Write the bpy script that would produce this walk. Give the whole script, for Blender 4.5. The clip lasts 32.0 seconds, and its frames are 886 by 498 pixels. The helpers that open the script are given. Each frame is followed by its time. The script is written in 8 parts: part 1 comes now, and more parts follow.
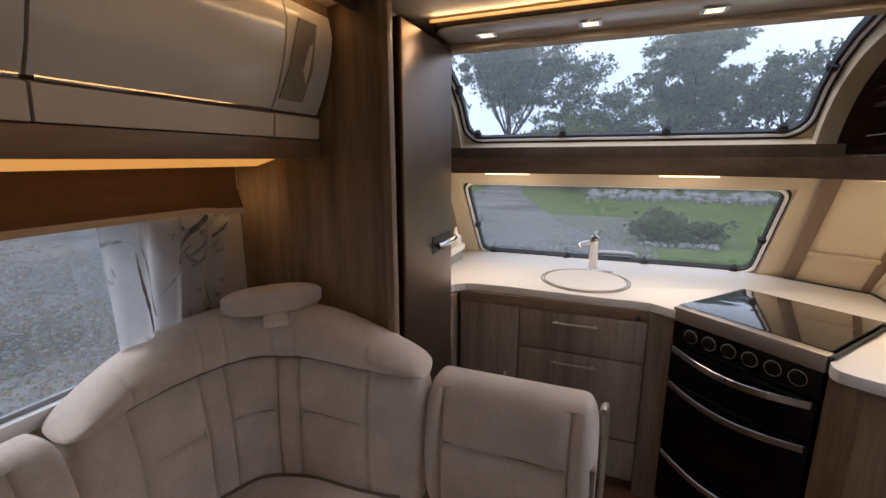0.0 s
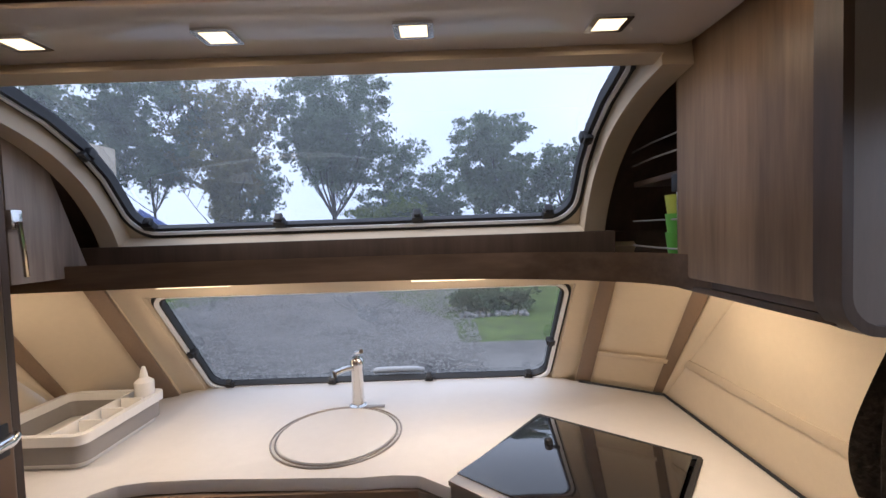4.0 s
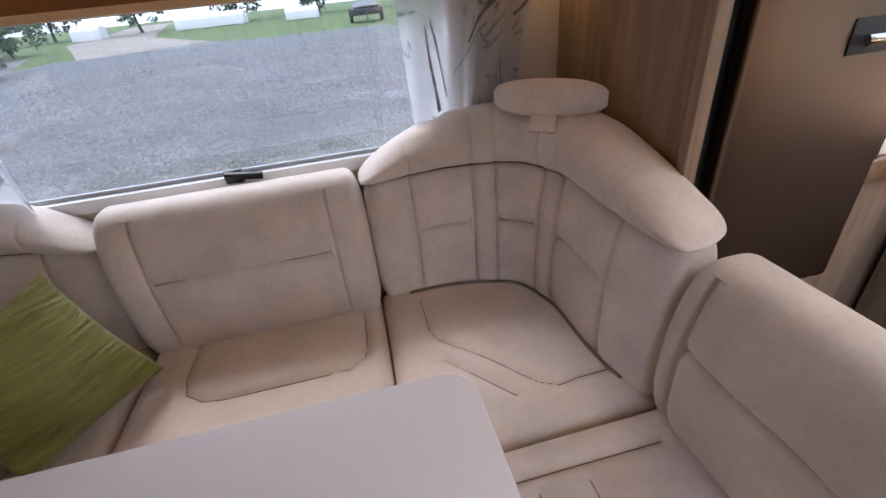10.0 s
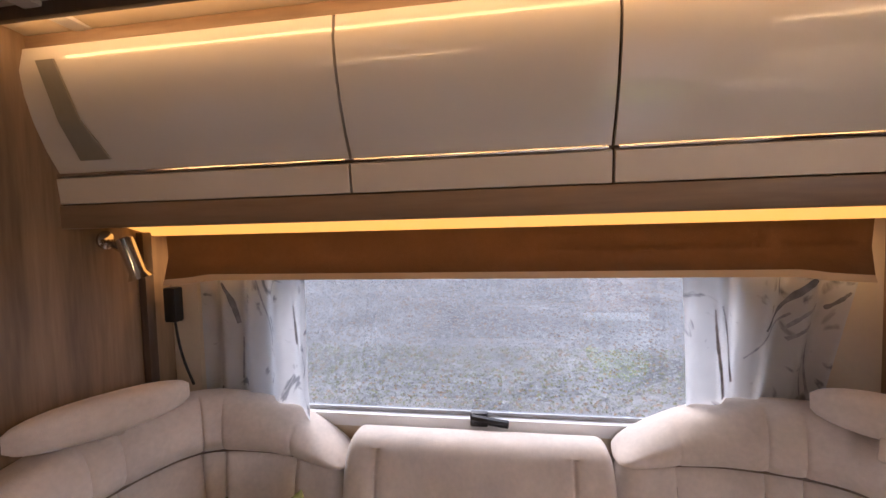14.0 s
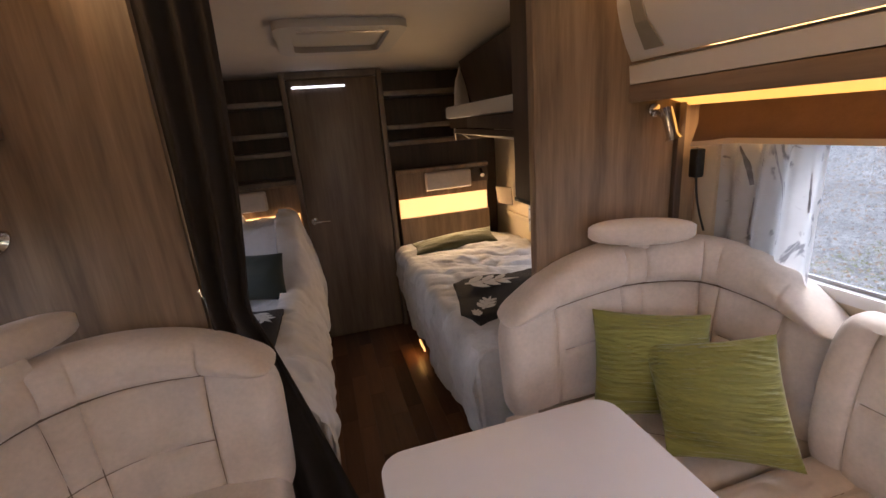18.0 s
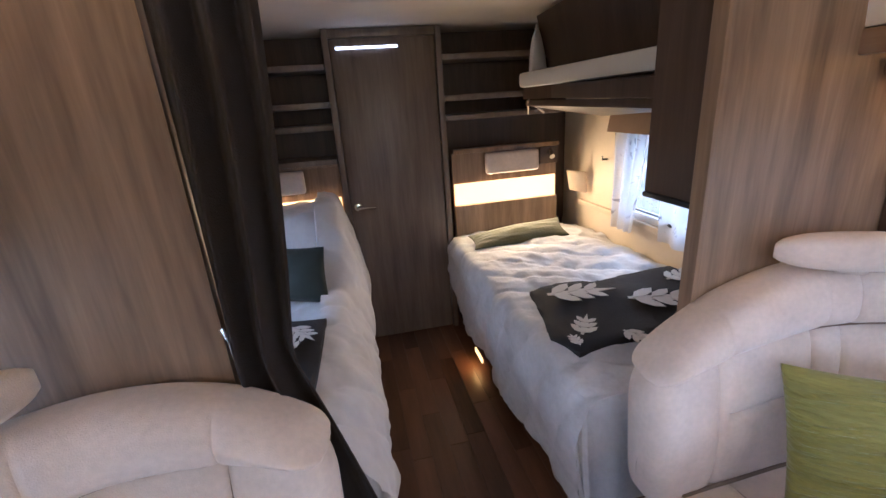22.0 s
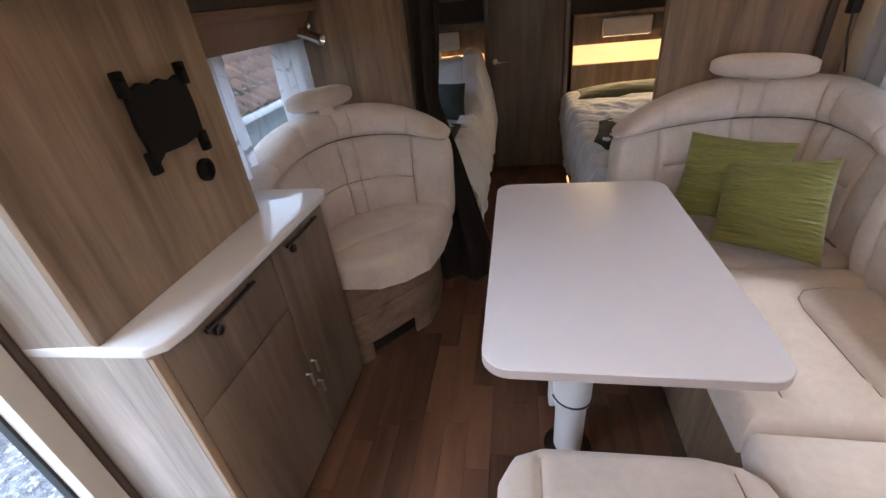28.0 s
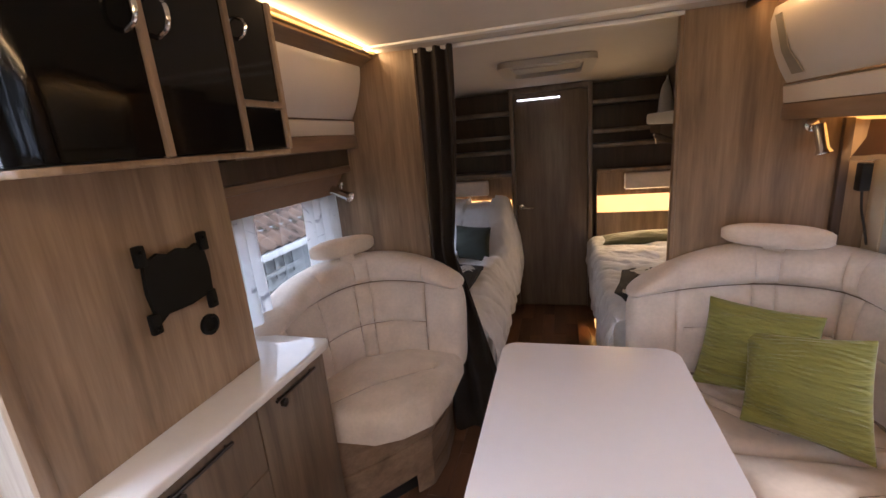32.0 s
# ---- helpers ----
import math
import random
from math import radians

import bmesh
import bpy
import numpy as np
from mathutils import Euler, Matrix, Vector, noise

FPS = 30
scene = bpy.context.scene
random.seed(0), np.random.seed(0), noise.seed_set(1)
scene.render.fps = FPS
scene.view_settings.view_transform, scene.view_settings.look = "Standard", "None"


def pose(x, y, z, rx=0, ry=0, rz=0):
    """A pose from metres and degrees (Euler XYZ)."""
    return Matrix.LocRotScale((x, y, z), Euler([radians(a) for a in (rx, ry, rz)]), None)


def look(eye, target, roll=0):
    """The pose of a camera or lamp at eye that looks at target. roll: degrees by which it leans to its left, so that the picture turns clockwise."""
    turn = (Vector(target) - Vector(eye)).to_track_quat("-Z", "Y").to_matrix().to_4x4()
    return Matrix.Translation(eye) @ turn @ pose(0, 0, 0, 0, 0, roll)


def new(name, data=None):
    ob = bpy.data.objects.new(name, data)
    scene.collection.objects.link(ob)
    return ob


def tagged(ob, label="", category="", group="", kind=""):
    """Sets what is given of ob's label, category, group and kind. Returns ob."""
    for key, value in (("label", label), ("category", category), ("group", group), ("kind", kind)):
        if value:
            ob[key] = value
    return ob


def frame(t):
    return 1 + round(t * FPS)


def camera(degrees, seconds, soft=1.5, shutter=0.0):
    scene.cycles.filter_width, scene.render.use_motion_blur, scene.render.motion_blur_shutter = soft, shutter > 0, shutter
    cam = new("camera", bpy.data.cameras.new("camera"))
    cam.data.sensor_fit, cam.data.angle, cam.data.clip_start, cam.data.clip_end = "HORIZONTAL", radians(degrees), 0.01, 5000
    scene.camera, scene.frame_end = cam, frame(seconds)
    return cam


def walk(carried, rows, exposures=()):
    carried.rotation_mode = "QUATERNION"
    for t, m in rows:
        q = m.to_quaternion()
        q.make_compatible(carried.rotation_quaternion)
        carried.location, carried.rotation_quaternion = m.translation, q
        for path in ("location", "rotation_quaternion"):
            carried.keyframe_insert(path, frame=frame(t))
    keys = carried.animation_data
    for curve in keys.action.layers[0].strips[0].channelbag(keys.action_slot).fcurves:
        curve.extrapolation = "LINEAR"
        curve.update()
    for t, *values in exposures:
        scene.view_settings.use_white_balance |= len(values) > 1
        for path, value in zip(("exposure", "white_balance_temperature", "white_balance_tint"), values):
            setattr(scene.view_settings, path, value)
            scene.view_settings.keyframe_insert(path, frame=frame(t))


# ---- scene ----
cam = camera(91.9, 32.0)
PATH = [
    (0, (0.02, 0.047, 1.522), (-0.706, 1.864, 1.109), -0.1),
    (0.5, (0.127, 0.17, 1.516), (-0.314, 2.078, 1.113), -0.2),
    (1, (0.222, 0.301, 1.495), (-0.065, 2.241, 1.101), -0.1),
    (1.5, (0.284, 0.404, 1.483), (0.047, 2.349, 1.079), -0.6),
    (2, (0.285, 0.527, 1.463), (0.11, 2.471, 1.027), -1.0),
    (2.5, (0.254, 0.659, 1.505), (0.196, 2.611, 1.074), -0.9),
    (3, (0.264, 0.74, 1.548), (0.269, 2.717, 1.244), -1.1),
    (3.5, (0.288, 0.84, 1.572), (0.306, 2.832, 1.396), -1.5),
    (5.5, (0.261, 0.84, 1.624), (-0.06, 2.813, 1.659), -2.8),
    (6, (0.229, 0.85, 1.523), (-0.278, 2.759, 1.208), -2.8),
    (6.5, (0.253, 0.885, 1.475), (-0.266, 2.746, 0.955), -4.1),
    (7, (0.275, 0.906, 1.436), (-0.141, 2.744, 0.765), -5.2),
    (7.5, (0.269, 0.885, 1.413), (-0.076, 2.699, 0.645), -5.0),
    (8, (0.211, 0.81, 1.395), (-0.298, 2.547, 0.544), -3.5),
    (8.5, (0.133, 0.705, 1.362), (-0.784, 2.192, 0.389), -3.0),
    (9, (0.088, 0.639, 1.361), (-1.128, 1.845, 0.328), -4.8),
    (9.5, (0.08, 0.576, 1.366), (-1.421, 1.377, 0.314), -6.5),
    (10, (0.116, 0.542, 1.352), (-1.574, 0.833, 0.323), -6.2),
    (10.5, (0.146, 0.501, 1.33), (-1.591, 0.325, 0.355), -5.3),
    (11, (0.15, 0.42, 1.346), (-1.572, 0.01, 0.414), -4.2),
    (11.5, (0.138, 0.338, 1.38), (-1.58, -0.23, 0.529), -3.3),
    (12, (0.133, 0.254, 1.405), (-1.618, -0.437, 0.729), -2.6),
    (12.5, (0.136, 0.18, 1.432), (-1.691, -0.481, 0.956), -2.0),
    (13, (0.101, 0.14, 1.479), (-1.798, -0.417, 1.189), -2.0),
    (13.5, (0.071, 0.156, 1.506), (-1.885, -0.224, 1.336), -1.5),
    (14, (0.02, 0.271, 1.507), (-1.951, -0.05, 1.398), -1.5),
    (14.5, (-0.074, 0.416, 1.477), (-2.045, 0.087, 1.395), -0.6),
    (16.5, (-0.148, 0.665, 1.446), (-1.849, -0.345, 1.147), -2.6),
    (17, (0.008, 0.592, 1.459), (-1.210, -0.94, 1.055), -4.0),
    (17.5, (0.166, 0.561, 1.502), (-0.646, -1.19, 0.98), -4.9),
    (18, (0.224, 0.54, 1.503), (-0.275, -1.314, 0.944), -4.7),
    (18.5, (0.241, 0.554, 1.491), (-0.106, -1.325, 0.901), -3.8),
    (19, (0.257, 0.587, 1.485), (-0.013, -1.297, 0.87), -3.2),
    (19.5, (0.28, 0.568, 1.479), (0.04, -1.309, 0.83), -2.8),
    (20, (0.318, 0.478, 1.49), (0.075, -1.391, 0.821), -2.6),
    (20.5, (0.349, 0.371, 1.497), (0.065, -1.493, 0.829), -3.6),
    (21, (0.347, 0.282, 1.509), (-0.001, -1.578, 0.861), -4.3),
    (21.5, (0.304, 0.132, 1.505), (-0.082, -1.723, 0.867), -5.0),
    (22, (0.319, 0.049, 1.485), (-0.05, -1.807, 0.839), -4.1),
    (22.5, (0.358, 0.116, 1.462), (0.063, -1.737, 0.769), -2.5),
    (23, (0.423, 0.319, 1.424), (0.193, -1.499, 0.622), -1.3),
    (23.5, (0.433, 0.481, 1.428), (0.244, -1.319, 0.576), -1.1),
    (24, (0.332, 0.622, 1.438), (0.16, -1.171, 0.569), -2.8),
    (24.5, (0.208, 0.757, 1.437), (-0.113, -0.978, 0.496), -4.2),
    (25, (0.155, 0.852, 1.421), (-0.445, -0.79, 0.45), -4.4),
    (25.5, (0.219, 1.032, 1.379), (-0.631, -0.486, 0.392), -0.5),
    (27.5, (0.052, 1.304, 1.413), (0.136, -0.29, 0.207), -4.9),
    (28, (0.113, 1.284, 1.455), (0.463, -0.396, 0.427), -6.3),
    (28.5, (0.101, 1.296, 1.493), (0.886, -0.319, 0.612), -8.9),
    (29, (0.033, 1.282, 1.519), (1.091, -0.215, 0.72), -5.8),
    (29.5, (-0.02, 1.251, 1.541), (1.097, -0.247, 0.828), -6.8),
    (30, (-0.026, 1.235, 1.568), (0.949, -0.415, 1.0), -5.7),
    (30.5, (-0.025, 1.225, 1.575), (0.716, -0.561, 1.062), -4.3),
    (31, (-0.018, 1.219, 1.573), (0.607, -0.613, 1.068), -3.8),
    (31.5, (-0.018, 1.217, 1.569), (0.545, -0.636, 1.07), -4.4),
    (32, (-0.022, 1.208, 1.561), (0.508, -0.654, 1.06), -4.9),
]
EXPOSURE = [
    (0.0, 1.45, 6050, 15), (1.0, 1.42, 5900, 14), (2.0, 1.5, 5700, 14), (3.0, 1.42, 5950, 18), (5.5, 1.4, 5650, 14), (6.2, 1.4, 5750, 15), (7.0, 1.45, 6150, 20), (7.5, 1.45, 6100, 20), (8.0, 1.6, 5750, 17), (8.6, 1.75, 5750, 14), (9.5, 2.05, 5600, 13), (10.4, 2.42, 5950, 17), (11.0, 2.42, 5950, 17), (12.5, 2.38, 6050, 21), (14.0, 2.5, 6200, 22), (15.5, 2.45, 6200, 20),
    (17.0, 2.5, 6200, 18), (18.0, 2.8, 6200, 18), (20.0, 3.15, 6500, 17), (21.0, 3.3, 5850, 15), (22.0, 3.65, 4950, 14), (23.0, 3.25, 5500, 10), (24.0, 3.02, 5650, 13), (25.0, 2.65, 5500, 11),
    (26.5, 2.4, 5500, 11), (28.0, 2.7, 5600, 11), (28.8, 2.25, 5800, 14), (29.1, 2.05, 5800, 14), (29.5, 1.55, 5800, 14), (30.0, 2.4, 5800, 15), (30.6, 2.95, 5950, 17), (31.2, 3.05, 6050, 17), (32.0, 3.0, 6050, 17),
]
walk(cam, [(t, look(eye, target, roll)) for t, eye, target, roll in PATH], EXPOSURE)

# ---- world, sun, lamps ----
world = bpy.data.worlds.new("overcast_sky")
scene.world = world
world.use_nodes = True
wn = world.node_tree.nodes
sky = wn.new("ShaderNodeTexSky")
sky.sky_type, sky.sun_disc = "NISHITA", False
sky.sun_elevation, sky.sun_rotation = radians(38), radians(250)
sky.air_density, sky.dust_density, sky.ozone_density = 1.0, 6.0, 2.0
wmix = wn.new("ShaderNodeMix")
wmix.data_type = "RGBA"
wmix.inputs[0].default_value = 0.9
cloud, cmix = wn.new("ShaderNodeTexNoise"), wn.new("ShaderNodeMix")
cloud.inputs["Scale"].default_value, cloud.inputs["Detail"].default_value = 2.2, 6
cmix.data_type = "RGBA"
cmix.inputs[6].default_value, cmix.inputs[7].default_value = (9.0, 11.0, 14.5, 1), (15.5, 16.2, 17.0, 1)
world.node_tree.links.new(cloud.outputs["Fac"], cmix.inputs[0])
world.node_tree.links.new(cmix.outputs[2], wmix.inputs[7])
world.node_tree.links.new(sky.outputs[0], wmix.inputs[6])
world.node_tree.links.new(wmix.outputs[2], wn["Background"].inputs[0])
wn["Background"].inputs[1].default_value = 0.13
sun = new("sun", bpy.data.lights.new("sun", "SUN"))
sun.data.energy, sun.data.angle, sun.data.color = 0.6, radians(20), (1.0, 0.96, 0.9)
sun.matrix_world = look((-6, -3, 8), (0, 0, 0))

WARM = (1.0, 0.66, 0.31)


def area_lamp(name, eye, target, sx, sy, watts, colour=WARM):
    ob = new(name, bpy.data.lights.new(name, "AREA"))
    ob.data.shape, ob.data.size, ob.data.size_y = "RECTANGLE", sx, sy
    ob.data.energy, ob.data.color = watts, colour
    ob.matrix_world = look(eye, target)
    return ob


# ---- materials ----
def rgb(c):
    return (c[0], c[1], c[2], 1.0)


def material(name, base, rough=0.5, metal=0.0, vary=0.12, scale=6.0, bump=0.0, bump_scale=80.0, second=None, coat=0.0, sheen=0.0, stretch=(1, 1, 1), trans=0.0, spec=0.5):
    """A surface with variation at two scales and a fine relief."""
    m = bpy.data.materials.new(name)
    m.use_nodes = True
    n, l = m.node_tree.nodes, m.node_tree.links
    b = n["Principled BSDF"]
    b.inputs["Roughness"].default_value, b.inputs["Metallic"].default_value = rough, metal
    b.inputs["Coat Weight"].default_value, b.inputs["Sheen Weight"].default_value = coat, sheen
    b.inputs["Transmission Weight"].default_value = trans
    b.inputs["Specular IOR Level"].default_value = spec
    co = n.new("ShaderNodeTexCoord")
    mp = n.new("ShaderNodeMapping")
    mp.inputs["Scale"].default_value = stretch
    l.new(co.outputs["Object"], mp.inputs["Vector"])
    n1, n2 = n.new("ShaderNodeTexNoise"), n.new("ShaderNodeTexNoise")
    n1.inputs["Scale"].default_value, n1.inputs["Detail"].default_value = scale, 4
    n2.inputs["Scale"].default_value, n2.inputs["Detail"].default_value = scale * 9, 3
    for q in (n1, n2):
        l.new(mp.outputs[0], q.inputs["Vector"])
    add = n.new("ShaderNodeMath")
    add.operation = "MULTIPLY_ADD"
    add.inputs[1].default_value = 0.45
    l.new(n2.outputs["Fac"], add.inputs[0])
    l.new(n1.outputs["Fac"], add.inputs[2])
    ramp = n.new("ShaderNodeMapRange")
    ramp.inputs["From Min"].default_value, ramp.inputs["From Max"].default_value = 0.4, 1.05
    l.new(add.outputs[0], ramp.inputs["Value"])
    mix = n.new("ShaderNodeMix")
    mix.data_type = "RGBA"
    mix.inputs[6].default_value = rgb([v * (1 - vary) for v in base])
    mix.inputs[7].default_value = rgb(second or [min(1, v * (1 + vary)) for v in base])
    l.new(ramp.outputs[0], mix.inputs[0])
    l.new(mix.outputs[2], b.inputs["Base Color"])
    rr = n.new("ShaderNodeMapRange")
    rr.inputs["To Min"].default_value, rr.inputs["To Max"].default_value = max(0.02, rough - 0.06), min(1, rough + 0.08)
    l.new(n1.outputs["Fac"], rr.inputs["Value"])
    l.new(rr.outputs[0], b.inputs["Roughness"])
    if bump:
        n3, bp = n.new("ShaderNodeTexNoise"), n.new("ShaderNodeBump")
        n3.inputs["Scale"].default_value, n3.inputs["Detail"].default_value = bump_scale, 2
        bp.inputs["Strength"].default_value, bp.inputs["Distance"].default_value = bump, 0.01
        l.new(mp.outputs[0], n3.inputs["Vector"])
        l.new(n3.outputs["Fac"], bp.inputs["Height"])
        l.new(bp.outputs[0], b.inputs["Normal"])
    return m


def wood(name, dark, light, stretch=(14, 14, 1.1), rough=0.42, piece=0.0, bump=0.08, coat=0.0):
    """Streaky laminate; stretch is small along the grain. piece: how much single boards differ."""
    m = bpy.data.materials.new(name)
    m.use_nodes = True
    n, l = m.node_tree.nodes, m.node_tree.links
    b = n["Principled BSDF"]
    b.inputs["Coat Weight"].default_value = coat
    co, mp = n.new("ShaderNodeTexCoord"), n.new("ShaderNodeMapping")
    mp.inputs["Scale"].default_value = stretch
    l.new(co.outputs["Object"], mp.inputs["Vector"])
    info = n.new("ShaderNodeObjectInfo")
    if piece:
        sh = n.new("ShaderNodeVectorMath")
        sh.operation = "MULTIPLY_ADD"
        l.new(info.outputs["Random"], sh.inputs[0])
        sh.inputs[1].default_value = (37, 19, 23)
        l.new(mp.outputs[0], sh.inputs[2])
        vec = sh.outputs[0]
    else:
        vec = mp.outputs[0]
    n1, n2, n3 = (n.new("ShaderNodeTexNoise") for _ in range(3))
    for q, s, d, dist in ((n1, 0.55, 3, 0.6), (n2, 2.6, 5, 0.3), (n3, 9.0, 2, 0.0)):
        q.inputs["Scale"].default_value, q.inputs["Detail"].default_value, q.inputs["Distortion"].default_value = s, d, dist
        l.new(vec, q.inputs["Vector"])
    a1 = n.new("ShaderNodeMath")
    a1.operation = "MULTIPLY_ADD"
    a1.inputs[1].default_value = 0.7
    l.new(n2.outputs["Fac"], a1.inputs[0])
    l.new(n1.outputs["Fac"], a1.inputs[2])
    a2 = n.new("ShaderNodeMath")
    a2.operation = "MULTIPLY_ADD"
    a2.inputs[1].default_value = 0.28
    l.new(n3.outputs["Fac"], a2.inputs[0])
    l.new(a1.outputs[0], a2.inputs[2])
    last = a2.outputs[0]
    if piece:
        a3 = n.new("ShaderNodeMath")
        a3.operation = "MULTIPLY_ADD"
        a3.inputs[1].default_value = piece
        l.new(info.outputs["Random"], a3.inputs[0])
        l.new(last, a3.inputs[2])
        last = a3.outputs[0]
    r = n.new("ShaderNodeMapRange")
    r.inputs["From Min"].default_value, r.inputs["From Max"].default_value = 0.72, 1.28 + piece
    l.new(last, r.inputs["Value"])
    mix = n.new("ShaderNodeMix")
    mix.data_type = "RGBA"
    mix.inputs[6].default_value, mix.inputs[7].default_value = rgb(dark), rgb(light)
    l.new(r.outputs[0], mix.inputs[0])
    l.new(mix.outputs[2], b.inputs["Base Color"])
    rr = n.new("ShaderNodeMapRange")
    rr.inputs["To Min"].default_value, rr.inputs["To Max"].default_value = rough - 0.07, rough + 0.1
    l.new(n2.outputs["Fac"], rr.inputs["Value"])
    l.new(rr.outputs[0], b.inputs["Roughness"])
    bp = n.new("ShaderNodeBump")
    bp.inputs["Strength"].default_value, bp.inputs["Distance"].default_value = bump, 0.004
    l.new(n3.outputs["Fac"], bp.inputs["Height"])
    l.new(bp.outputs[0], b.inputs["Normal"])
    return m


def glowing(name, colour, strength):
    m = bpy.data.materials.new(name)
    m.use_nodes = True
    b = m.node_tree.nodes["Principled BSDF"]
    b.inputs["Base Color"].default_value = (0.8, 0.75, 0.65, 1)
    b.inputs["Emission Color"].default_value, b.inputs["Emission Strength"].default_value = rgb(colour), strength
    return m


WOOD = wood("walnut_laminate", (0.118, 0.074, 0.042), (0.32, 0.218, 0.135))
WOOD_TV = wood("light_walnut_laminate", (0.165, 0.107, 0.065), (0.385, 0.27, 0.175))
# the light walnut again, with the entry's daylight put into its colour
WOOD_DAYLIT = wood("daylit_walnut_laminate", (0.25, 0.205, 0.17), (0.50, 0.43, 0.37))
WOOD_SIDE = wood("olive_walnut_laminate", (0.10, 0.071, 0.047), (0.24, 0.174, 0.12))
WOOD_GREY = wood("grey_walnut_laminate", (0.145, 0.105, 0.08), (0.33, 0.26, 0.205))
WOOD_H = wood("walnut_laminate_lengthwise", (0.15, 0.092, 0.055), (0.32, 0.215, 0.14), (12, 1.0, 12))
WOOD_X = wood("walnut_laminate_crosswise", (0.115, 0.07, 0.042), (0.25, 0.165, 0.105), (1.0, 12, 12))
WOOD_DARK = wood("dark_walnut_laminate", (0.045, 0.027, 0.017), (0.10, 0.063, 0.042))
WOOD_DOOR = wood("bathroom_door_laminate", (0.10, 0.072, 0.053), (0.21, 0.16, 0.122), rough=0.3)
FLOOR = wood("plank_vinyl", (0.027, 0.0128, 0.0078), (0.225, 0.108, 0.060), (9, 1.0, 9), rough=0.36, piece=0.6)
CREAM = material("cream_wall_panel", (0.62, 0.52, 0.38), 0.55, vary=0.05, bump=0.05, bump_scale=260)
CREAM_TRIM = material("beige_window_frame", (0.56, 0.46, 0.33), 0.45, vary=0.05)
WHITE_GLOSS = material("white_gloss_laminate", (0.72, 0.675, 0.63), 0.16, vary=0.03, scale=2, coat=0.6)
WHITE_LIP = material("white_satin_lip", (0.66, 0.60, 0.54), 0.4, vary=0.03)
SIDE_TOP = material("white_gloss_sideboard_top", (0.72, 0.69, 0.66), 0.09, vary=0.03, scale=30, coat=0.5)
COUNTER = material("white_worktop_laminate", (0.72, 0.69, 0.66), 0.36, vary=0.03, scale=30, coat=0.05)
TABLETOP = material("white_table_laminate", (0.76, 0.735, 0.745), 0.4, vary=0.025, scale=4)
CEILING = material("ceiling_lining", (0.60, 0.54, 0.47), 0.75, vary=0.04, bump=0.08, bump_scale=300)
FABRIC = material("beige_velour", (0.60, 0.515, 0.44), 0.92, vary=0.17, scale=9, bump=0.16, bump_scale=420, sheen=0.35)
# same velour for the seats, the amber light on them mixed into the colour
FABRIC_WARMED = material("lamp_warmed_beige_velour", (0.585, 0.49, 0.41), 0.92, vary=0.15, scale=6, bump=0.16, bump_scale=420, sheen=0.35)
# stitching, and the painted shade in the folds of the backs
SEAM_AND_FOLD = material("brown_seam_and_fold_shade", (0.18, 0.138, 0.104), 0.9)
GREEN = material("olive_crinkled_satin", (0.155, 0.150, 0.020), 0.6, vary=0.25, scale=5, bump=0.8, bump_scale=9, second=(0.235, 0.228, 0.042), sheen=0.25, stretch=(1.2, 1.2, 12))
DARK_CLOTH = material("dark_brown_curtain_cloth", (0.056, 0.043, 0.036), 0.95, vary=0.2, bump=0.3, bump_scale=300, sheen=0.05)
PELMET = material("brown_pelmet_cloth", (0.17, 0.108, 0.072), 0.9, vary=0.14, scale=9, bump=0.2, bump_scale=300)
# lit copy of the pelmet cloth: the glow on it is in the colour
PELMET_LIT = material("lit_pelmet_cloth", (0.29, 0.185, 0.118), 0.9, vary=0.14, scale=9, bump=0.2, bump_scale=300)
PELMET_TRIM = material("cream_piping", (0.58, 0.47, 0.34), 0.8, vary=0.05)
SHEER = bpy.data.materials.new("white_sheer_curtain")
SHEER.use_nodes = True
sn, sl = SHEER.node_tree.nodes, SHEER.node_tree.links
sd, st, sp_, s1, s2 = sn.new("ShaderNodeBsdfDiffuse"), sn.new("ShaderNodeBsdfTranslucent"), sn.new("ShaderNodeBsdfTransparent"), sn.new("ShaderNodeMixShader"), sn.new("ShaderNodeMixShader")
sw = sn.new("ShaderNodeTexNoise")
sw.inputs["Scale"].default_value = 14
smix = sn.new("ShaderNodeMix")
smix.data_type = "RGBA"
smix.inputs[6].default_value, smix.inputs[7].default_value = (0.70, 0.71, 0.73, 1), (0.86, 0.86, 0.86, 1)
sl.new(sw.outputs["Fac"], smix.inputs[0])
sc_, sq, sr = sn.new("ShaderNodeTexCoord"), sn.new("ShaderNodeTexNoise"), sn.new("ShaderNodeMapRange")
sq.inputs["Scale"].default_value, sq.inputs["Detail"].default_value, sq.inputs["Distortion"].default_value = 8.0, 3.0, 2.2
sr.inputs["From Min"].default_value, sr.inputs["From Max"].default_value = 0.60, 0.68
sl.new(sc_.outputs["Object"], sq.inputs["Vector"]), sl.new(sc_.outputs["Object"], sw.inputs["Vector"])
sl.new(sq.outputs["Fac"], sr.inputs["Value"])
sprint = sn.new("ShaderNodeMix")
sprint.data_type = "RGBA"
sprint.inputs[7].default_value = (0.34, 0.34, 0.37, 1)
sl.new(sr.outputs[0], sprint.inputs[0]), sl.new(smix.outputs[2], sprint.inputs[6])
sl.new(sprint.outputs[2], sd.inputs[0]), sl.new(sprint.outputs[2], st.inputs[0])
s1.inputs[0].default_value, s2.inputs[0].default_value = 0.5, 0.22
sl.new(sd.outputs[0], s1.inputs[1]), sl.new(st.outputs[0], s1.inputs[2])
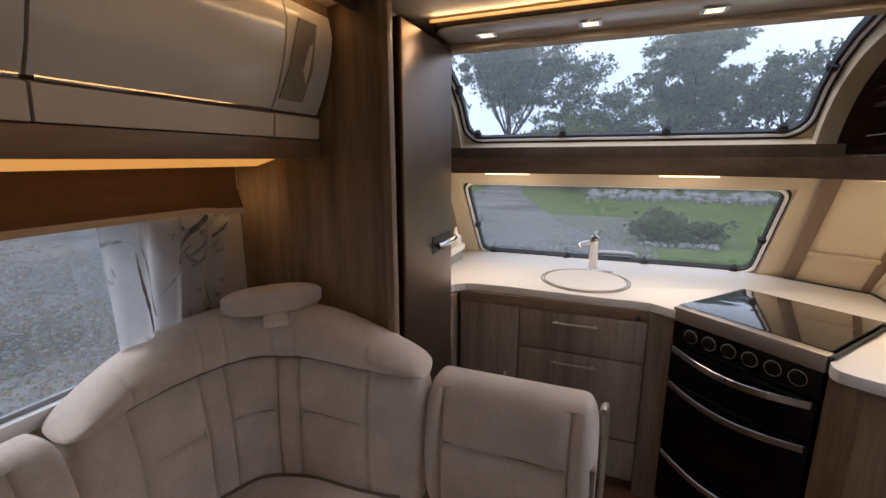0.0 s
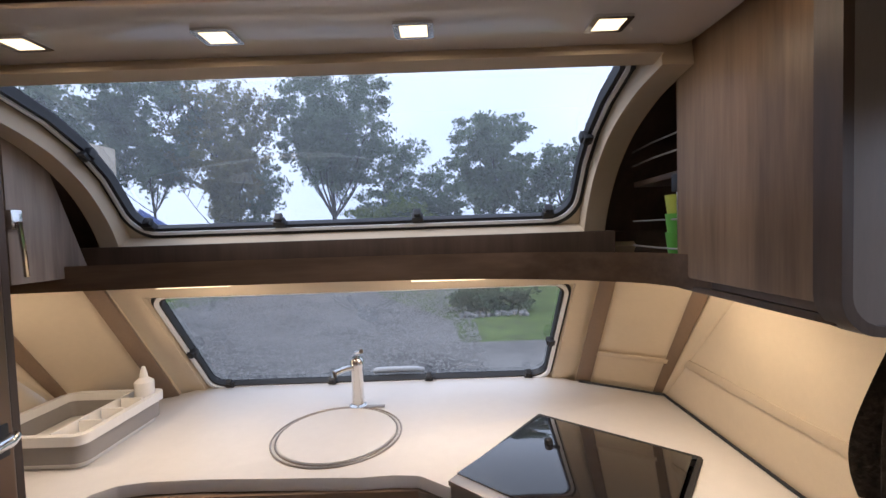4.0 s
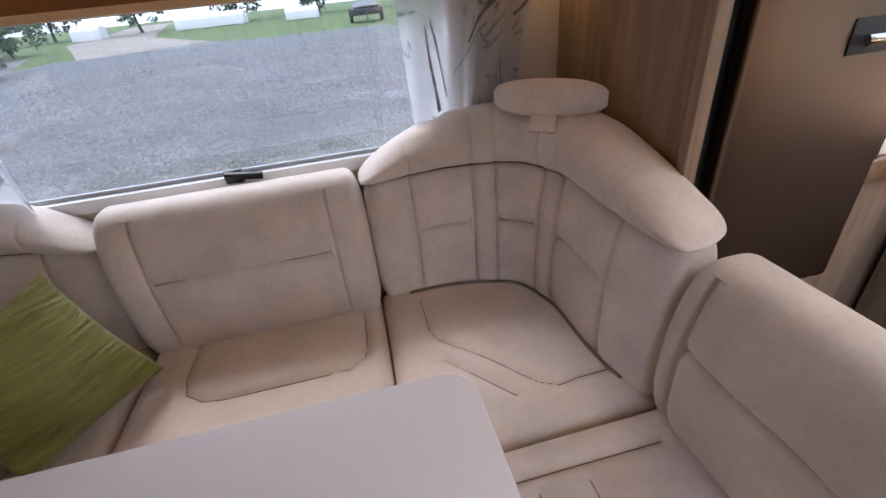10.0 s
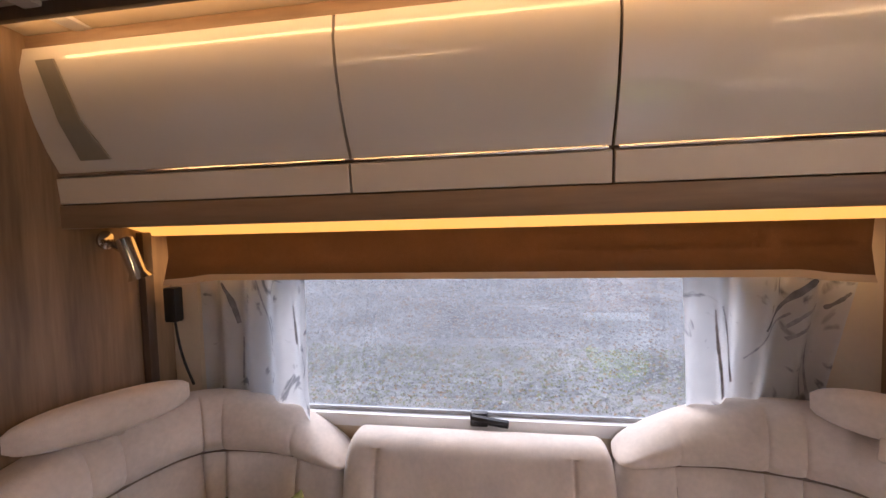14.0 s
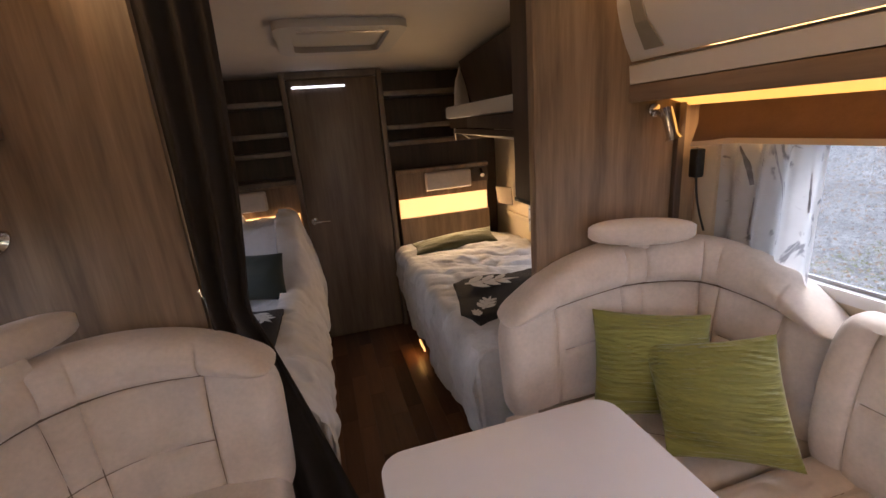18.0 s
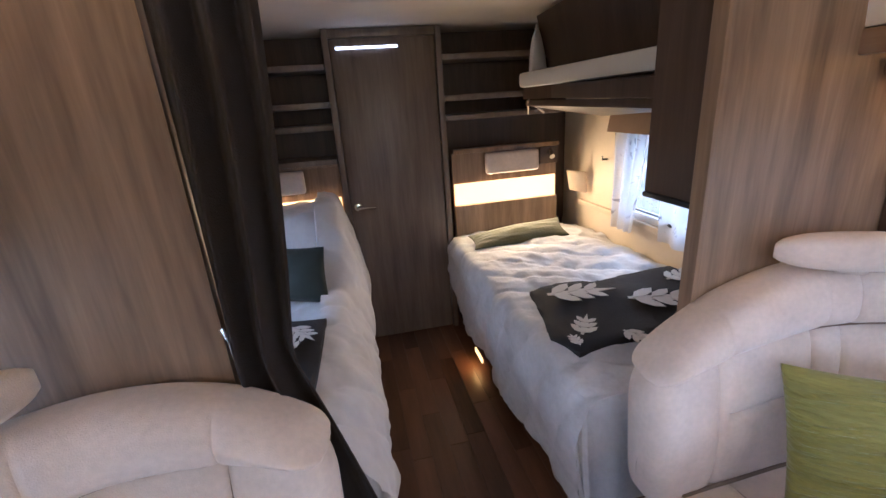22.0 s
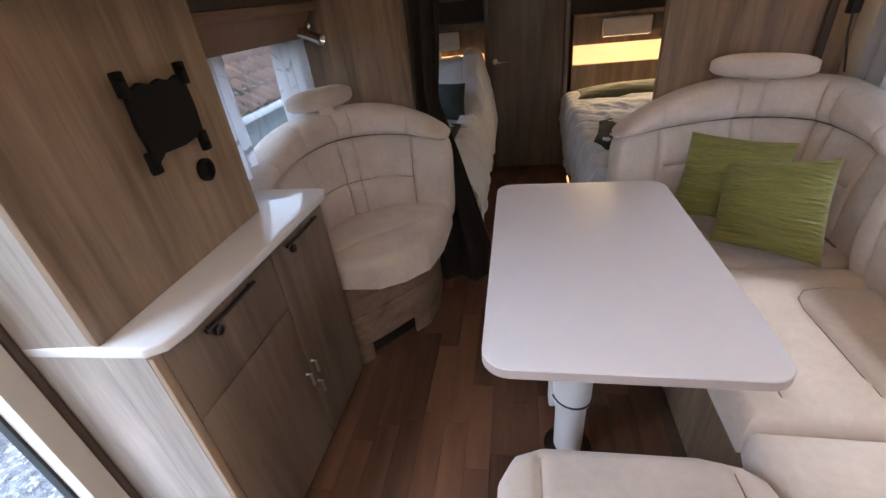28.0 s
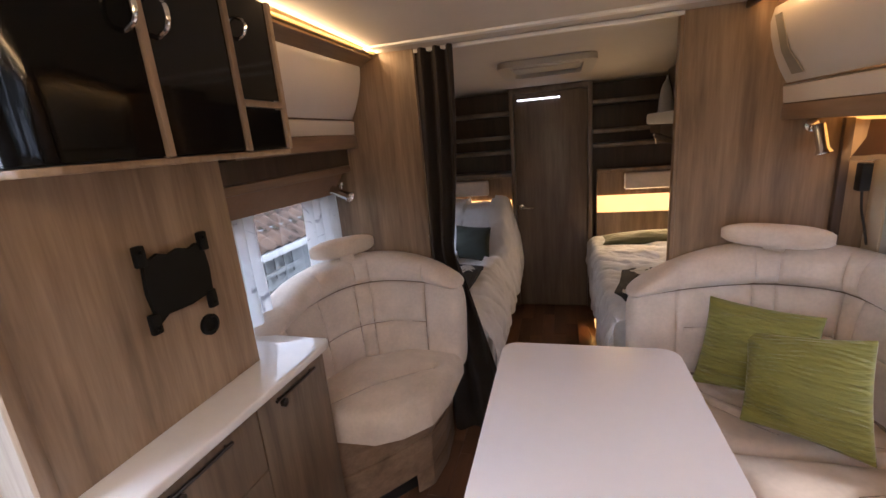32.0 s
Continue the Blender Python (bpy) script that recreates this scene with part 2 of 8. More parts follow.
sl.new(s1.outputs[0], s2.inputs[1]), sl.new(sp_.outputs[0], s2.inputs[2])
sl.new(s2.outputs[0], sn["Material Output"].inputs["Surface"])
PRINT_DARK = material("dark_floral_print", (0.19, 0.185, 0.20), 0.9, vary=0.5, scale=40)
PRINT = material("grey_floral_print", (0.36, 0.36, 0.39), 0.9, vary=0.5, scale=40)
STEEL = material("brushed_steel_door", (0.19, 0.125, 0.085), 0.30, 1.0, vary=0.03, scale=0.7)
for node in STEEL.node_tree.nodes:
    if node.type == "BSDF_PRINCIPLED":
        node.inputs["Anisotropic"].default_value, node.inputs["Anisotropic Rotation"].default_value = 0.75, 0.25
CHROME = material("chrome", (0.75, 0.74, 0.72), 0.12, 1.0, vary=0.03)
ALU = material("brushed_aluminium", (0.42, 0.38, 0.34), 0.45, 1.0, vary=0.06)
HANDLE_STRIP = material("satin_steel_strip", (0.40, 0.38, 0.36), 0.28, 1.0, vary=0.06)
DARK_METAL = material("dark_bronze_metal", (0.07, 0.06, 0.052), 0.35, 1.0, vary=0.1)
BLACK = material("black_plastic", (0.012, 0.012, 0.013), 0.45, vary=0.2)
BLACK_GLASS = material("black_glass", (0.006, 0.005, 0.005), 0.04, vary=0.1, coat=0.1, spec=0.4)
MATT_BLACK = material("matt_black_steel", (0.006, 0.006, 0.006), 0.6, vary=0.2, spec=0.15)
DIAL = material("pale_dial_print", (0.50, 0.48, 0.46), 0.4, vary=0.05)
HOB_GLASS = material("hob_glass_lid", (0.010, 0.010, 0.011), 0.03, vary=0.1, coat=1.0)
OVEN = material("black_oven_enamel", (0.004, 0.004, 0.004), 0.16, vary=0.15, spec=0.16)
WHITE_PLASTIC = material("white_plastic", (0.74, 0.72, 0.69), 0.4, vary=0.03)
VENT_GREY = material("greyish_vent_plastic", (0.46, 0.43, 0.39), 0.4, vary=0.04)
GREY_LIGHT = material("light_grey_plastic", (0.42, 0.42, 0.42), 0.45, vary=0.05)
EDGE_BAND = material("greyish_pink_edge_band", (0.46, 0.39, 0.37), 0.5, vary=0.06)
POST_BROWN = material("brown_laminate_post", (0.20, 0.135, 0.085), 0.5, vary=0.14, scale=2.5, stretch=(6, 6, 1))
SEAL_GREY = material("grey_window_rubber", (0.36, 0.37, 0.38), 0.55, vary=0.1)
GREY_PLASTIC = material("grey_rubber", (0.27, 0.25, 0.235), 0.6, vary=0.08)
RUBBER = material("black_window_rubber", (0.015, 0.016, 0.018), 0.55, vary=0.2)
WINDOW_WHITE = material("white_window_liner", (0.78, 0.78, 0.78), 0.35, vary=0.02)
QUILT = material("white_quilted_bedspread", (0.60, 0.59, 0.59), 0.85, vary=0.08, scale=5, bump=0.5, bump_scale=14, sheen=0.3)
QUILT_PRINT = material("grey_leaf_bedspread", (0.56, 0.56, 0.57), 0.85, vary=0.12, scale=6, bump=0.35, bump_scale=30, second=(0.68, 0.68, 0.69), sheen=0.3)
BLANKET = material("charcoal_blanket", (0.020, 0.020, 0.023), 0.95, vary=0.3, bump=0.4, bump_scale=200, sheen=0.0)
OLIVE_DULL = material("dull_olive_cushion", (0.085, 0.083, 0.030), 0.8, vary=0.2, sheen=0.3, bump=0.3)
DARK_GREEN = material("dark_green_cushion", (0.018, 0.024, 0.015), 0.8, vary=0.2, sheen=0.2)
CUP_GREEN = material("green_plastic", (0.13, 0.42, 0.06), 0.4, vary=0.05)
CUP_LIME = material("lime_plastic", (0.42, 0.47, 0.06), 0.4, vary=0.05)
CUP_BLUE = material("blue_plastic", (0.10, 0.25, 0.42), 0.4, vary=0.05)
TOWEL = material("black_terry_towel", (0.012, 0.010, 0.008), 0.98, vary=0.4, scale=75, second=(0.05, 0.037, 0.026), bump=0.9, bump_scale=60)
MUSHROOM = material("speaker_grille_cloth", (0.30, 0.27, 0.22), 0.9, vary=0.1, bump=0.3, bump_scale=500)
GREY_PAINT = material("grey_laminate_end", (0.20, 0.165, 0.14), 0.4, vary=0.08, stretch=(8, 8, 1))
LED = glowing("warm_led_strip", (1.0, 0.43, 0.07), 0.24)
LED_WHITE = glowing("warm_white_lamp", (1.0, 0.78, 0.43), 0.75)
LED_HEAD = glowing("amber_light_panel", (1.0, 0.47, 0.14), 0.25)
LED_LINE = glowing("cool_white_led_line", (0.85, 0.88, 1.0), 0.6)
GLASS = bpy.data.materials.new("window_acrylic")
GLASS.use_nodes = True
gn, gl = GLASS.node_tree.nodes, GLASS.node_tree.links
gt, gg, gm = gn.new("ShaderNodeBsdfTransparent"), gn.new("ShaderNodeBsdfGlossy"), gn.new("ShaderNodeMixShader")
gt.inputs[0].default_value = (0.235, 0.24, 0.245, 1)
gg.inputs["Roughness"].default_value = 0.02
gm.inputs[0].default_value = 0.07
gl.new(gt.outputs[0], gm.inputs[1]), gl.new(gg.outputs[0], gm.inputs[2])
# a trace of scatter, added in place of the veil of reflections on the pane
gh, gv = gn.new("ShaderNodeBsdfTranslucent"), gn.new("ShaderNodeMixShader")
gh.inputs[0].default_value = (0.8, 0.85, 0.9, 1)
gv.name = "reflection_veil"
gv.inputs[0].default_value = 0.008
gl.new(gm.outputs[0], gv.inputs[1]), gl.new(gh.outputs[0], gv.inputs[2])
gl.new(gv.outputs[0], gn["Material Output"].inputs["Surface"])
TINT = GLASS.copy()
TINT.name = "tinted_window_acrylic"
TINT.node_tree.nodes["reflection_veil"].inputs[0].default_value = 0.032
for node in TINT.node_tree.nodes:
    if node.type == "BSDF_TRANSPARENT":
        node.inputs[0].default_value = (0.235, 0.244, 0.258, 1)
SMOKE = GLASS.copy()
SMOKE.name = "smoked_window_acrylic"
SMOKE.node_tree.nodes["reflection_veil"].inputs[0].default_value = 0.009
for node in SMOKE.node_tree.nodes:
    if node.type == "BSDF_TRANSPARENT":
        node.inputs[0].default_value = (0.23, 0.235, 0.235, 1)


# ---- builders ----
def thing(name, at, label, category, group="", kind=""):
    """An Empty at the thing's base, that parents its parts."""
    ob = new(name)
    ob.empty_display_size = 0.05
    ob.location = at
    return tagged(ob, label, category, group, kind)




def origin_of(ob):
    p = Vector((0, 0, 0))
    while ob:
        p = p + ob.location
        ob = ob.parent
    return p


def part(name, bm, mat, parent=None, label="", smooth=True, kind=""):
    """Links a bmesh, built in the world's metres, as one mesh under a thing or a part."""
    if parent:
        bmesh.ops.translate(bm, verts=bm.verts, vec=-origin_of(parent))
    bmesh.ops.recalc_face_normals(bm, faces=bm.faces)
    me = bpy.data.meshes.new(name)
    bm.to_mesh(me)
    bm.free()
    me.materials.append(mat)
    if smooth:
        me.shade_smooth()
        me.set_sharp_from_angle(angle=radians(40))
    ob = new(name, me)
    ob.parent = parent
    if label or kind:
        tagged(ob, label, kind=kind)
    return ob


def structure(name, bm, mat, label, category="", smooth=True):
    return tagged(part(name, bm, mat, None, "", smooth), label, category or name.split("_")[0], kind="structure")


def box(x0, x1, y0, y1, z0, z1, bevel=0.0, seg=2, bm=None):
    own = bmesh.new()
    bmesh.ops.create_cube(own, size=1, matrix=Matrix.LocRotScale(((x0 + x1) / 2, (y0 + y1) / 2, (z0 + z1) / 2), None, (abs(x1 - x0), abs(y1 - y0), abs(z1 - z0))))
    if bevel:
        bmesh.ops.bevel(own, geom=list(own.edges), offset=bevel, segments=seg, affect="EDGES", profile=0.6)
    return joined(bm, own)


def joined(bm, own):
    if bm is None:
        return own
    me = bpy.data.meshes.new("join")
    own.to_mesh(me)
    own.free()
    bm.from_mesh(me)
    bpy.data.meshes.remove(me)
    return bm


def prism(poly, z0, z1, bevel=0.0, seg=2, bm=None):
    """A plate of a plan outline from z0 to z1."""
    own = bmesh.new()
    low = [own.verts.new((x, y, z0)) for x, y in poly]
    face = own.faces.new(low)
    top = bmesh.ops.extrude_face_region(own, geom=[face])["geom"]
    bmesh.ops.translate(own, verts=[g for g in top if isinstance(g, bmesh.types.BMVert)], vec=(0, 0, z1 - z0))
    if bevel:
        bmesh.ops.bevel(own, geom=list(own.edges), offset=bevel, segments=seg, affect="EDGES", profile=0.6)
    return joined(bm, own)


def slab(corners, thick, bevel=0.0, bm=None):
    """A flat plate over a polygon in space, thickened against its normal."""
    own = bmesh.new()
    v = [own.verts.new(c) for c in corners]
    f = own.faces.new(v)
    f.normal_update()
    n = f.normal.copy()
    top = bmesh.ops.extrude_face_region(own, geom=[f])["geom"]
    bmesh.ops.translate(own, verts=[g for g in top if isinstance(g, bmesh.types.BMVert)], vec=-n * thick)
    if bevel:
        bmesh.ops.bevel(own, geom=list(own.edges), offset=bevel, segments=2, affect="EDGES", profile=0.6)
    return joined(bm, own)


def sweep_xz(profile, y0, y1, bm=None, bevel=0.0):
    """A closed outline in x and z, drawn out along y."""
    own = bmesh.new()
    f = own.faces.new([own.verts.new((x, y0, z)) for x, z in profile])
    top = bmesh.ops.extrude_face_region(own, geom=[f])["geom"]
    bmesh.ops.translate(own, verts=[g for g in top if isinstance(g, bmesh.types.BMVert)], vec=(0, y1 - y0, 0))
    if bevel:
        bmesh.ops.bevel(own, geom=list(own.edges), offset=bevel, segments=2, affect="EDGES", profile=0.6)
    return joined(bm, own)


def tube(points, r, n=10, bm=None, closed=False):
    """A round bar along points."""
    own = bmesh.new()
    pts = [Vector(p) for p in points]
    rings = []
    for i, p in enumerate(pts):
        a, b = pts[i - 1] if i or closed else p, pts[(i + 1) % len(pts)] if i < len(pts) - 1 or closed else p
        d = (b - a).normalized()
        side = d.cross(Vector((0, 0, 1)) if abs(d.z) < 0.9 else Vector((1, 0, 0))).normalized()
        up = side.cross(d)
        rings.append([own.verts.new(p + r * (math.cos(t) * side + math.sin(t) * up)) for t in (2 * math.pi * k / n for k in range(n))])
    pairs = list(zip(rings, rings[1:])) + ([(rings[-1], rings[0])] if closed else [])
    for a, b in pairs:
        for k in range(n):
            own.faces.new((a[k], a[(k + 1) % n], b[(k + 1) % n], b[k]))
    if not closed:
        own.faces.new(rings[0]), own.faces.new(rings[-1])
    return joined(bm, own)


def lathe(profile, at, n=24, bm=None, tilt=None):
    """A turned body: profile of (radius, height) about the z axis at a place."""
    own = bmesh.new()
    rings = [[own.verts.new((r * math.cos(2 * math.pi * k / n), r * math.sin(2 * math.pi * k / n), z)) for k in range(n)] for r, z in profile]
    for a, b in zip(rings, rings[1:]):
        for k in range(n):
            own.faces.new((a[k], a[(k + 1) % n], b[(k + 1) % n], b[k]))
    own.faces.new(rings[0]), own.faces.new(rings[-1])
    m = Matrix.Translation(at)
    if tilt:
        m = m @ Vector((0, 0, 1)).rotation_difference(Vector(tilt)).to_matrix().to_4x4()
    bmesh.ops.transform(own, matrix=m, verts=own.verts)
    return joined(bm, own)


def curve_points(ctrl, n):
    """n + 1 points, evenly spaced, on a smooth line through the control points."""
    c = [Vector(p) for p in ctrl]
    c = [2 * c[0] - c[1]] + c + [2 * c[-1] - c[-2]]
    fine = []
    for i in range(1, len(c) - 2):
        for k in range(24):
            t = k / 24
            fine.append(0.5 * ((2 * c[i]) + (c[i + 1] - c[i - 1]) * t + (2 * c[i - 1] - 5 * c[i] + 4 * c[i + 1] - c[i + 2]) * t * t + (3 * c[i] - c[i - 1] - 3 * c[i + 1] + c[i + 2]) * t ** 3))
    fine.append(c[-2])
    run = [0.0]
    for a, b in zip(fine, fine[1:]):
        run.append(run[-1] + (b - a).length)
    out, j = [], 0
    for k in range(n + 1):
        s = run[-1] * k / n
        while j < len(run) - 2 and run[j + 1] < s:
            j += 1
        f = (s - run[j]) / max(1e-9, run[j + 1] - run[j])
        out.append(fine[j].lerp(fine[j + 1], min(1, max(0, f))))
    return out


def padded(ctrl, z0, z1, thick, lean=0.0, cross=(), along=(), groove=0.013, n=190, m=140, power=3.5, end=0.06, side=1.0, threads=None):
    """An upholstered roll along a plan line; the line is its back foot, side is the way that its front faces.
    z1 may be a function of the run 0..1. cross: seams (run, low, high) up the front; along: seams (height, start, end) along it."""
    pts = curve_points([(x, y, 0) for x, y in ctrl], n)
    length = sum((b - a).length for a, b in zip(pts, pts[1:]))
    # an even walk round the section, three quarters of it on the front
    fine = []
    for j in range(721):
        a = math.pi * (j / 360 - 0.5)
        c, q = math.cos(a), math.sin(a)
        fine.append((math.copysign(abs(c) ** (2 / power), c), math.copysign(abs(q) ** (2 / power), q)))
    run = [0.0]
    for (a, b), (c, d) in zip(fine, fine[1:]):
        run.append(run[-1] + math.hypot((c - a) * 0.35, d - b))
    mf = int(m * 0.75)
    marks = [run[360] * k / mf for k in range(mf)] + [run[360] + (run[-1] - run[360]) * k / (m - mf) for k in range(m - mf)]
    sect = []
    for w in marks:
        k = min(719, max(0, int(np.searchsorted(run, w)) - 1))
        f = (w - run[k]) / max(1e-9, run[k + 1] - run[k])
        sect.append((fine[k][0] + (fine[k + 1][0] - fine[k][0]) * f, fine[k][1] + (fine[k + 1][1] - fine[k][1]) * f))
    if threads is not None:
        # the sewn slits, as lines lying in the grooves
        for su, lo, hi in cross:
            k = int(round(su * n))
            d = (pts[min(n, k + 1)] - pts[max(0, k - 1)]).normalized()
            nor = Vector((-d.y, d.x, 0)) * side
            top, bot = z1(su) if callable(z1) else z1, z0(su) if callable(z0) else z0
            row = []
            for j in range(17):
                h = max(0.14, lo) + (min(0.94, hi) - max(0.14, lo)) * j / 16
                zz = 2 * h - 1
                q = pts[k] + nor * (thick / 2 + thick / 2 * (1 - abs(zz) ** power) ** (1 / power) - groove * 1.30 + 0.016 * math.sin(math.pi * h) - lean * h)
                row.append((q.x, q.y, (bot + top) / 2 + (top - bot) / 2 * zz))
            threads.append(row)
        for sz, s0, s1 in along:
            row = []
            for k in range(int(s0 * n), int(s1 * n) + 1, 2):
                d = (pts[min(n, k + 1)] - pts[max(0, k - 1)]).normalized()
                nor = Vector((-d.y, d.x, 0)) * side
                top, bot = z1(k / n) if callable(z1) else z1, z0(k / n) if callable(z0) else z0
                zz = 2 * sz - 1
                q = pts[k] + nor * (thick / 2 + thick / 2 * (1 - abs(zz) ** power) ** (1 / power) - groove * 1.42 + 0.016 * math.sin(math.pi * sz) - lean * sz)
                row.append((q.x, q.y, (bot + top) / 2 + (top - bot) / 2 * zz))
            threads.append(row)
    bm = bmesh.new()
    rings = []
    for i, p in enumerate(pts):
        u = i / n
        d = (pts[min(n, i + 1)] - pts[max(0, i - 1)]).normalized()
        nor = Vector((-d.y, d.x, 0)) * side
        top = z1(u) if callable(z1) else z1
        bot = z0(u) if callable(z0) else z0
        e = min(u, 1 - u) * length
        k = 1.0 if e > end else (1 - (1 - e / end) ** 2.6) ** (1 / 2.6) if e > 0 else 0.0
        k = max(0.02, k)
        ring = []
        for dd, zz in sect:
            h = (zz + 1) / 2
            off = soft = 0.0
            if dd > 0:
                for su, lo, hi in cross:
                    if lo - 0.02 <= h <= hi + 0.02:
                        g = (u - su) * length
                        off += 0.9 * math.exp(-((g / 0.005) ** 2))
                        soft += 0.75 * math.exp(-((g / 0.020) ** 2))
                for sz, s0, s1 in along:
                    if s0 - 0.004 <= u <= s1 + 0.004:
                        g = (h - sz) * (top - bot)
                        off += math.exp(-((g / 0.005) ** 2))
                        soft += math.exp(-((g / 0.020) ** 2))
            sink = (groove * 0.8 * min(1, off) + groove * 0.7 * min(1.2, soft)) * max(0, dd) ** 0.5
            wob = 0.004 * noise.noise((p.x * 7, p.y * 7, zz * 2 + length)) if dd > 0 else 0.0
            bulge = 0.016 * math.sin(math.pi * h) if dd > 0 else 0.0
            q = p + nor * (thick / 2 + (thick / 2) * k * dd - sink + bulge + wob - lean * h)
            ring.append(bm.verts.new((q.x, q.y, (bot + top) / 2 + (top - bot) / 2 * zz * (0.35 + 0.65 * k))))
        rings.append(ring)
    for a, b in zip(rings, rings[1:]):
        for j in range(m):
            bm.faces.new((a[j], a[(j + 1) % m], b[(j + 1) % m], b[j]))
    bm.faces.new(rings[0]), bm.faces.new(rings[-1])
    return bm


def seat_pad(outline, z0, z1, r=0.045, dome=0.015, lines=(), groove=0.016, cell=0.009, threads=None):
    """A seat cushion over a plan outline: rounded rim, slight dome, stitched lines through plan points pressed in."""
    pts = [Vector((x, y)) for x, y in outline]
    xs, ys = [p.x for p in pts], [p.y for p in pts]
    edges = list(zip(pts, pts[1:] + pts[:1]))
    runs = [[p.xy for p in curve_points([(x, y, 0) for x, y in line], 14)] for line in lines]
    stitches = [ab for run in runs for ab in zip(run, run[1:])]

    def near(p, a, b):
        d = b - a
        t = max(0, min(1, (p - a).dot(d) / max(1e-9, d.dot(d))))
        return (p - a - d * t).length

    def height(p):
        e = min(near(p, a, b) for a, b in edges)
        k = min(1.0, e / r)
        z = z1 - r * (1 - math.sqrt(max(0.0, 1 - (1 - k) ** 2))) + dome * min(1, e / 0.2)
        if stitches:
            g = min(near(p, a, b) for a, b in stitches)
            z -= groove * (0.6 * math.exp(-((g / 0.008) ** 2)) + 0.4 * math.exp(-((g / 0.022) ** 2)))
        return z

    if threads is not None:
        for run in runs:
            threads.append([(p.x, p.y, height(p) + 0.0016) for p in run])
    bm = bmesh.new()
    f = bm.faces.new([bm.verts.new((p.x, p.y, 0)) for p in pts])
    bmesh.ops.triangulate(bm, faces=[f])
    nx, ny = int((max(xs) - min(xs)) / cell), int((max(ys) - min(ys)) / cell)
    for i in range(1, nx):
        x = min(xs) + (max(xs) - min(xs)) * i / nx
        bmesh.ops.bisect_plane(bm, geom=bm.verts[:] + bm.edges[:] + bm.faces[:], plane_co=(x, 0, 0), plane_no=(1, 0, 0))
    for i in range(1, ny):
        y = min(ys) + (max(ys) - min(ys)) * i / ny
        bmesh.ops.bisect_plane(bm, geom=bm.verts[:] + bm.edges[:] + bm.faces[:], plane_co=(0, y, 0), plane_no=(0, 1, 0))
    rim = [e for e in bm.edges if e.is_boundary]
    for v in bm.verts:
        v.co.z = height(Vector((v.co.x, v.co.y)))
    low = bmesh.ops.extrude_edge_only(bm, edges=rim)["geom"]
    for v in low:
        if isinstance(v, bmesh.types.BMVert):
            v.co.z = z0
    bmesh.ops.contextual_create(bm, geom=[e for e in low if isinstance(e, bmesh.types.BMEdge)])
    return bm


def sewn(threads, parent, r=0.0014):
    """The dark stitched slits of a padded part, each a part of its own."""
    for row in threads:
        part("seam", tube(row, r, 6), SEAM_AND_FOLD, parent, "dark stitched seam")


def thicken(bm, t):
    """Gives an open sheet a thickness along its vertex normals, and closes its rim."""
    bm.normal_update()
    bm.verts.index_update()
    faces = [[v.index for v in f.verts] for f in bm.faces]
    rim = [(e.verts[0].index, e.verts[1].index) for e in bm.edges if e.is_boundary]
    old = bm.verts[:]
    back = [bm.verts.new(v.co - v.normal * t) for v in old]
    for f in faces:
        bm.faces.new([back[k] for k in reversed(f)])
    for a, b in rim:
        bm.faces.new((old[a], old[b], back[b], back[a]))


def cushion(corners, plump, n=22, crease=0.0, seed=1):
    """A scatter cushion between four corners (top left, top right, bottom right, bottom left)."""
    a, b, c, d = (Vector(p) for p in corners)
    nor = (b - a).cross(d - a).normalized()
    bm = bmesh.new()
    grids = []
    for s in (1, -1):
        grid = []
        for i in range(n + 1):
            row = []
            for j in range(n + 1):
                u, v = i / n, j / n
                pinch = 1 - 0.06 * (4 * u * (1 - u)) * (1 - 4 * v * (1 - v)) - 0.06 * (4 * v * (1 - v)) * (1 - 4 * u * (1 - u))
                p = (a.lerp(b, u)).lerp(d.lerp(c, u), v)
                mid = (a + b + c + d) / 4
                p = mid + (p - mid) * pinch
                h = (4 * u * (1 - u)) ** 0.55 * (4 * v * (1 - v)) ** 0.55
                w = crease * (0.75 * math.sin(2 * math.pi * (21 * v + 1.1 * noise.noise((u * 3 + seed, v * 3, seed)))) * (0.5 + noise.noise((u * 5, v * 9 + seed, seed))) + noise.noise((u * 3 + seed, v * 15, seed))) * min(1, 4 * h)
                row.append(bm.verts.new(p + nor * s * (plump * h + 0.004) + nor * w))
            grid.append(row)
        grids.append(grid)
        for i in range(n):
            for j in range(n):
                bm.faces.new((grid[i][j], grid[i + 1][j], grid[i + 1][j + 1], grid[i][j + 1]))
    bmesh.ops.remove_doubles(bm, verts=bm.verts, dist=0.0005)
    g, k = grids
    rim = [(0, j) for j in range(n)] + [(i, n) for i in range(n)] + [(n, j) for j in range(n, 0, -1)] + [(i, 0) for i in range(n, 0, -1)]
    for (i, j), (i2, j2) in zip(rim, rim[1:] + rim[:1]):
        bm.faces.new((g[i][j], g[i2][j2], k[i2][j2], k[i][j]))
    return bm


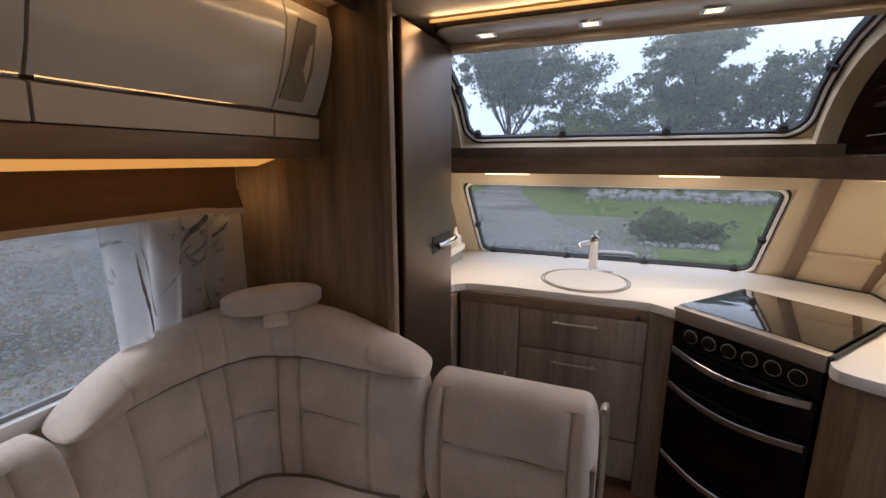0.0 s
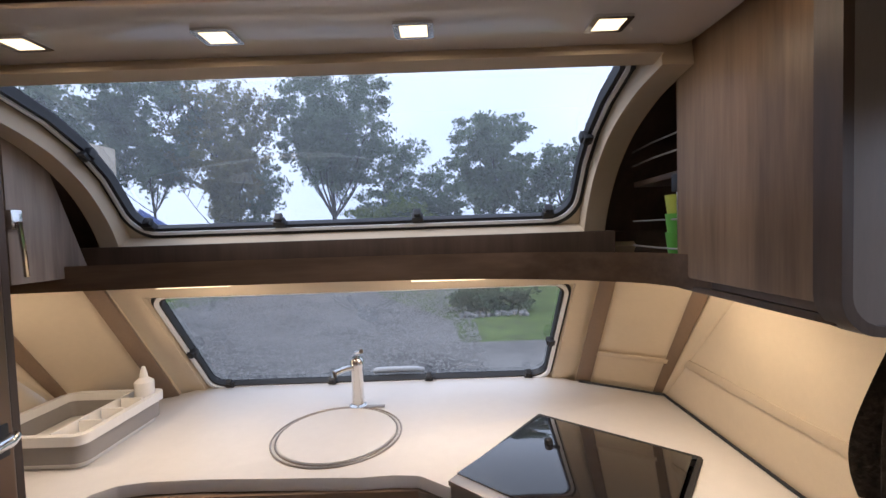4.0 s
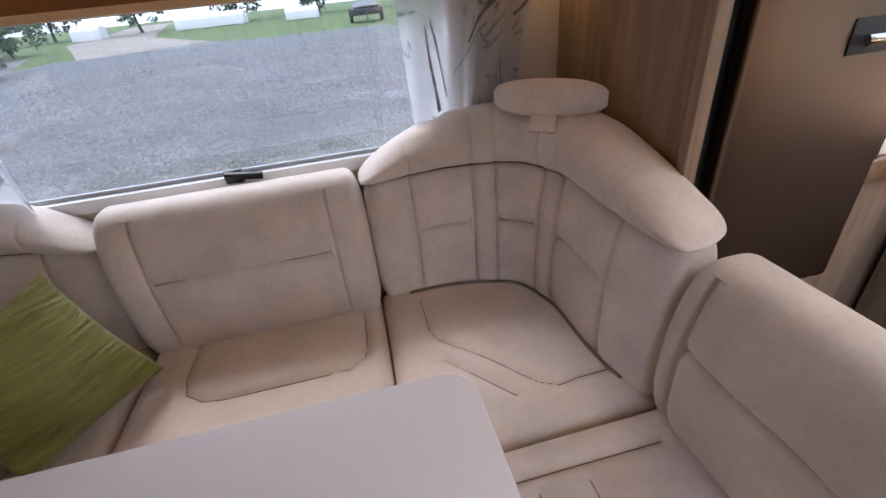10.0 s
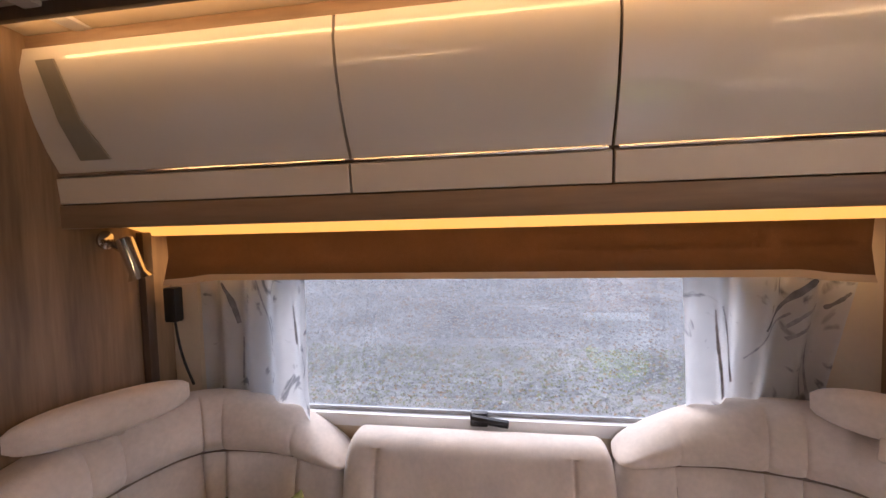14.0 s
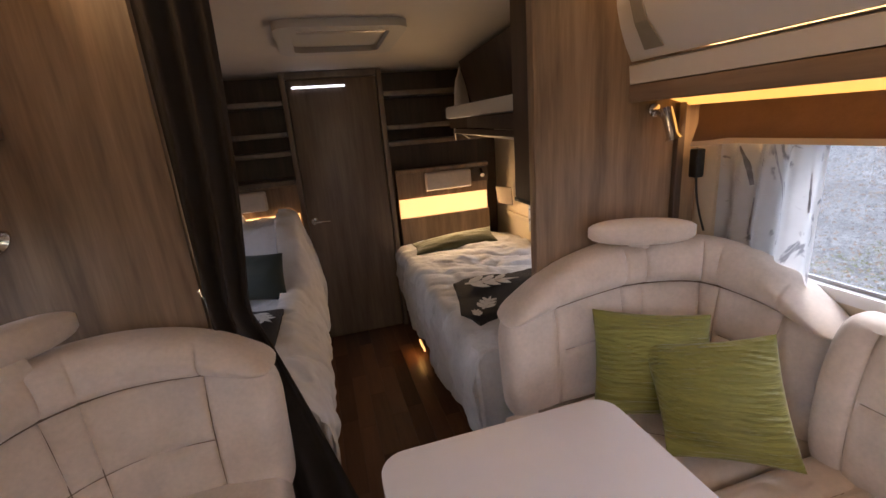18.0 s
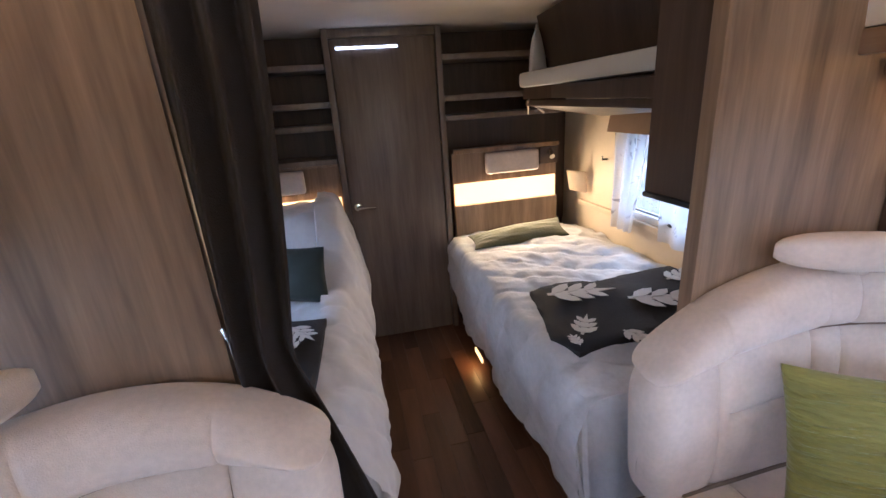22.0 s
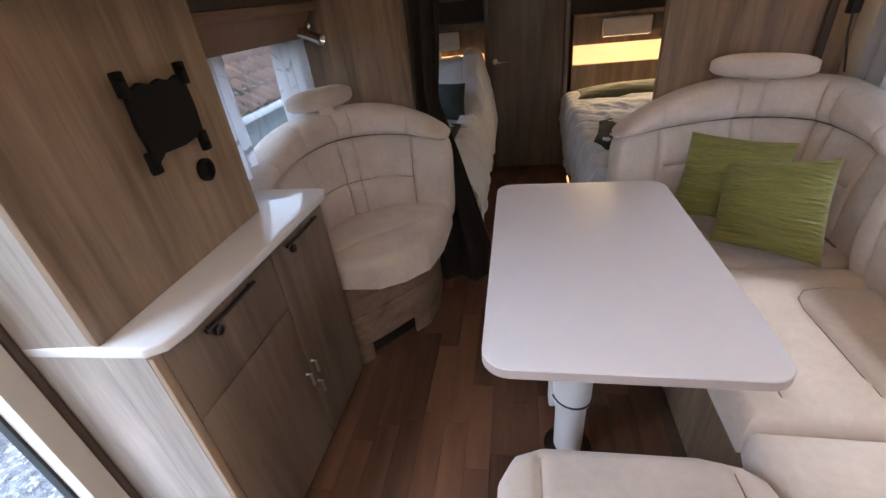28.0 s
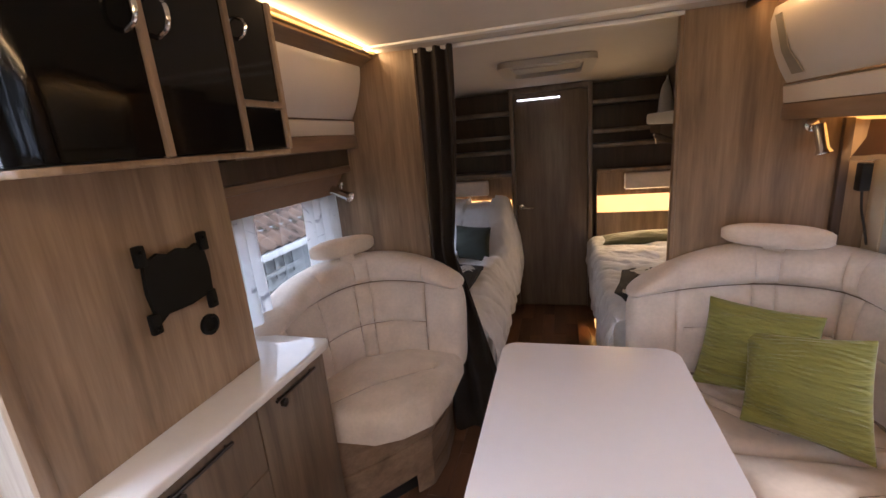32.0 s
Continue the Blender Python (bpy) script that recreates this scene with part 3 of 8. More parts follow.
def cloth(top, bottom, folds=9, depth=0.025, n=80, m=24, gather=None, thick=0.004, seed=0):
    """A hanging curtain from a line at the top to a line at the bottom; gather(v) gives the width's share at height v and a shift."""
    (a, b), (c, d) = [[Vector(p) for p in q] for q in (top, bottom)]
    bm = bmesh.new()
    side = Vector((0, 0, 1)).cross(b - a).normalized()
    grid = []
    for i in range(n + 1):
        u = i / n
        row = []
        for j in range(m + 1):
            v = j / m
            w, s = gather(v) if gather else (1.0, 0.0)
            uu = 0.5 + (u - 0.5) * w + s
            p = a.lerp(b, uu).lerp(c.lerp(d, uu), v)
            f = math.sin(2 * math.pi * folds * u + 0.7 * math.sin(5 * u + seed) + 0.5 * v) + 0.35 * noise.noise((u * folds, v * 2, seed))
            row.append(bm.verts.new(p + side * depth * f))
        grid.append(row)
    for i in range(n):
        for j in range(m):
            bm.faces.new((grid[i][j], grid[i + 1][j], grid[i + 1][j + 1], grid[i][j + 1]))
    bmesh.ops.solidify(bm, geom=bm.faces[:], thickness=thick)
    return bm


def bar_handle(x0, y0, x1, y1, z, out, parent, mat=None, label="slim brushed metal bar handle"):
    """A bow handle between two places on a front; out is the way off the front."""
    o = Vector(out)
    a, b = Vector((x0, y0, z)), Vector((x1, y1, z))
    bm = tube([a + o * 0.024, a.lerp(b, 0.5) + o * 0.026, b + o * 0.024], 0.0055, 8)
    for q in (a.lerp(b, 0.08), a.lerp(b, 0.92)):
        tube([q, q + o * 0.024], 0.004, 8, bm)
    return part("handle", bm, mat or ALU, parent, label)

# ---- the caravan's shell ----
FL, XL, XR = -0.03, -1.22, 1.15


def wall_x(x0, x1, y0, y1, z0, z1, holes):
    """A wall along y, with openings (y0, y1, z0, z1) right through it."""
    ys = sorted({y0, y1, *(v for h in holes for v in h[:2])})
    zs = sorted({z0, z1, *(v for h in holes for v in h[2:])})
    bm = bmesh.new()
    for a, b in zip(ys, ys[1:]):
        for c, d in zip(zs, zs[1:]):
            if not any(h[0] <= a and b <= h[1] and h[2] <= c and d <= h[3] for h in holes):
                box(x0, x1, a, b, c, d, bm=bm)
    bmesh.ops.remove_doubles(bm, verts=bm.verts, dist=0.0005)
    inner = [f for f in bm.faces if len([g for g in bm.faces if g is not f and set(g.verts) == set(f.verts)])]
    bmesh.ops.delete(bm, geom=inner, context="FACES")
    return bm


LOUNGE_WIN = (-0.52, 0.88, 0.905, 1.42)
BED_WIN = (-2.18, -1.40, 0.80, 1.32)
SIDE_WIN = (-0.80, 0.06, 0.87, 1.38)
BED_WIN_2 = (-2.18, -1.40, 0.80, 1.32)
ENTRY = (0.835, 1.40, -0.07, 1.80)
wall_left = structure("wall_left", wall_x(XL - 0.032, XL, -2.92, 2.85, -0.07, 2.02, [LOUNGE_WIN, BED_WIN]), CREAM, "cream wall panel with window openings", "wall", False)
wall_right = structure("wall_right", wall_x(XR, XR + 0.032, -2.92, 2.85, -0.07, 2.02, [SIDE_WIN, ENTRY, BED_WIN_2]), CREAM, "cream wall panel with window and entry door openings", "wall", False)
structure("wall_rear", box(XL - 0.03, XR + 0.03, -2.93, -2.90, -0.07, 2.02), WOOD_DARK, "dark wood rear wall behind the shelves", "wall", False)
floor = structure("floor", box(XL - 0.03, XR + 0.03, -2.92, 2.85, -0.09, FL - 0.005), WOOD_DARK, "red-brown plank vinyl floor", "floor", False)
bm = bmesh.new()
CEIL = [(1.80, 1.985), (-0.70, 1.957), (-2.92, 1.90)]
for (ya, za), (yb, zb) in zip(CEIL, CEIL[1:]):
    slab([(XL - 0.03, ya, za), (XL - 0.03, yb, zb), (XR + 0.03, yb, zb), (XR + 0.03, ya, za)], -0.03, bm=bm)
structure("ceiling", bm, CEILING, "pale fabric-lined caravan ceiling", "ceiling", False)
structure("trim_ceiling_joint", box(XL, XR, -0.66, -0.615, 1.948, 1.962, 0.005), WHITE_PLASTIC, "white plastic strip across the ceiling", "trim")


# the front wall leans back; s runs up along it
def front(x, s, off=0.0):
    u = s / 0.67
    return (x, 2.80 - 0.42 * u - 0.79 * off, 0.885 + 0.535 * u - 0.62 * off)


structure("wall_front_low", box(XL, XR, 2.80, 2.83, -0.07, 0.89), CREAM, "cream front wall below the window", "wall", False)
bm = slab([front(-0.94, 0), front(-0.80, 0), front(-0.80, 0.70), front(-0.94, 0.70)], -0.03)
slab([front(0.76, 0), front(0.93, 0), front(0.93, 0.70), front(0.76, 0.70)], -0.03, bm=bm)
slab([front(-0.80, 0.65), front(0.76, 0.65), front(0.76, 0.70), front(-0.80, 0.70)], -0.03, bm=bm)
slab([front(-0.94, 0.70), front(0.93, 0.70), front(0.93, 0.82), front(-0.94, 0.82)], -0.03, bm=bm)
structure("wall_front", bm, CREAM, "sloping cream front wall", "wall", False)
# side panels at the front corners and their wooden posts, leaning in towards the top
for sx, xa, xb in ((1, 0.855, 1.135), (-1, -0.895, -1.20)):
    bm = slab([(xa, 2.74, 0.88), (xb, 2.56, 0.88), (xb - 0.045 * sx, 2.13, 1.47), (xa - 0.02 * sx, 2.28, 1.47)], 0.02)
    slab([(xb - 0.002 * sx, 2.56, 0.88), (xb + 0.014 * sx, 2.54, 0.88), (xb + 0.014 * sx, 2.00, 1.47), (xb - 0.047 * sx, 2.14, 1.47)], 0.02, bm=bm)
    structure("wall_front_corner", bm, CREAM, "cream panel in the front corner", "wall", False)
for sx, xa, xb in ((1, 0.855, 1.135), (-1, -0.895, -1.20)):
    bm = slab([(xb - 0.022 * sx, 2.55, 0.9), (xb + 0.006 * sx, 2.53, 0.9), (xb - 0.04 * sx, 2.07, 1.47), (xb - 0.068 * sx, 2.12, 1.47)], 0.02, 0.003)
    structure("trim_corner_post", bm, POST_BROWN, "brown wooden post in the front corner", "trim")
    bm = slab([(xa - 0.004 * sx, 2.712, 0.9), (xa + 0.050 * sx, 2.678, 0.9), (xa + 0.012 * sx, 2.235, 1.47), (xa - 0.032 * sx, 2.262, 1.47)], 0.02, 0.003)
    structure("trim_window_post", bm, POST_BROWN, "brown wooden post beside the kitchen window", "trim")
    bm = slab([(xa - 0.005 * sx, 2.575, 1.068), (xb - 0.015 * sx, 2.405, 1.068), (xb - 0.016 * sx, 2.39, 1.088), (xa - 0.005 * sx, 2.56, 1.088)], 0.003, 0.001)
    structure("trim_panel_joint", bm, CREAM_TRIM, "beige joint strip across the corner panel", "trim")
structure("trim_wall_joint", box(XR - 0.006, XR - 0.001, 1.44, 2.43, 1.072, 1.104, 0.002), CREAM_TRIM, "beige joint strip along the wall above the worktop", "trim")


def rounded(a0, a1, b0, b1, r, n=6):
    out = []
    for ca, cb, st in ((a1 - r, b0 + r, -90), (a1 - r, b1 - r, 0), (a0 + r, b1 - r, 90), (a0 + r, b0 + r, 180)):
        out += [(ca + r * math.cos(radians(st + 90 * k / n)), cb + r * math.sin(radians(st + 90 * k / n))) for k in range(n + 1)]
    return out


def ring_on(fn, outer, inner, lift, thick):
    """A rounded ring between two outlines of equally many points on a surface fn."""
    bm = bmesh.new()
    rows = [[bm.verts.new(fn(p, q, h)) for p, q in line] for line, h in ((outer, lift), (outer, lift + thick), (inner, lift + thick), (inner, lift))]
    n = len(outer)
    for a, b in zip(rows, rows[1:] + rows[:1]):
        for k in range(n):
            bm.faces.new((a[k], a[(k + 1) % n], b[(k + 1) % n], b[k]))
    return bm


def pane_on(fn, outline, lift):
    bm = bmesh.new()
    bm.faces.new([bm.verts.new(fn(p, q, lift)) for p, q in outline])
    return bm


def window_catch(at, out, parent, up=(0, 0, 1)):
    """A small black toggle catch."""
    o = Vector(out)
    bm = box(-0.018, 0.018, -0.012, 0.012, -0.012, 0.016, 0.004)
    tube([(0, 0, 0), (0, 0, 0.028)], 0.007, 8, bm)
    box(-0.012, 0.012, -0.006, 0.02, 0.012, 0.026, 0.003, bm=bm)
    rot = Vector((0, 0, 1)).rotation_difference(o).to_matrix().to_4x4()
    bmesh.ops.transform(bm, matrix=Matrix.Translation(at) @ rot, verts=bm.verts)
    return part("catch", bm, BLACK, parent)


# lower front window
w = thing("window_1", (0, 2.78, 0.9), "wide sloping kitchen window with black rubber seal and beige frame", "window", kind="structure")
part("window_frame", ring_on(front, rounded(-0.885, 0.845, -0.012, 0.70, 0.003), rounded(-0.799, 0.759, 0.024, 0.654, 0.068), 0.002, 0.010), CREAM_TRIM, w, "beige frame")
OUT_LO, IN_LO = rounded(-0.80, 0.76, 0.022, 0.655, 0.07), rounded(-0.766, 0.726, 0.054, 0.626, 0.055)
part("seal", ring_on(front, OUT_LO, IN_LO, -0.02, 0.028), RUBBER, w, "black rubber seal")
part("inner_liner", ring_on(front, rounded(-0.788, 0.748, 0.030, 0.643, 0.065), rounded(-0.775, 0.735, 0.045, 0.632, 0.058), 0.006, 0.012), WINDOW_WHITE, w, "white edge line")
p = part("pane", pane_on(front, IN_LO, -0.015), SMOKE, w, "clear acrylic pane", False)
p.visible_shadow = False
for x in (-0.70, -0.235, 0.205, 0.655):
    window_catch(front(x, 0.052, 0.006), (0, -0.79, 0.62), w)
for x, s in ((-0.765, 0.30), (0.722, 0.30)):
    window_catch(front(x, s, 0.006), (0, -0.79, -0.62), w)
bm = tube(curve_points([front(-0.05, 0.062, 0.0), front(-0.02, 0.115, 0.03), front(0.13, 0.115, 0.03), front(0.17, 0.062, 0.0)], 20), 0.014, 10)
part("grab_rail", bm, WINDOW_WHITE, w, "white grab rail outside the window").location = (0, 0.09, 0.0)

# upper curved front window
UP = curve_points([(0, 2.262, 1.595), (0, 2.215, 1.69), (0, 2.13, 1.80), (0, 2.01, 1.89), (0, 1.86, 1.95), (0, 1.715, 1.975)], 40)
UPL = sum((b - a).length for a, b in zip(UP, UP[1:]))


def upper(x, s, off=0.0):
    """A point on the curved roof window: s metres up along it, off metres into the room."""
    f = min(max(s / UPL, -0.2), 1.2) * 40
    i = min(39, max(0, int(f)))
    p, d = UP[i].lerp(UP[i + 1], f - i), (UP[i + 1] - UP[i]).normalized()
    return (x, p.y - d.z * off * 1.0, p.z + d.y * off * 1.0)


def upper_grid(x0, x1, s0, s1, lift, thick, n=20):
    bm = bmesh.new()
    rows = [[bm.verts.new(upper(x, s0 + (s1 - s0) * k / n, h)) for x, h in ((x0, lift), (x1, lift), (x1, lift + thick), (x0, lift + thick))] for k in range(n + 1)]
    for a, b in zip(rows, rows[1:]):
        for k in range(4):
            bm.faces.new((a[k], a[(k + 1) % 4], b[(k + 1) % 4], b[k]))
    bm.faces.new(rows[0]), bm.faces.new(rows[-1])
    return bm


def dense(line, n=4):
    out = []
    for (a, b), (c, d) in zip(line, line[1:] + line[:1]):
        out += [(a + (c - a) * k / n, b + (d - b) * k / n) for k in range(n)]
    return out


w = thing("window_2", (0, 2.2, 1.6), "large curved front roof window with black seal and beige frame", "window", kind="structure")
bm = upper_grid(-0.795, -0.735, -0.02, UPL, 0.0, 0.07)
joined(bm, upper_grid(0.735, 0.80, -0.02, UPL, 0.0, 0.07))
joined(bm, upper_grid(-0.735, 0.735, -0.03, 0.012, 0.0, 0.085, 2))
joined(bm, upper_grid(-0.735, 0.735, UPL - 0.035, UPL + 0.01, 0.0, 0.05, 2))
joined(bm, ring_on(upper, [q for q in dense(rounded(-0.80, 0.80, -0.02, UPL, 0.01, 8))], [q for q in dense(rounded(-0.728, 0.728, 0.018, UPL - 0.036, 0.092, 8))], 0.0, 0.012))
part("window_frame", bm, CREAM_TRIM, w, "beige frame")
OUT_UP, IN_UP = rounded(-0.737, 0.737, 0.010, UPL - 0.03, 0.10, 8), rounded(-0.70, 0.70, 0.045, UPL - 0.05, 0.075, 8)


part("seal", ring_on(upper, dense(OUT_UP), dense(IN_UP), -0.012, 0.03), RUBBER, w, "black rubber seal")
part("inner_liner", ring_on(upper, dense(rounded(-0.722, 0.722, 0.024, UPL - 0.035, 0.09, 8)), dense(rounded(-0.712, 0.712, 0.034, UPL - 0.04, 0.082, 8)), 0.012, 0.012), WINDOW_WHITE, w, "white edge line")
bm = bmesh.new()
rows = [[bm.verts.new(upper(x, 0.03 + (UPL - 0.06) * k / 24, -0.008)) for x in (-0.72, 0.72)] for k in range(25)]
for a, b in zip(rows, rows[1:]):
    bm.faces.new((a[0], a[1], b[1], b[0]))
p = part("pane", bm, TINT, w, "tinted acrylic pane")
p.visible_shadow = False
for x in (-0.655, -0.236, 0.209, 0.630):
    window_catch(upper(x, 0.05, 0.015), (0, -0.75, 0.55), w)
for x in (-0.70, 0.70):
    window_catch(upper(x, 0.33, 0.015), (0, -0.5, -0.8), w)
# shell beside and above the roof window
bm = upper_grid(XL, -0.79, -0.05, UPL + 0.12, -0.01, 0.02)
joined(bm, upper_grid(0.795, XR, -0.05, UPL + 0.12, -0.01, 0.02))
structure("wall_front_roof", bm, WOOD_DARK, "dark wood lining beside the roof window", "wall")
bm = slab([(XL, 2.40, 1.40), (XR, 2.40, 1.40), (XR, 2.285, 1.585), (XL, 2.285, 1.585)], -0.03)
structure("wall_front_band", bm, WOOD_DARK, "dark wood band below the roof window", "wall", False)


# side windows: frame, seal, pane and a handle
def side_window(name, x, way, hole, label, catches, tint=GLASS):
    y0, y1, z0, z1 = hole
    w = thing(name, (x, (y0 + y1) / 2, z0), label, "window", kind="structure")

    def fn(y, z, h=0.0):
        return (x + way * h, y, z)

    part("window_frame", ring_on(fn, rounded(y0 - 0.01, y1 + 0.01, z0 - 0.01, z1 + 0.01, 0.03), rounded(y0 + 0.03, y1 - 0.03, z0 + 0.028, z1 - 0.03, 0.06), -0.028, 0.034), WINDOW_WHITE, w, "white plastic frame")
    part("seal", ring_on(fn, rounded(y0 + 0.02, y1 - 0.02, z0 + 0.02, z1 - 0.02, 0.05), rounded(y0 + 0.042, y1 - 0.042, z0 + 0.04, z1 - 0.042, 0.06), -0.034, 0.016), SEAL_GREY, w, "grey rubber seal")
    p = part("pane", pane_on(fn, rounded(y0 + 0.025, y1 - 0.025, z0 + 0.025, z1 - 0.025, 0.05), -0.026), tint, w, "clear acrylic pane", False)
    p.visible_shadow = name in ("window_4", "window_6")
    for y in catches:
        bm = box(x - 0.004, x + way * 0.018, y - 0.026, y + 0.026, z0 + 0.010, z0 + 0.052, 0.006)
        tube([(x + way * 0.024, y - 0.02, z0 + 0.040), (x + way * 0.032, y + 0.06, z0 + 0.032), (x + way * 0.030, y + 0.085, z0 + 0.028)], 0.012, 8, bm)
        part("catch", bm, BLACK, w, "black twist catch")
    return w


side_window("window_3", XL, 1, LOUNGE_WIN, "wide lounge window with white plastic frame", (0.165,))
side_window("window_4", XL, 1, BED_WIN, "bedroom window with white frame", (-1.78,))
side_window("window_5", XR, -1, SIDE_WIN, "small side window with white frame", (-0.62,))
side_window("window_6", XR, -1, BED_WIN_2, "bedroom window behind the curtain with white frame", (-1.78,))


# entry: frame with a rounded head
def entry(y, z, h=0.0):
    return (XR - h, y, z)


bm = ring_on(entry, rounded(0.792, 1.43, -0.10, 1.86, 0.13, 8), rounded(0.846, 1.395, -0.028, 1.795, 0.16, 8), -0.05, 0.060)
structure("door_1", bm, material("cream_door_frame", (0.55, 0.49, 0.41), 0.4, vary=0.05), "cream moulded frame of the open entry door", "door frame")
bm = ring_on(entry, rounded(0.840, 1.40, -0.034, 1.80, 0.16, 8), rounded(0.853, 1.388, -0.02, 1.788, 0.155, 8), -0.07, 0.03)
structure("trim_door_seal", bm, RUBBER, "black rubber seal of the entry door", "trim")

stop = thing("door_stop", (1.14, 0.86, 1.0), "grey plastic door stop on the entry frame", "door stop")
part("body", box(1.122, 1.149, 0.8465, 0.866, 0.985, 1.135, 0.007, 3), GREY_LIGHT, stop)
part("tongue", box(1.128, 1.143, 0.8665, 0.878, 1.05, 1.12, 0.004), GREY_LIGHT, stop)

# ---- kitchen ----
# worktop in one piece, with cut corners and the cooker let in
TOP = 0.913
worktop_poly = [(-1.215, 1.735), (-0.70, 1.735), (-0.70, 1.90), (-0.685, 1.965), (-0.64, 2.003), (-0.57, 2.018), (-0.40, 2.022), (0.04, 2.005), (0.13, 2.012), (0.20, 2.005), (0.284, 1.945), (0.612, 2.355), (1.005, 2.035), (0.668, 1.605), (0.660, 1.570), (0.668, 1.545), (0.695, 1.525), (0.80, 1.470), (0.925, 1.395), (0.965, 1.384), (1.14, 1.384), (1.14, 2.52), (0.83, 2.715), (0.78, 2.79), (-0.82, 2.79), (-0.86, 2.72), (-1.215, 2.52)]
t = thing("worktop", (0, 2.3, 0.86), "white laminate kitchen worktop with cut-away corners", "worktop")
wt = part("top", prism(worktop_poly, TOP - 0.038, TOP, 0.004), COUNTER, t)
part("wall_strip", tube([(1.138, 1.47, TOP + 0.004), (1.138, 2.50, TOP + 0.004), (0.86, 2.68, TOP + 0.004)], 0.005, 6), RUBBER, t, "dark sealing strip")

# sink under a flush round lid
SX, SY = -0.09, 2.27
s = thing("sink_lid", (SX, SY, TOP), "white round sink cover flush with the worktop", "sink")
part("lid", lathe([(0.0, 0.002), (0.19, 0.002), (0.195, 0.006), (0.0, 0.008)], (SX, SY, TOP), 64), COUNTER, s)
bm = bmesh.new()
for r in (0.201, 0.215):
    tube([(SX + r * math.cos(a), SY + r * math.sin(a), TOP + 0.003) for a in (2 * math.pi * k / 72 for k in range(72))], 0.003, 6, bm, True)
part("rim", bm, ALU, s, "thin steel double rim")
# mixer tap
s = thing("mixer_tap", (-0.065, 2.50, TOP), "chrome single-lever mixer tap on the worktop", "tap")
part("body", lathe([(0.034, 0), (0.034, 0.006), (0.024, 0.012), (0.023, 0.15), (0.026, 0.165), (0.026, 0.185), (0.018, 0.195)], (-0.065, 2.50, TOP), 24), CHROME, s)
part("spout", tube([(-0.065, 2.50, TOP + 0.155), (-0.105, 2.46, TOP + 0.162), (-0.135, 2.43, TOP + 0.156), (-0.138, 2.427, TOP + 0.142)], 0.012, 12), CHROME, s)
part("lever", tube([(-0.065, 2.50, TOP + 0.19), (-0.062, 2.49, TOP + 0.215), (-0.04, 2.47, TOP + 0.225)], 0.009, 10), CHROME, s)
part("base_plate", box(-0.10, 0.04, 2.475, 2.495, TOP + 0.0005, TOP + 0.006, 0.002), ALU, s)

# corner cooker: its front runs from A to B
A, B = Vector((0.288, 1.965, 0)), Vector((0.672, 1.625, 0))
ED = (B - A).normalized()
EN = Vector((ED.y, -ED.x, 0)) * 1.0
if EN.x > 0:
    EN = -EN
EW = (B - A).length


def on_oven(u, z, h=0.0):
    p = A + ED * u + EN * h
    return (p.x, p.y, z)


def oven_box(u0, u1, z0, z1, h0, h1, bevel=0.003, bm=None):
    own = box(u0, u1, h0, h1, z0, z1, bevel)
    for v in own.verts:
        v.co = Vector(on_oven(v.co.x, v.co.z, v.co.y))
    return joined(bm, own)


c = thing("cooker", (0.65, 1.99, FL), "black corner cooker with glass lid, two ovens and chrome rails", "cooker")
hob = [(0.292, 1.962), (0.612, 2.345), (0.998, 2.030), (0.676, 1.618)]
part("body", prism([(0.30, 1.975), (0.612, 2.335), (0.985, 2.025), (0.672, 1.64)], FL + 0.05, 0.898), OVEN, c)
lid = part("glass_lid", prism([(0.305, 1.985), (0.612, 2.325), (0.975, 2.028), (0.688, 1.655)], 0.919, 0.929, 0.002), HOB_GLASS, c, "black glass hob lid")
bm = bmesh.new()
for (xa, ya), (xb, yb) in zip(hob, hob[1:] + hob[:1]):
    tube([(xa, ya, 0.918), (xb, yb, 0.918)], 0.008, 6, bm)
part("lid_rim", bm, RUBBER, lid, "dark rim")
part("front_rail", oven_box(0.0, EW, 0.868, 0.926, -0.035, 0.012, 0.004), ALU, c, "brushed metal strip along the hob front")
part("lid_knob", lathe([(0.014, 0), (0.012, 0.012), (0.006, 0.016)], (0.592, 2.13, 0.9295), 12), BLACK, c)
panel = part("control_panel", oven_box(0.004, EW - 0.004, 0.768, 0.866, -0.02, 0.004), OVEN, c, "black control panel")
for k in range(6):
    u = 0.083 + 0.365 * k / 5
    q = on_oven(u, 0.822, 0.004)
    part("knob", lathe([(0.030, 0), (0.030, 0.004), (0.021, 0.006), (0.020, 0.017), (0.016, 0.019)], q, 24, tilt=EN), MATT_BLACK, panel, "black control knob")
    bm = tube([Vector(q) + Vector((0, 0, 0)) + (ED * math.cos(a) + Vector((0, 0, 1)) * math.sin(a)) * 0.026 + EN * 0.0065 for a in (2 * math.pi * j / 28 for j in range(28))], 0.0014, 5, None, True)
    part("ring", bm, DIAL, panel, "pale dial ring")
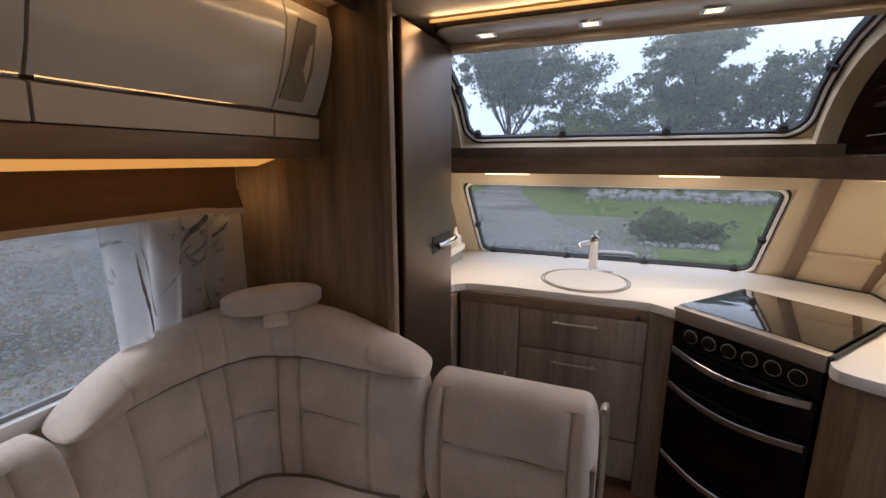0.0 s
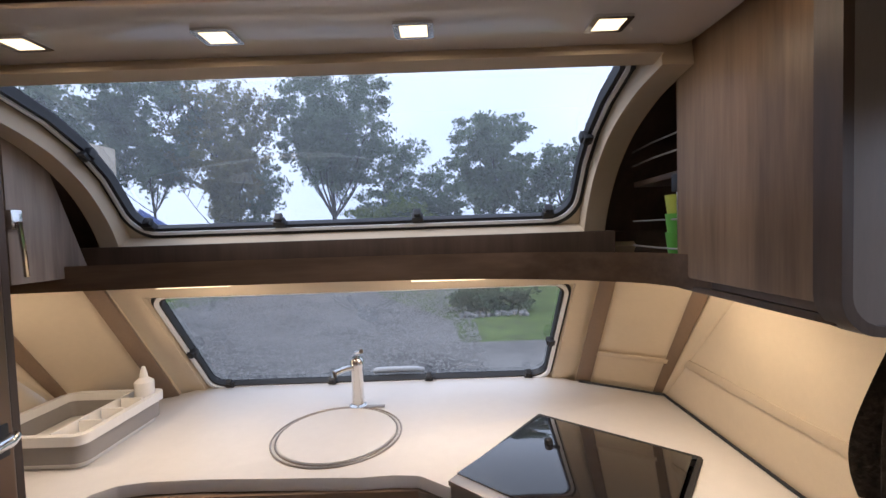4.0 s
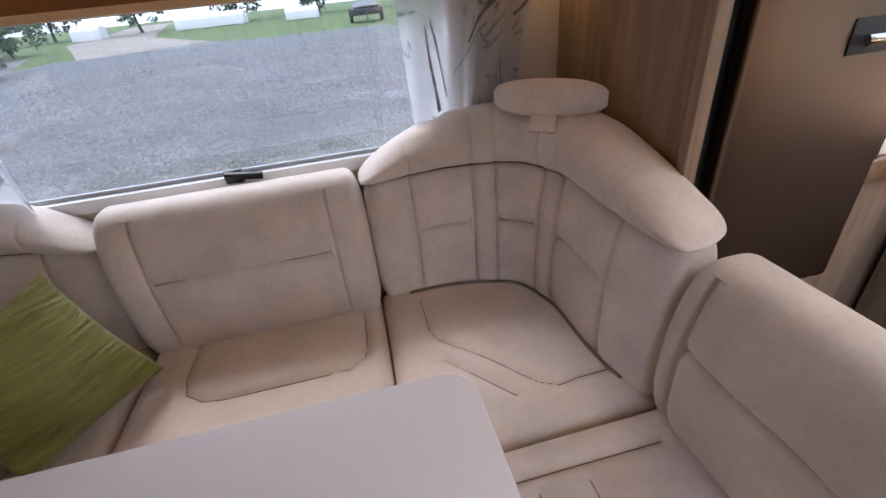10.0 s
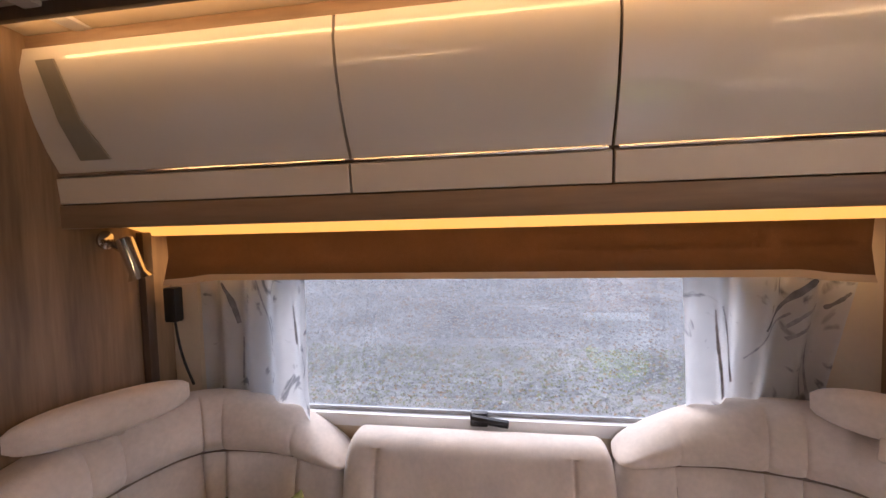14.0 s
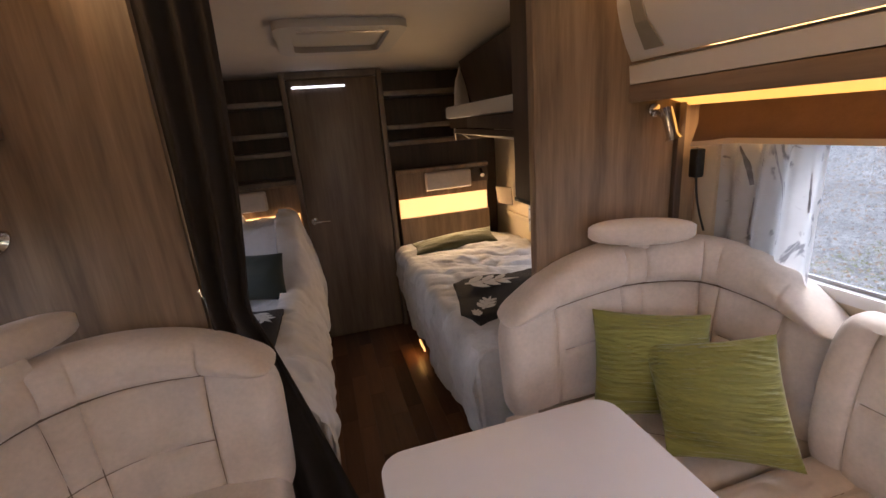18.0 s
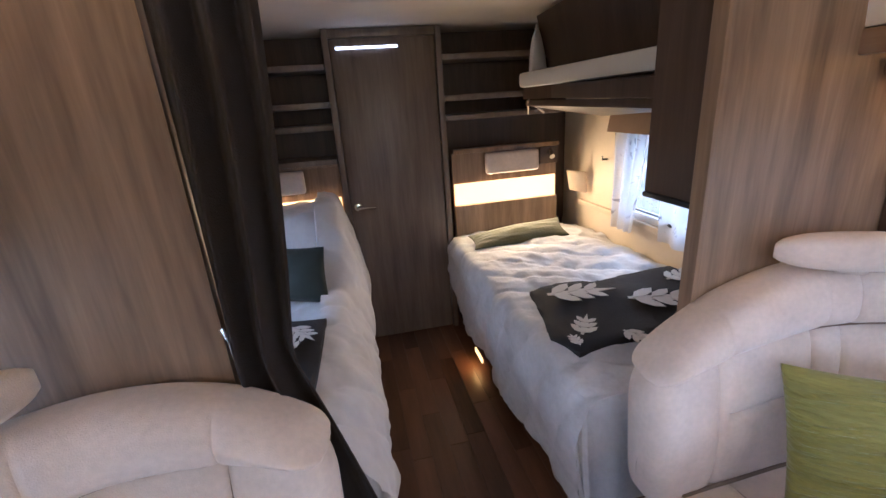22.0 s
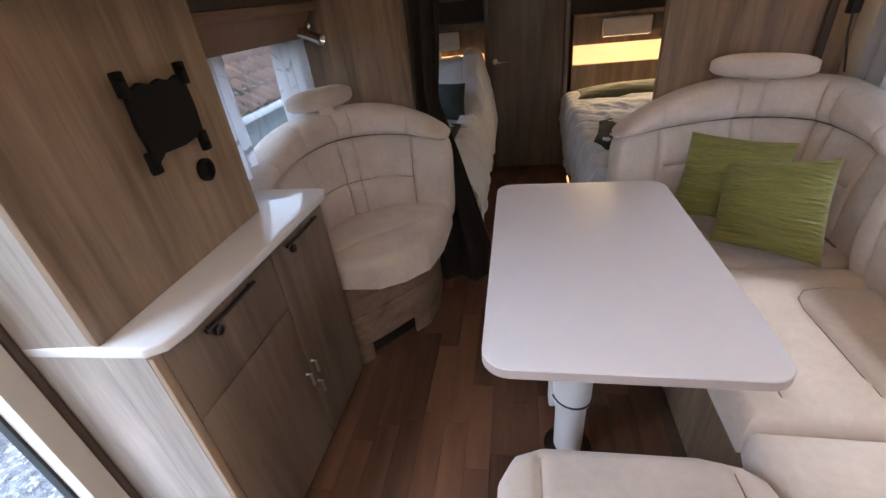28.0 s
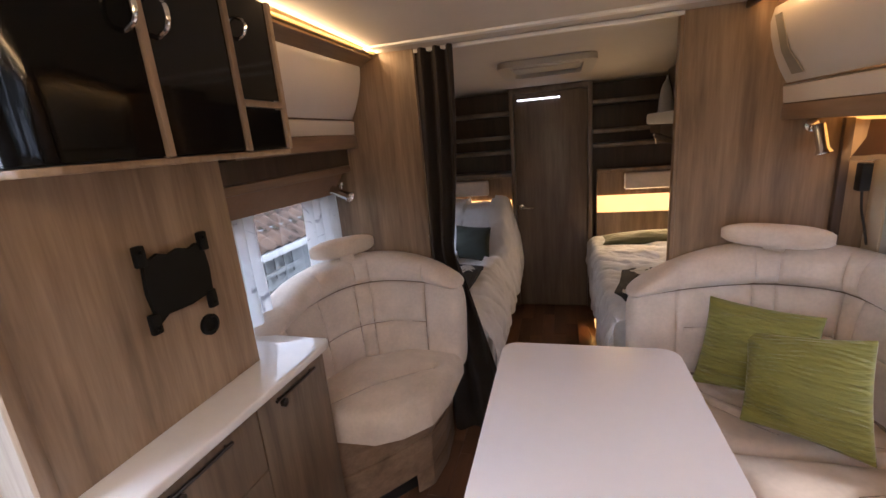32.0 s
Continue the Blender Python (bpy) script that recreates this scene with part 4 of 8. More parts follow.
for z0, z1, nm in ((0.612, 0.764, "grill_door"), (0.286, 0.606, "oven_door"), (0.03, 0.280, "lower_door")):
    d = part(nm, oven_box(0.006, EW - 0.006, z0, z1, -0.02, 0.010, 0.004), OVEN, c, "black glass oven door")
    # a flat strip, bowed outwards and slightly down
    bm = bmesh.new()
    rings = []
    for j in range(29):
        v = j / 28
        h, z = 0.014 + 0.036 * math.sin(math.pi * v), z1 - 0.016 - 0.022 * math.sin(math.pi * v)
        rings.append([bm.verts.new(on_oven(0.016 + (EW - 0.032) * v, z + dz, h + dh)) for dz, dh in ((-0.013, 0), (-0.011, 0.004), (0.011, 0.004), (0.013, 0), (0.011, -0.004), (-0.011, -0.004))])
    for r0, r1 in zip(rings, rings[1:]):
        for j in range(6):
            bm.faces.new((r0[j], r0[(j + 1) % 6], r1[(j + 1) % 6], r1[j]))
    bm.faces.new(rings[0]), bm.faces.new(rings[-1])
    part("bow_handle", bm, HANDLE_STRIP, d, "bowed flat steel rail handle")
part("plinth", oven_box(0.01, EW - 0.01, FL, 0.028, -0.04, -0.01), BLACK, c)
# wooden posts each side of the cooker
for u0, u1 in ((-0.045, -0.003), (EW + 0.003, EW + 0.06)):
    structure("trim_cooker_post", oven_box(u0, u1, FL, 0.871, -0.05, -0.008), WOOD, "brown wooden post beside the cooker", "trim")

# base cabinets
def front_unit(name, x0, x1, y, fronts, label, gaps=0.002):
    u = thing(name, ((x0 + x1) / 2, y + 0.2, FL), label, "kitchen cabinet")
    part("body", box(x0, x1, y + 0.018, y + 0.55, FL + 0.06, 0.871), WOOD_GREY, u)
    part("plinth", box(x0, x1, y + 0.04, y + 0.06, FL, FL + 0.06), WOOD_DARK, u)
    for z0, z1, nm, handle in fronts:
        d = part(nm, box(x0 + gaps, x1 - gaps, y, y + 0.017, z0, z1, 0.003), WOOD_GREY, u)
        if handle == "bar":
            m = (x0 + x1) / 2 - 0.02
            bar_handle(m - 0.10, y, m + 0.10, y, z1 - 0.045, (0, -1, 0), d)
        elif handle == "grip":
            bm = tube([(x1 - 0.06, y - 0.002, 0.33), (x1 - 0.06, y - 0.022, 0.37), (x1 - 0.06, y - 0.022, 0.44), (x1 - 0.06, y - 0.002, 0.48)], 0.007, 8)
            part("handle", bm, ALU, d, "upright metal bow handle")
    return u


front_unit("cupboard", -0.665, -0.365, 1.995, [(0.035, 0.822, "door", "grip")], "grey-brown wooden base cupboard with one door")
front_unit("drawer_unit", -0.363, 0.195, 1.995, [(0.632, 0.822, "drawer", "bar"), (0.238, 0.626, "drawer", "bar"), (0.035, 0.232, "drawer", "bar")], "grey-brown wooden three-drawer kitchen unit")
structure("trim_cabinet_filler", prism([(0.197, 1.996), (0.292, 1.975), (0.30, 2.04), (0.197, 2.04)], FL, 0.871), WOOD_GREY, "wooden filler beside the cooker", "trim")
structure("trim_worktop_rail", box(-0.67, 0.20, 2.000, 2.012, 0.826, 0.874), WOOD_X, "wooden rail under the worktop", "trim")
structure("trim_worktop_rail", box(-0.684, -0.676, 1.74, 1.985, 0.812, 0.873, 0.002), WOOD_X, "wooden rail under the worktop", "trim")
part_ob = lathe([(0.009, 0), (0.009, 0.008), (0.004, 0.012)], (0.155, 1.998, 0.842), 12, tilt=(0, -1, 0))
tagged(part("lock_button", part_ob, BLACK), "small black push-button lock under the worktop", "lock")
u = thing("corner_cupboard", (-0.95, 1.88, FL), "grey-brown wooden corner cupboard beside the fridge", "kitchen cabinet")
part("side_panel", box(-0.70, -0.685, 1.715, 2.03, FL, 0.871, 0.002), WOOD_GREY, u)
part("body", box(-1.21, -0.701, 1.72, 2.56, FL, 0.869), WOOD_GREY, u)
u = thing("end_cupboard", (0.9, 1.7, FL), "grey-brown wooden end cupboard under the worktop", "kitchen cabinet")
part("body", prism([(0.700, 1.60), (0.725, 1.560), (0.955, 1.426), (1.14, 1.426), (1.14, 1.98), (1.0, 2.0)], FL, 0.871, 0.003), WOOD, u)
part("door", slab([(0.735, 1.548, 0.03), (0.950, 1.422, 0.03), (0.950, 1.422, 0.85), (0.735, 1.548, 0.85)], 0.014, 0.003), WOOD, u)
# grey end panel by the door, with a swept top
bm = bmesh.new()
prof = [(0.968, FL), (0.968, 0.90), (0.972, 0.935), (0.985, 0.955), (1.01, 0.962), (1.03, 0.972), (1.044, 1.0), (1.05, 1.06), (1.056, 1.14), (1.075, 1.22), (1.148, 1.24), (1.148, FL)]
sweep_xz(prof, 1.352, 1.381, bm, 0.004)
structure("wall_entry_end", bm, GREY_PAINT, "grey end panel with a swept top beside the entry", "wall")

# tall fridge and the wooden partition before it
f = thing("fridge", (-0.92, 1.48, FL), "tall fridge with dark brushed steel door", "fridge")
part("body", box(-1.215, -0.643, 1.262, 1.715, 0.60, 1.955), BLACK, f)
d = part("door", box(-0.640, -0.603, 1.272, 1.705, 0.598, 1.935, 0.010, 3), STEEL, f, "dark brushed steel door")
part("door_seal", box(-0.668, -0.640, 1.222, 1.271, 0.56, 1.95, 0.006), BLACK, f, "black side strip")
part("handle_recess", box(-0.606, -0.5995, 1.50, 1.69, 1.168, 1.235, 0.003), BLACK, d, "black recessed handle plate")
bm = tube([(-0.588, 1.525, 1.195), (-0.576, 1.55, 1.197), (-0.574, 1.665, 1.206), (-0.586, 1.685, 1.207)], 0.012, 10)
part("handle", bm, CHROME, d, "chrome bar handle")
u = thing("fridge_base_drawer", (-0.92, 1.48, FL), "grey-brown wooden drawer under the fridge", "drawer")
part("body", box(-1.21, -0.665, 1.24, 1.712, FL, 0.588), WOOD_GREY, u)
d = part("front", box(-0.664, -0.645, 1.25, 1.71, 0.06, 0.585, 0.003), WOOD_GREY, u)
bm = tube([(-0.645, 1.45, 0.50), (-0.622, 1.46, 0.50), (-0.622, 1.62, 0.50), (-0.645, 1.63, 0.50)], 0.006, 8)
part("handle", bm, ALU, d, "slim metal handle")
structure("wall_partition_front", box(XL, -0.63, 1.196, 1.216, FL, 1.975), WOOD, "brown wooden partition between lounge and fridge", "wall", False)
structure("trim_partition_edge", box(-0.629, -0.60, 1.186, 1.220, FL, 1.975, 0.008), WOOD_TV, "light brown wooden edge of the partition", "trim")
structure("wall_fridge_side", box(-1.21, -0.62, 1.717, 1.733, TOP + 0.001, 1.965), WOOD_DARK, "dark wood side of the fridge tower", "wall", False)

# long shelf with lamps under it
edge = curve_points([(-1.21, 2.02, 0), (-0.95, 2.06, 0), (-0.5, 2.09, 0), (0.0, 2.09, 0), (0.45, 2.03, 0), (0.70, 1.90, 0), (0.795, 1.76, 0), (0.80, 1.42, 0)], 40)
poly = [(p.x, p.y) for p in edge] + [(1.145, 1.42), (1.145, 2.15), (0.82, 2.34), (-0.86, 2.34), (-1.21, 2.15)]
sh = thing("long_shelf", (0, 2.2, 1.47), "dark brown curved shelf between the two front windows", "shelf")
part("board", prism(poly, 1.462, 1.482, 0.003), WOOD_DARK, sh)
bm = bmesh.new()
low = [bm.verts.new((p.x, p.y - 0.006, 1.452)) for p in edge[:37]]
top = [bm.verts.new((p.x, p.y - 0.006, 1.525)) for p in edge[:37]]
for k in range(36):
    bm.faces.new((low[k], low[k + 1], top[k + 1], top[k]))
bmesh.ops.solidify(bm, geom=bm.faces[:], thickness=0.014)
part("front_lip", bm, WOOD_X, sh, "brown rounded shelf lip")
part("back_rail", box(-0.86, 0.82, 2.16, 2.178, 1.483, 1.575, 0.003), WOOD_DARK, sh)
for x0, x1, y in ((-0.60, -0.36, 2.15), (0.18, 0.42, 2.11)):
    lamp = thing("shelf_lamp", ((x0 + x1) / 2, y, 1.455), "slim warm white lamp under the shelf", "lamp", "lamps under the kitchen shelf")
    part("housing", box(x0, x1, y - 0.02, y + 0.02, 1.450, 1.462, 0.003), WHITE_PLASTIC, lamp)
    part("diffuser", box(x0 + 0.01, x1 - 0.01, y - 0.014, y + 0.014, 1.443, 1.449, 0.002), LED_WHITE, lamp, "glowing diffuser")
lamp = thing("shelf_lamp", (0.9, 1.95, 1.455), "long warm white lamp under the side shelf", "lamp", "lamps under the kitchen shelf")
part("housing", prism([(0.86, 1.62), (0.90, 1.62), (0.90, 2.12), (0.86, 2.12)], 1.450, 1.462, 0.003), WHITE_PLASTIC, lamp)
part("diffuser", box(0.865, 0.895, 1.64, 2.10, 1.443, 1.449, 0.002), LED_WHITE, lamp, "glowing diffuser")
lamp = thing("shelf_lamp", (-0.95, 2.05, 1.455), "small warm white lamp beside the fridge", "lamp", "lamps under the kitchen shelf")
part("housing", box(-1.03, -0.90, 1.97, 2.01, 1.450, 1.462, 0.003), WHITE_PLASTIC, lamp)
part("diffuser", box(-1.02, -0.91, 1.975, 2.005, 1.443, 1.449, 0.002), LED_WHITE, lamp, "glowing diffuser")

# wall cabinet over the worktop
u = thing("wall_cabinet", (1.0, 1.55, 1.45), "brown wooden wall cabinet with rounded grey end", "wall cabinet")
part("body", box(0.815, 1.145, 1.415, 1.765, 1.462, 1.965), WOOD, u)
d = part("door", box(0.798, 0.813, 1.425, 1.772, 1.475, 1.955, 0.004), WOOD, u)
bm = bmesh.new()
f2 = rounded(0.787, 1.30, 1.443, 2.10, 0.05)
face = bm.faces.new([bm.verts.new((min(x, 1.147), 1.378, min(z, 1.965))) for x, z in f2])
ext = bmesh.ops.extrude_face_region(bm, geom=[face])["geom"]
bmesh.ops.translate(bm, verts=[g for g in ext if isinstance(g, bmesh.types.BMVert)], vec=(0, 0.034, 0))
part("end_panel", bm, GREY_PAINT, u, "grey rounded end panel", False)
bm = ring_on(lambda a, b, h: (min(a, 1.147), 1.377 - h, min(b, 1.965)), rounded(0.783, 1.30, 1.439, 2.10, 0.052), rounded(0.797, 1.28, 1.453, 2.08, 0.04), -0.036, 0.042)
part("edge_band", bm, WOOD_DARK, u, "brown rounded edge band")
part("display", box(0.905, 1.135, 1.368, 1.377, 1.69, 1.94, 0.006), BLACK, u, "black control display")
part("bottom", box(0.80, 1.147, 1.40, 1.77, 1.448, 1.461, 0.003), WOOD_DARK, u)
# open corner shelf with beakers
u = thing("corner_shelf", (0.95, 1.95, 1.48), "dark wooden open corner shelf with wire rails", "shelf")
part("side", box(0.835, 1.146, 1.768, 1.78, 1.483, 1.955), WOOD_DARK, u)
part("board", prism([(0.84, 1.785), (1.14, 1.785), (1.14, 2.10), (0.86, 2.12)], 1.70, 1.715, 0.003), WOOD_DARK, u)
for z in (1.53, 1.60, 1.76, 1.80):
    part("wire_rail", tube([(0.835, 1.785, z), (0.835, 1.95, z), (0.85, 2.10, z)], 0.0025, 6), ALU, u)
part("end_post", tube([(0.812, 1.785, 1.49), (0.81, 1.785, 1.70)], 0.006, 8), CHROME, u)
part("bracket", box(0.800, 0.83, 1.772, 1.80, 1.66, 1.70, 0.004), BLACK, u)
for (x, y), mats in (((0.865, 1.875), (CUP_GREEN, CUP_LIME)), ((0.925, 1.83), (CUP_GREEN, CUP_BLUE)), ((0.925, 1.925), (CUP_GREEN, CUP_LIME)), ((0.995, 1.87), (CUP_LIME, CUP_GREEN))):
    for k in range(3):
        cup = mats[0] if k < 2 else mats[1]
        z = 1.484 + 0.045 * k
        bm = lathe([(0.026, 0), (0.036, 0.085), (0.033, 0.085), (0.024, 0.006)], (x, y, z), 16)
        nm = {CUP_GREEN: "green", CUP_LIME: "lime yellow", CUP_BLUE: "blue"}[cup]
        tagged(part("plastic_beaker", bm, cup), nm + " plastic beaker stacked on the shelf", "beaker", "stacked beakers")
# dish tub
t = thing("dish_tub", (-0.97, 2.30, TOP), "white and grey folding dish tub on the worktop", "dish tub")


def tub(x0, x1, y0, y1, z0, z1, wall):
    """An open wall with rounded corners."""
    return ring_on(lambda a, b, h: (a, b, h), rounded(x0, x1, y0, y1, 0.035), rounded(x0 + wall, x1 - wall, y0 + wall, y1 - wall, 0.02), z0, z1 - z0)


part("base", prism(rounded(-1.145, -0.815, 2.10, 2.45, 0.035), TOP + 0.001, TOP + 0.02, 0.004), WHITE_PLASTIC, t)
part("body", tub(-1.155, -0.805, 2.09, 2.46, TOP + 0.02, TOP + 0.078, 0.012), GREY_PLASTIC, t, "grey folding rubber wall")
part("rim", tub(-1.165, -0.795, 2.08, 2.47, TOP + 0.078, TOP + 0.108, 0.02), WHITE_PLASTIC, t, "white rim")
part("cutlery_tray", box(-0.905, -0.816, 2.101, 2.449, TOP + 0.06, TOP + 0.072, 0.003), WHITE_PLASTIC, t, "white cutlery compartment")
part("tray_wall", box(-0.912, -0.904, 2.101, 2.449, TOP + 0.06, TOP + 0.110, 0.002), WHITE_PLASTIC, t)
for y in (2.19, 2.28, 2.37):
    part("divider", box(-0.895, -0.82, y - 0.004, y + 0.004, TOP + 0.075, TOP + 0.112, 0.002), WHITE_PLASTIC, t)
bm = lathe([(0.028, 0), (0.032, 0.01), (0.032, 0.07), (0.014, 0.085), (0.012, 0.10), (0.006, 0.125)], (-0.845, 2.42, TOP + 0.085), 18)
tagged(part("squeeze_bottle", bm, WHITE_PLASTIC), "small white plastic squeeze bottle in the dish tub", "bottle")
bm = tube(curve_points([(-1.13, 2.12, TOP + 0.10), (-1.14, 2.08, TOP + 0.14), (-1.12, 2.05, TOP + 0.12), (-1.10, 2.055, TOP + 0.03), (-1.06, 2.06, TOP + 0.004)], 16), 0.006, 8)
tagged(part("dish_brush", bm, WHITE_PLASTIC), "white dish brush leaning on the tub", "brush")
# towel on a hook
bm = cloth([(1.10, 1.545, 1.435), (1.12, 1.605, 1.435)], [(1.07, 1.45, 1.09), (1.10, 1.70, 1.04)], 2, 0.024, 48, 30, lambda v: (0.28 + 0.72 * math.sin(math.pi * 0.92 * v ** 1.3) ** 0.9, 0.0), 0.006, 3)
tagged(part("kitchen_towel", bm, TOWEL), "black dotted kitchen towel hanging on the wall", "towel")

# ceiling light panel above the roof window
lp = thing("light_panel", (0.08, 1.62, 1.945), "white ceiling light panel with wooden edge and four downlights", "ceiling light")
part("panel", prism(rounded(-0.60, 0.79, 1.50, 1.735, 0.06), 1.946, 1.956, 0.003), WHITE_GLOSS, lp)
part("edge", prism(rounded(-0.61, 0.80, 1.49, 1.74, 0.065), 1.957, 1.975, 0.003), WOOD_DARK, lp, "dark wooden edge")
part("led_line", box(-0.60, 0.79, 1.478, 1.488, 1.966, 1.976, 0.002), LED, lp, "glowing amber led line")
for x in (-0.438, -0.093, 0.249, 0.59):
    dl = part("downlight", ring_on(lambda a, b, h: (a, b, 1.945 - h), rounded(x - 0.035, x + 0.035, 1.575, 1.635, 0.006, 3), rounded(x - 0.024, x + 0.024, 1.583, 1.627, 0.004, 3), -0.002, 0.006), CHROME, lp, "square chrome downlight")
    part("lens", box(x - 0.024, x + 0.024, 1.583, 1.627, 1.941, 1.9455), LED_WHITE, dl, "glowing lens")
# hook on the fridge tower side
h = thing("wall_lock", (-0.79, 1.92, 1.6), "chrome locking bar on the corner cabinet", "latch")
part("plate", box(-0.80, -0.778, 1.905, 1.935, 1.63, 1.68, 0.004), CHROME, h)
part("bar", tube([(-0.775, 1.92, 1.65), (-0.772, 1.925, 1.56), (-0.775, 1.93, 1.51)], 0.006, 8), CHROME, h)
u = thing("corner_wall_cabinet", (-1.0, 1.95, 1.48), "brown wooden corner wall cabinet beside the roof window", "wall cabinet")
bm = sweep_xz([(-1.21, 1.483), (-0.81, 1.483), (-0.80, 1.50), (-0.80, 1.955), (-1.21, 1.955)], 1.74, 1.91)
part("body", bm, WOOD_DARK, u, "", False)
part("door", slab([(-0.80, 1.915, 1.49), (-0.80, 2.16, 1.49), (-0.80, 2.03, 1.82), (-0.80, 1.915, 1.90)], 0.015, 0.002), WOOD_GREY, u)

# ---- lounge, window side ----
def arch(low, high, peak=0.5, p=2.2):
    return lambda u: low + (high - low) * max(0.0, 1 - abs((u - peak) / (peak if u < peak else 1 - peak)) ** p)


def corner_back(t, ctrl, side, label, seams, lows, head, top=(0.86, 0.90, 1.05), head_at=0.5, thick=0.125, sits=0.482):
    """A rounded corner backrest: quilted lower back, roll on top, headrest with its strap."""
    th = []
    lb = part("backrest", padded(ctrl, 0.44, arch(top[0], top[1]), thick, 0.03, [(s, a, b) for s, a, b in seams], lows, side=side, n=230, end=0.07, power=4.5, threads=th), FABRIC, t, label)
    low, high = arch(top[0] - 0.012, top[1] - 0.012), arch(top[0] + 0.012, top[2], head_at, 2.9)
    part("top_roll", padded(ctrl, low, high, thick - 0.002, 0.028, [(s, 0.0, 1.0) for s, _, _ in seams], (), side=side, n=230, m=60, end=0.06, power=3.2, groove=0.007), FABRIC, lb, "rounded top roll")
    # the shade in the fold between the back and its roll, put in as a brown tube
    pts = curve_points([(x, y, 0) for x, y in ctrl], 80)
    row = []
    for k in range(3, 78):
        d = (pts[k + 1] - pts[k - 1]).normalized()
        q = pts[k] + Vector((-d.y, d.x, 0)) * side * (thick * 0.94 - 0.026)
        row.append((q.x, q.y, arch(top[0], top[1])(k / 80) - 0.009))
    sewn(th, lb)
    part("fold_shade", tube(row, 0.0055, 6), SEAM_AND_FOLD, lb, "brown tube painting the shade in the fold under the roll")
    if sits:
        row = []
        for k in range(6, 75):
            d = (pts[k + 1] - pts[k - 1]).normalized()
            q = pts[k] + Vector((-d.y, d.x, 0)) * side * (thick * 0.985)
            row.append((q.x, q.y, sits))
        # a second tube paints the shade where back and seat meet
        part("fold_shade", tube(row, 0.006, 6), SEAM_AND_FOLD, lb, "brown tube painting the shade in the fold above the seat")
    a, b = Vector(head[0]), Vector(head[1])
    d = (b - a).normalized()
    n = Vector((-d.y, d.x, 0)) * side
    bm = bmesh.new()
    rows = []
    for i in range(25):
        u = i / 24
        k = (1 - abs(2 * u - 1) ** 2.6) ** (1 / 1.7) if 0 < i < 24 else 0.05
        c = a.lerp(b, u)
        rows.append([bm.verts.new(c + n * 0.036 * k * math.copysign(abs(math.cos(q)) ** 0.8, math.cos(q)) + Vector((0, 0, 0.047 * (0.35 + 0.65 * k) * math.copysign(abs(math.sin(q)) ** 0.7, math.sin(q))))) for q in (2 * math.pi * j / 20 for j in range(20))])
    for r, s in zip(rows, rows[1:]):
        for j in range(20):
            bm.faces.new((r[j], r[(j + 1) % 20], s[(j + 1) % 20], s[j]))
    bm.faces.new(rows[0]), bm.faces.new(rows[-1])
    h = part("headrest", bm, FABRIC, t, "separate rounded headrest")
    c = a.lerp(b, 0.5)
    f = n * 0.012
    bm = slab([c - d * 0.034 + f + Vector((0, 0, -0.03)), c + d * 0.034 + f + Vector((0, 0, -0.03)), c + d * 0.036 + n * 0.045 + Vector((0, 0, -0.08)), c - d * 0.036 + n * 0.04 + Vector((0, 0, -0.08))], 0.012, 0.004)
    part("strap", bm, FABRIC, h, "flat fabric strap")
    return t


SEAMS = [(0.12, 0.0, 1.0), (0.30, 0.0, 1.0), (0.37, 0.0, 1.0), (0.56, 0.0, 1.0), (0.63, 0.0, 1.0), (0.85, 0.0, 1.0)]
LOWS = [(0.58, 0.14, 0.285), (0.58, 0.385, 0.545), (0.58, 0.645, 0.83)]
sofa = thing("corner_sofa", (-0.75, 0.2, FL), "large U-shaped beige velour corner sofa with quilted backs and headrests", "sofa")
corner_back(sofa, [(-1.195, 0.524), (-1.19, 0.80), (-1.10, 1.05), (-0.90, 1.155), (-0.66, 1.172), (-0.475, 1.21)], -1, "beige velour rounded corner backrest with headrest by the fridge", SEAMS, LOWS, ((-1.05, 0.93, 1.09), (-0.855, 1.155, 1.09)), (0.89, 0.91, 1.06), 0.485)
corner_back(sofa, [(-1.195, -0.21), (-1.185, -0.45), (-1.09, -0.67), (-0.83, -0.775), (-0.55, -0.78), (-0.30, -0.77)], 1, "beige velour rounded corner backrest with headrest by the bedroom", SEAMS, LOWS, ((-0.66, -0.745, 1.09), (-0.975, -0.585, 1.09)), (0.83, 0.90, 1.045))
t = sofa
th = []
bk = part("backrest", padded([(-1.19, -0.212), (-1.19, 0.16), (-1.19, 0.527)], 0.44, 0.925, 0.165, 0.03, [(0.14, 0.0, 0.93), (0.85, 0.0, 0.93)], [(0.56, 0.16, 0.83)], side=-1, end=0.05, threads=th), FABRIC, t, "straight quilted backrest")
sewn(th, bk)
th = []
bk = part("backrest", padded([(-0.475, 1.25), (-0.22, 1.25), (0.03, 1.25)], 0.44, 0.875, 0.165, 0.03, [(0.13, 0.0, 0.93), (0.86, 0.0, 0.93)], [(0.58, 0.15, 0.84)], side=-1, end=0.05, threads=th), FABRIC, t, "straight quilted backrest")
sewn(th, bk)
bm = tube(curve_points([(0.042, 1.235, 0.30), (0.044, 1.235, 0.60), (0.044, 1.23, 0.81), (0.04, 1.195, 0.858), (0.036, 1.15, 0.863)], 20), 0.011, 10)
part("side_rail", bm, ALU, t, "bent metal rail")
part("back_board", box(-0.50, 0.03, 1.252, 1.267, FL, 0.80, 0.004), WOOD, t, "brown wooden back board")
part("side_board", box(0.012, 0.028, 1.10, 1.25, FL, 0.72, 0.004), WOOD_GREY, t)

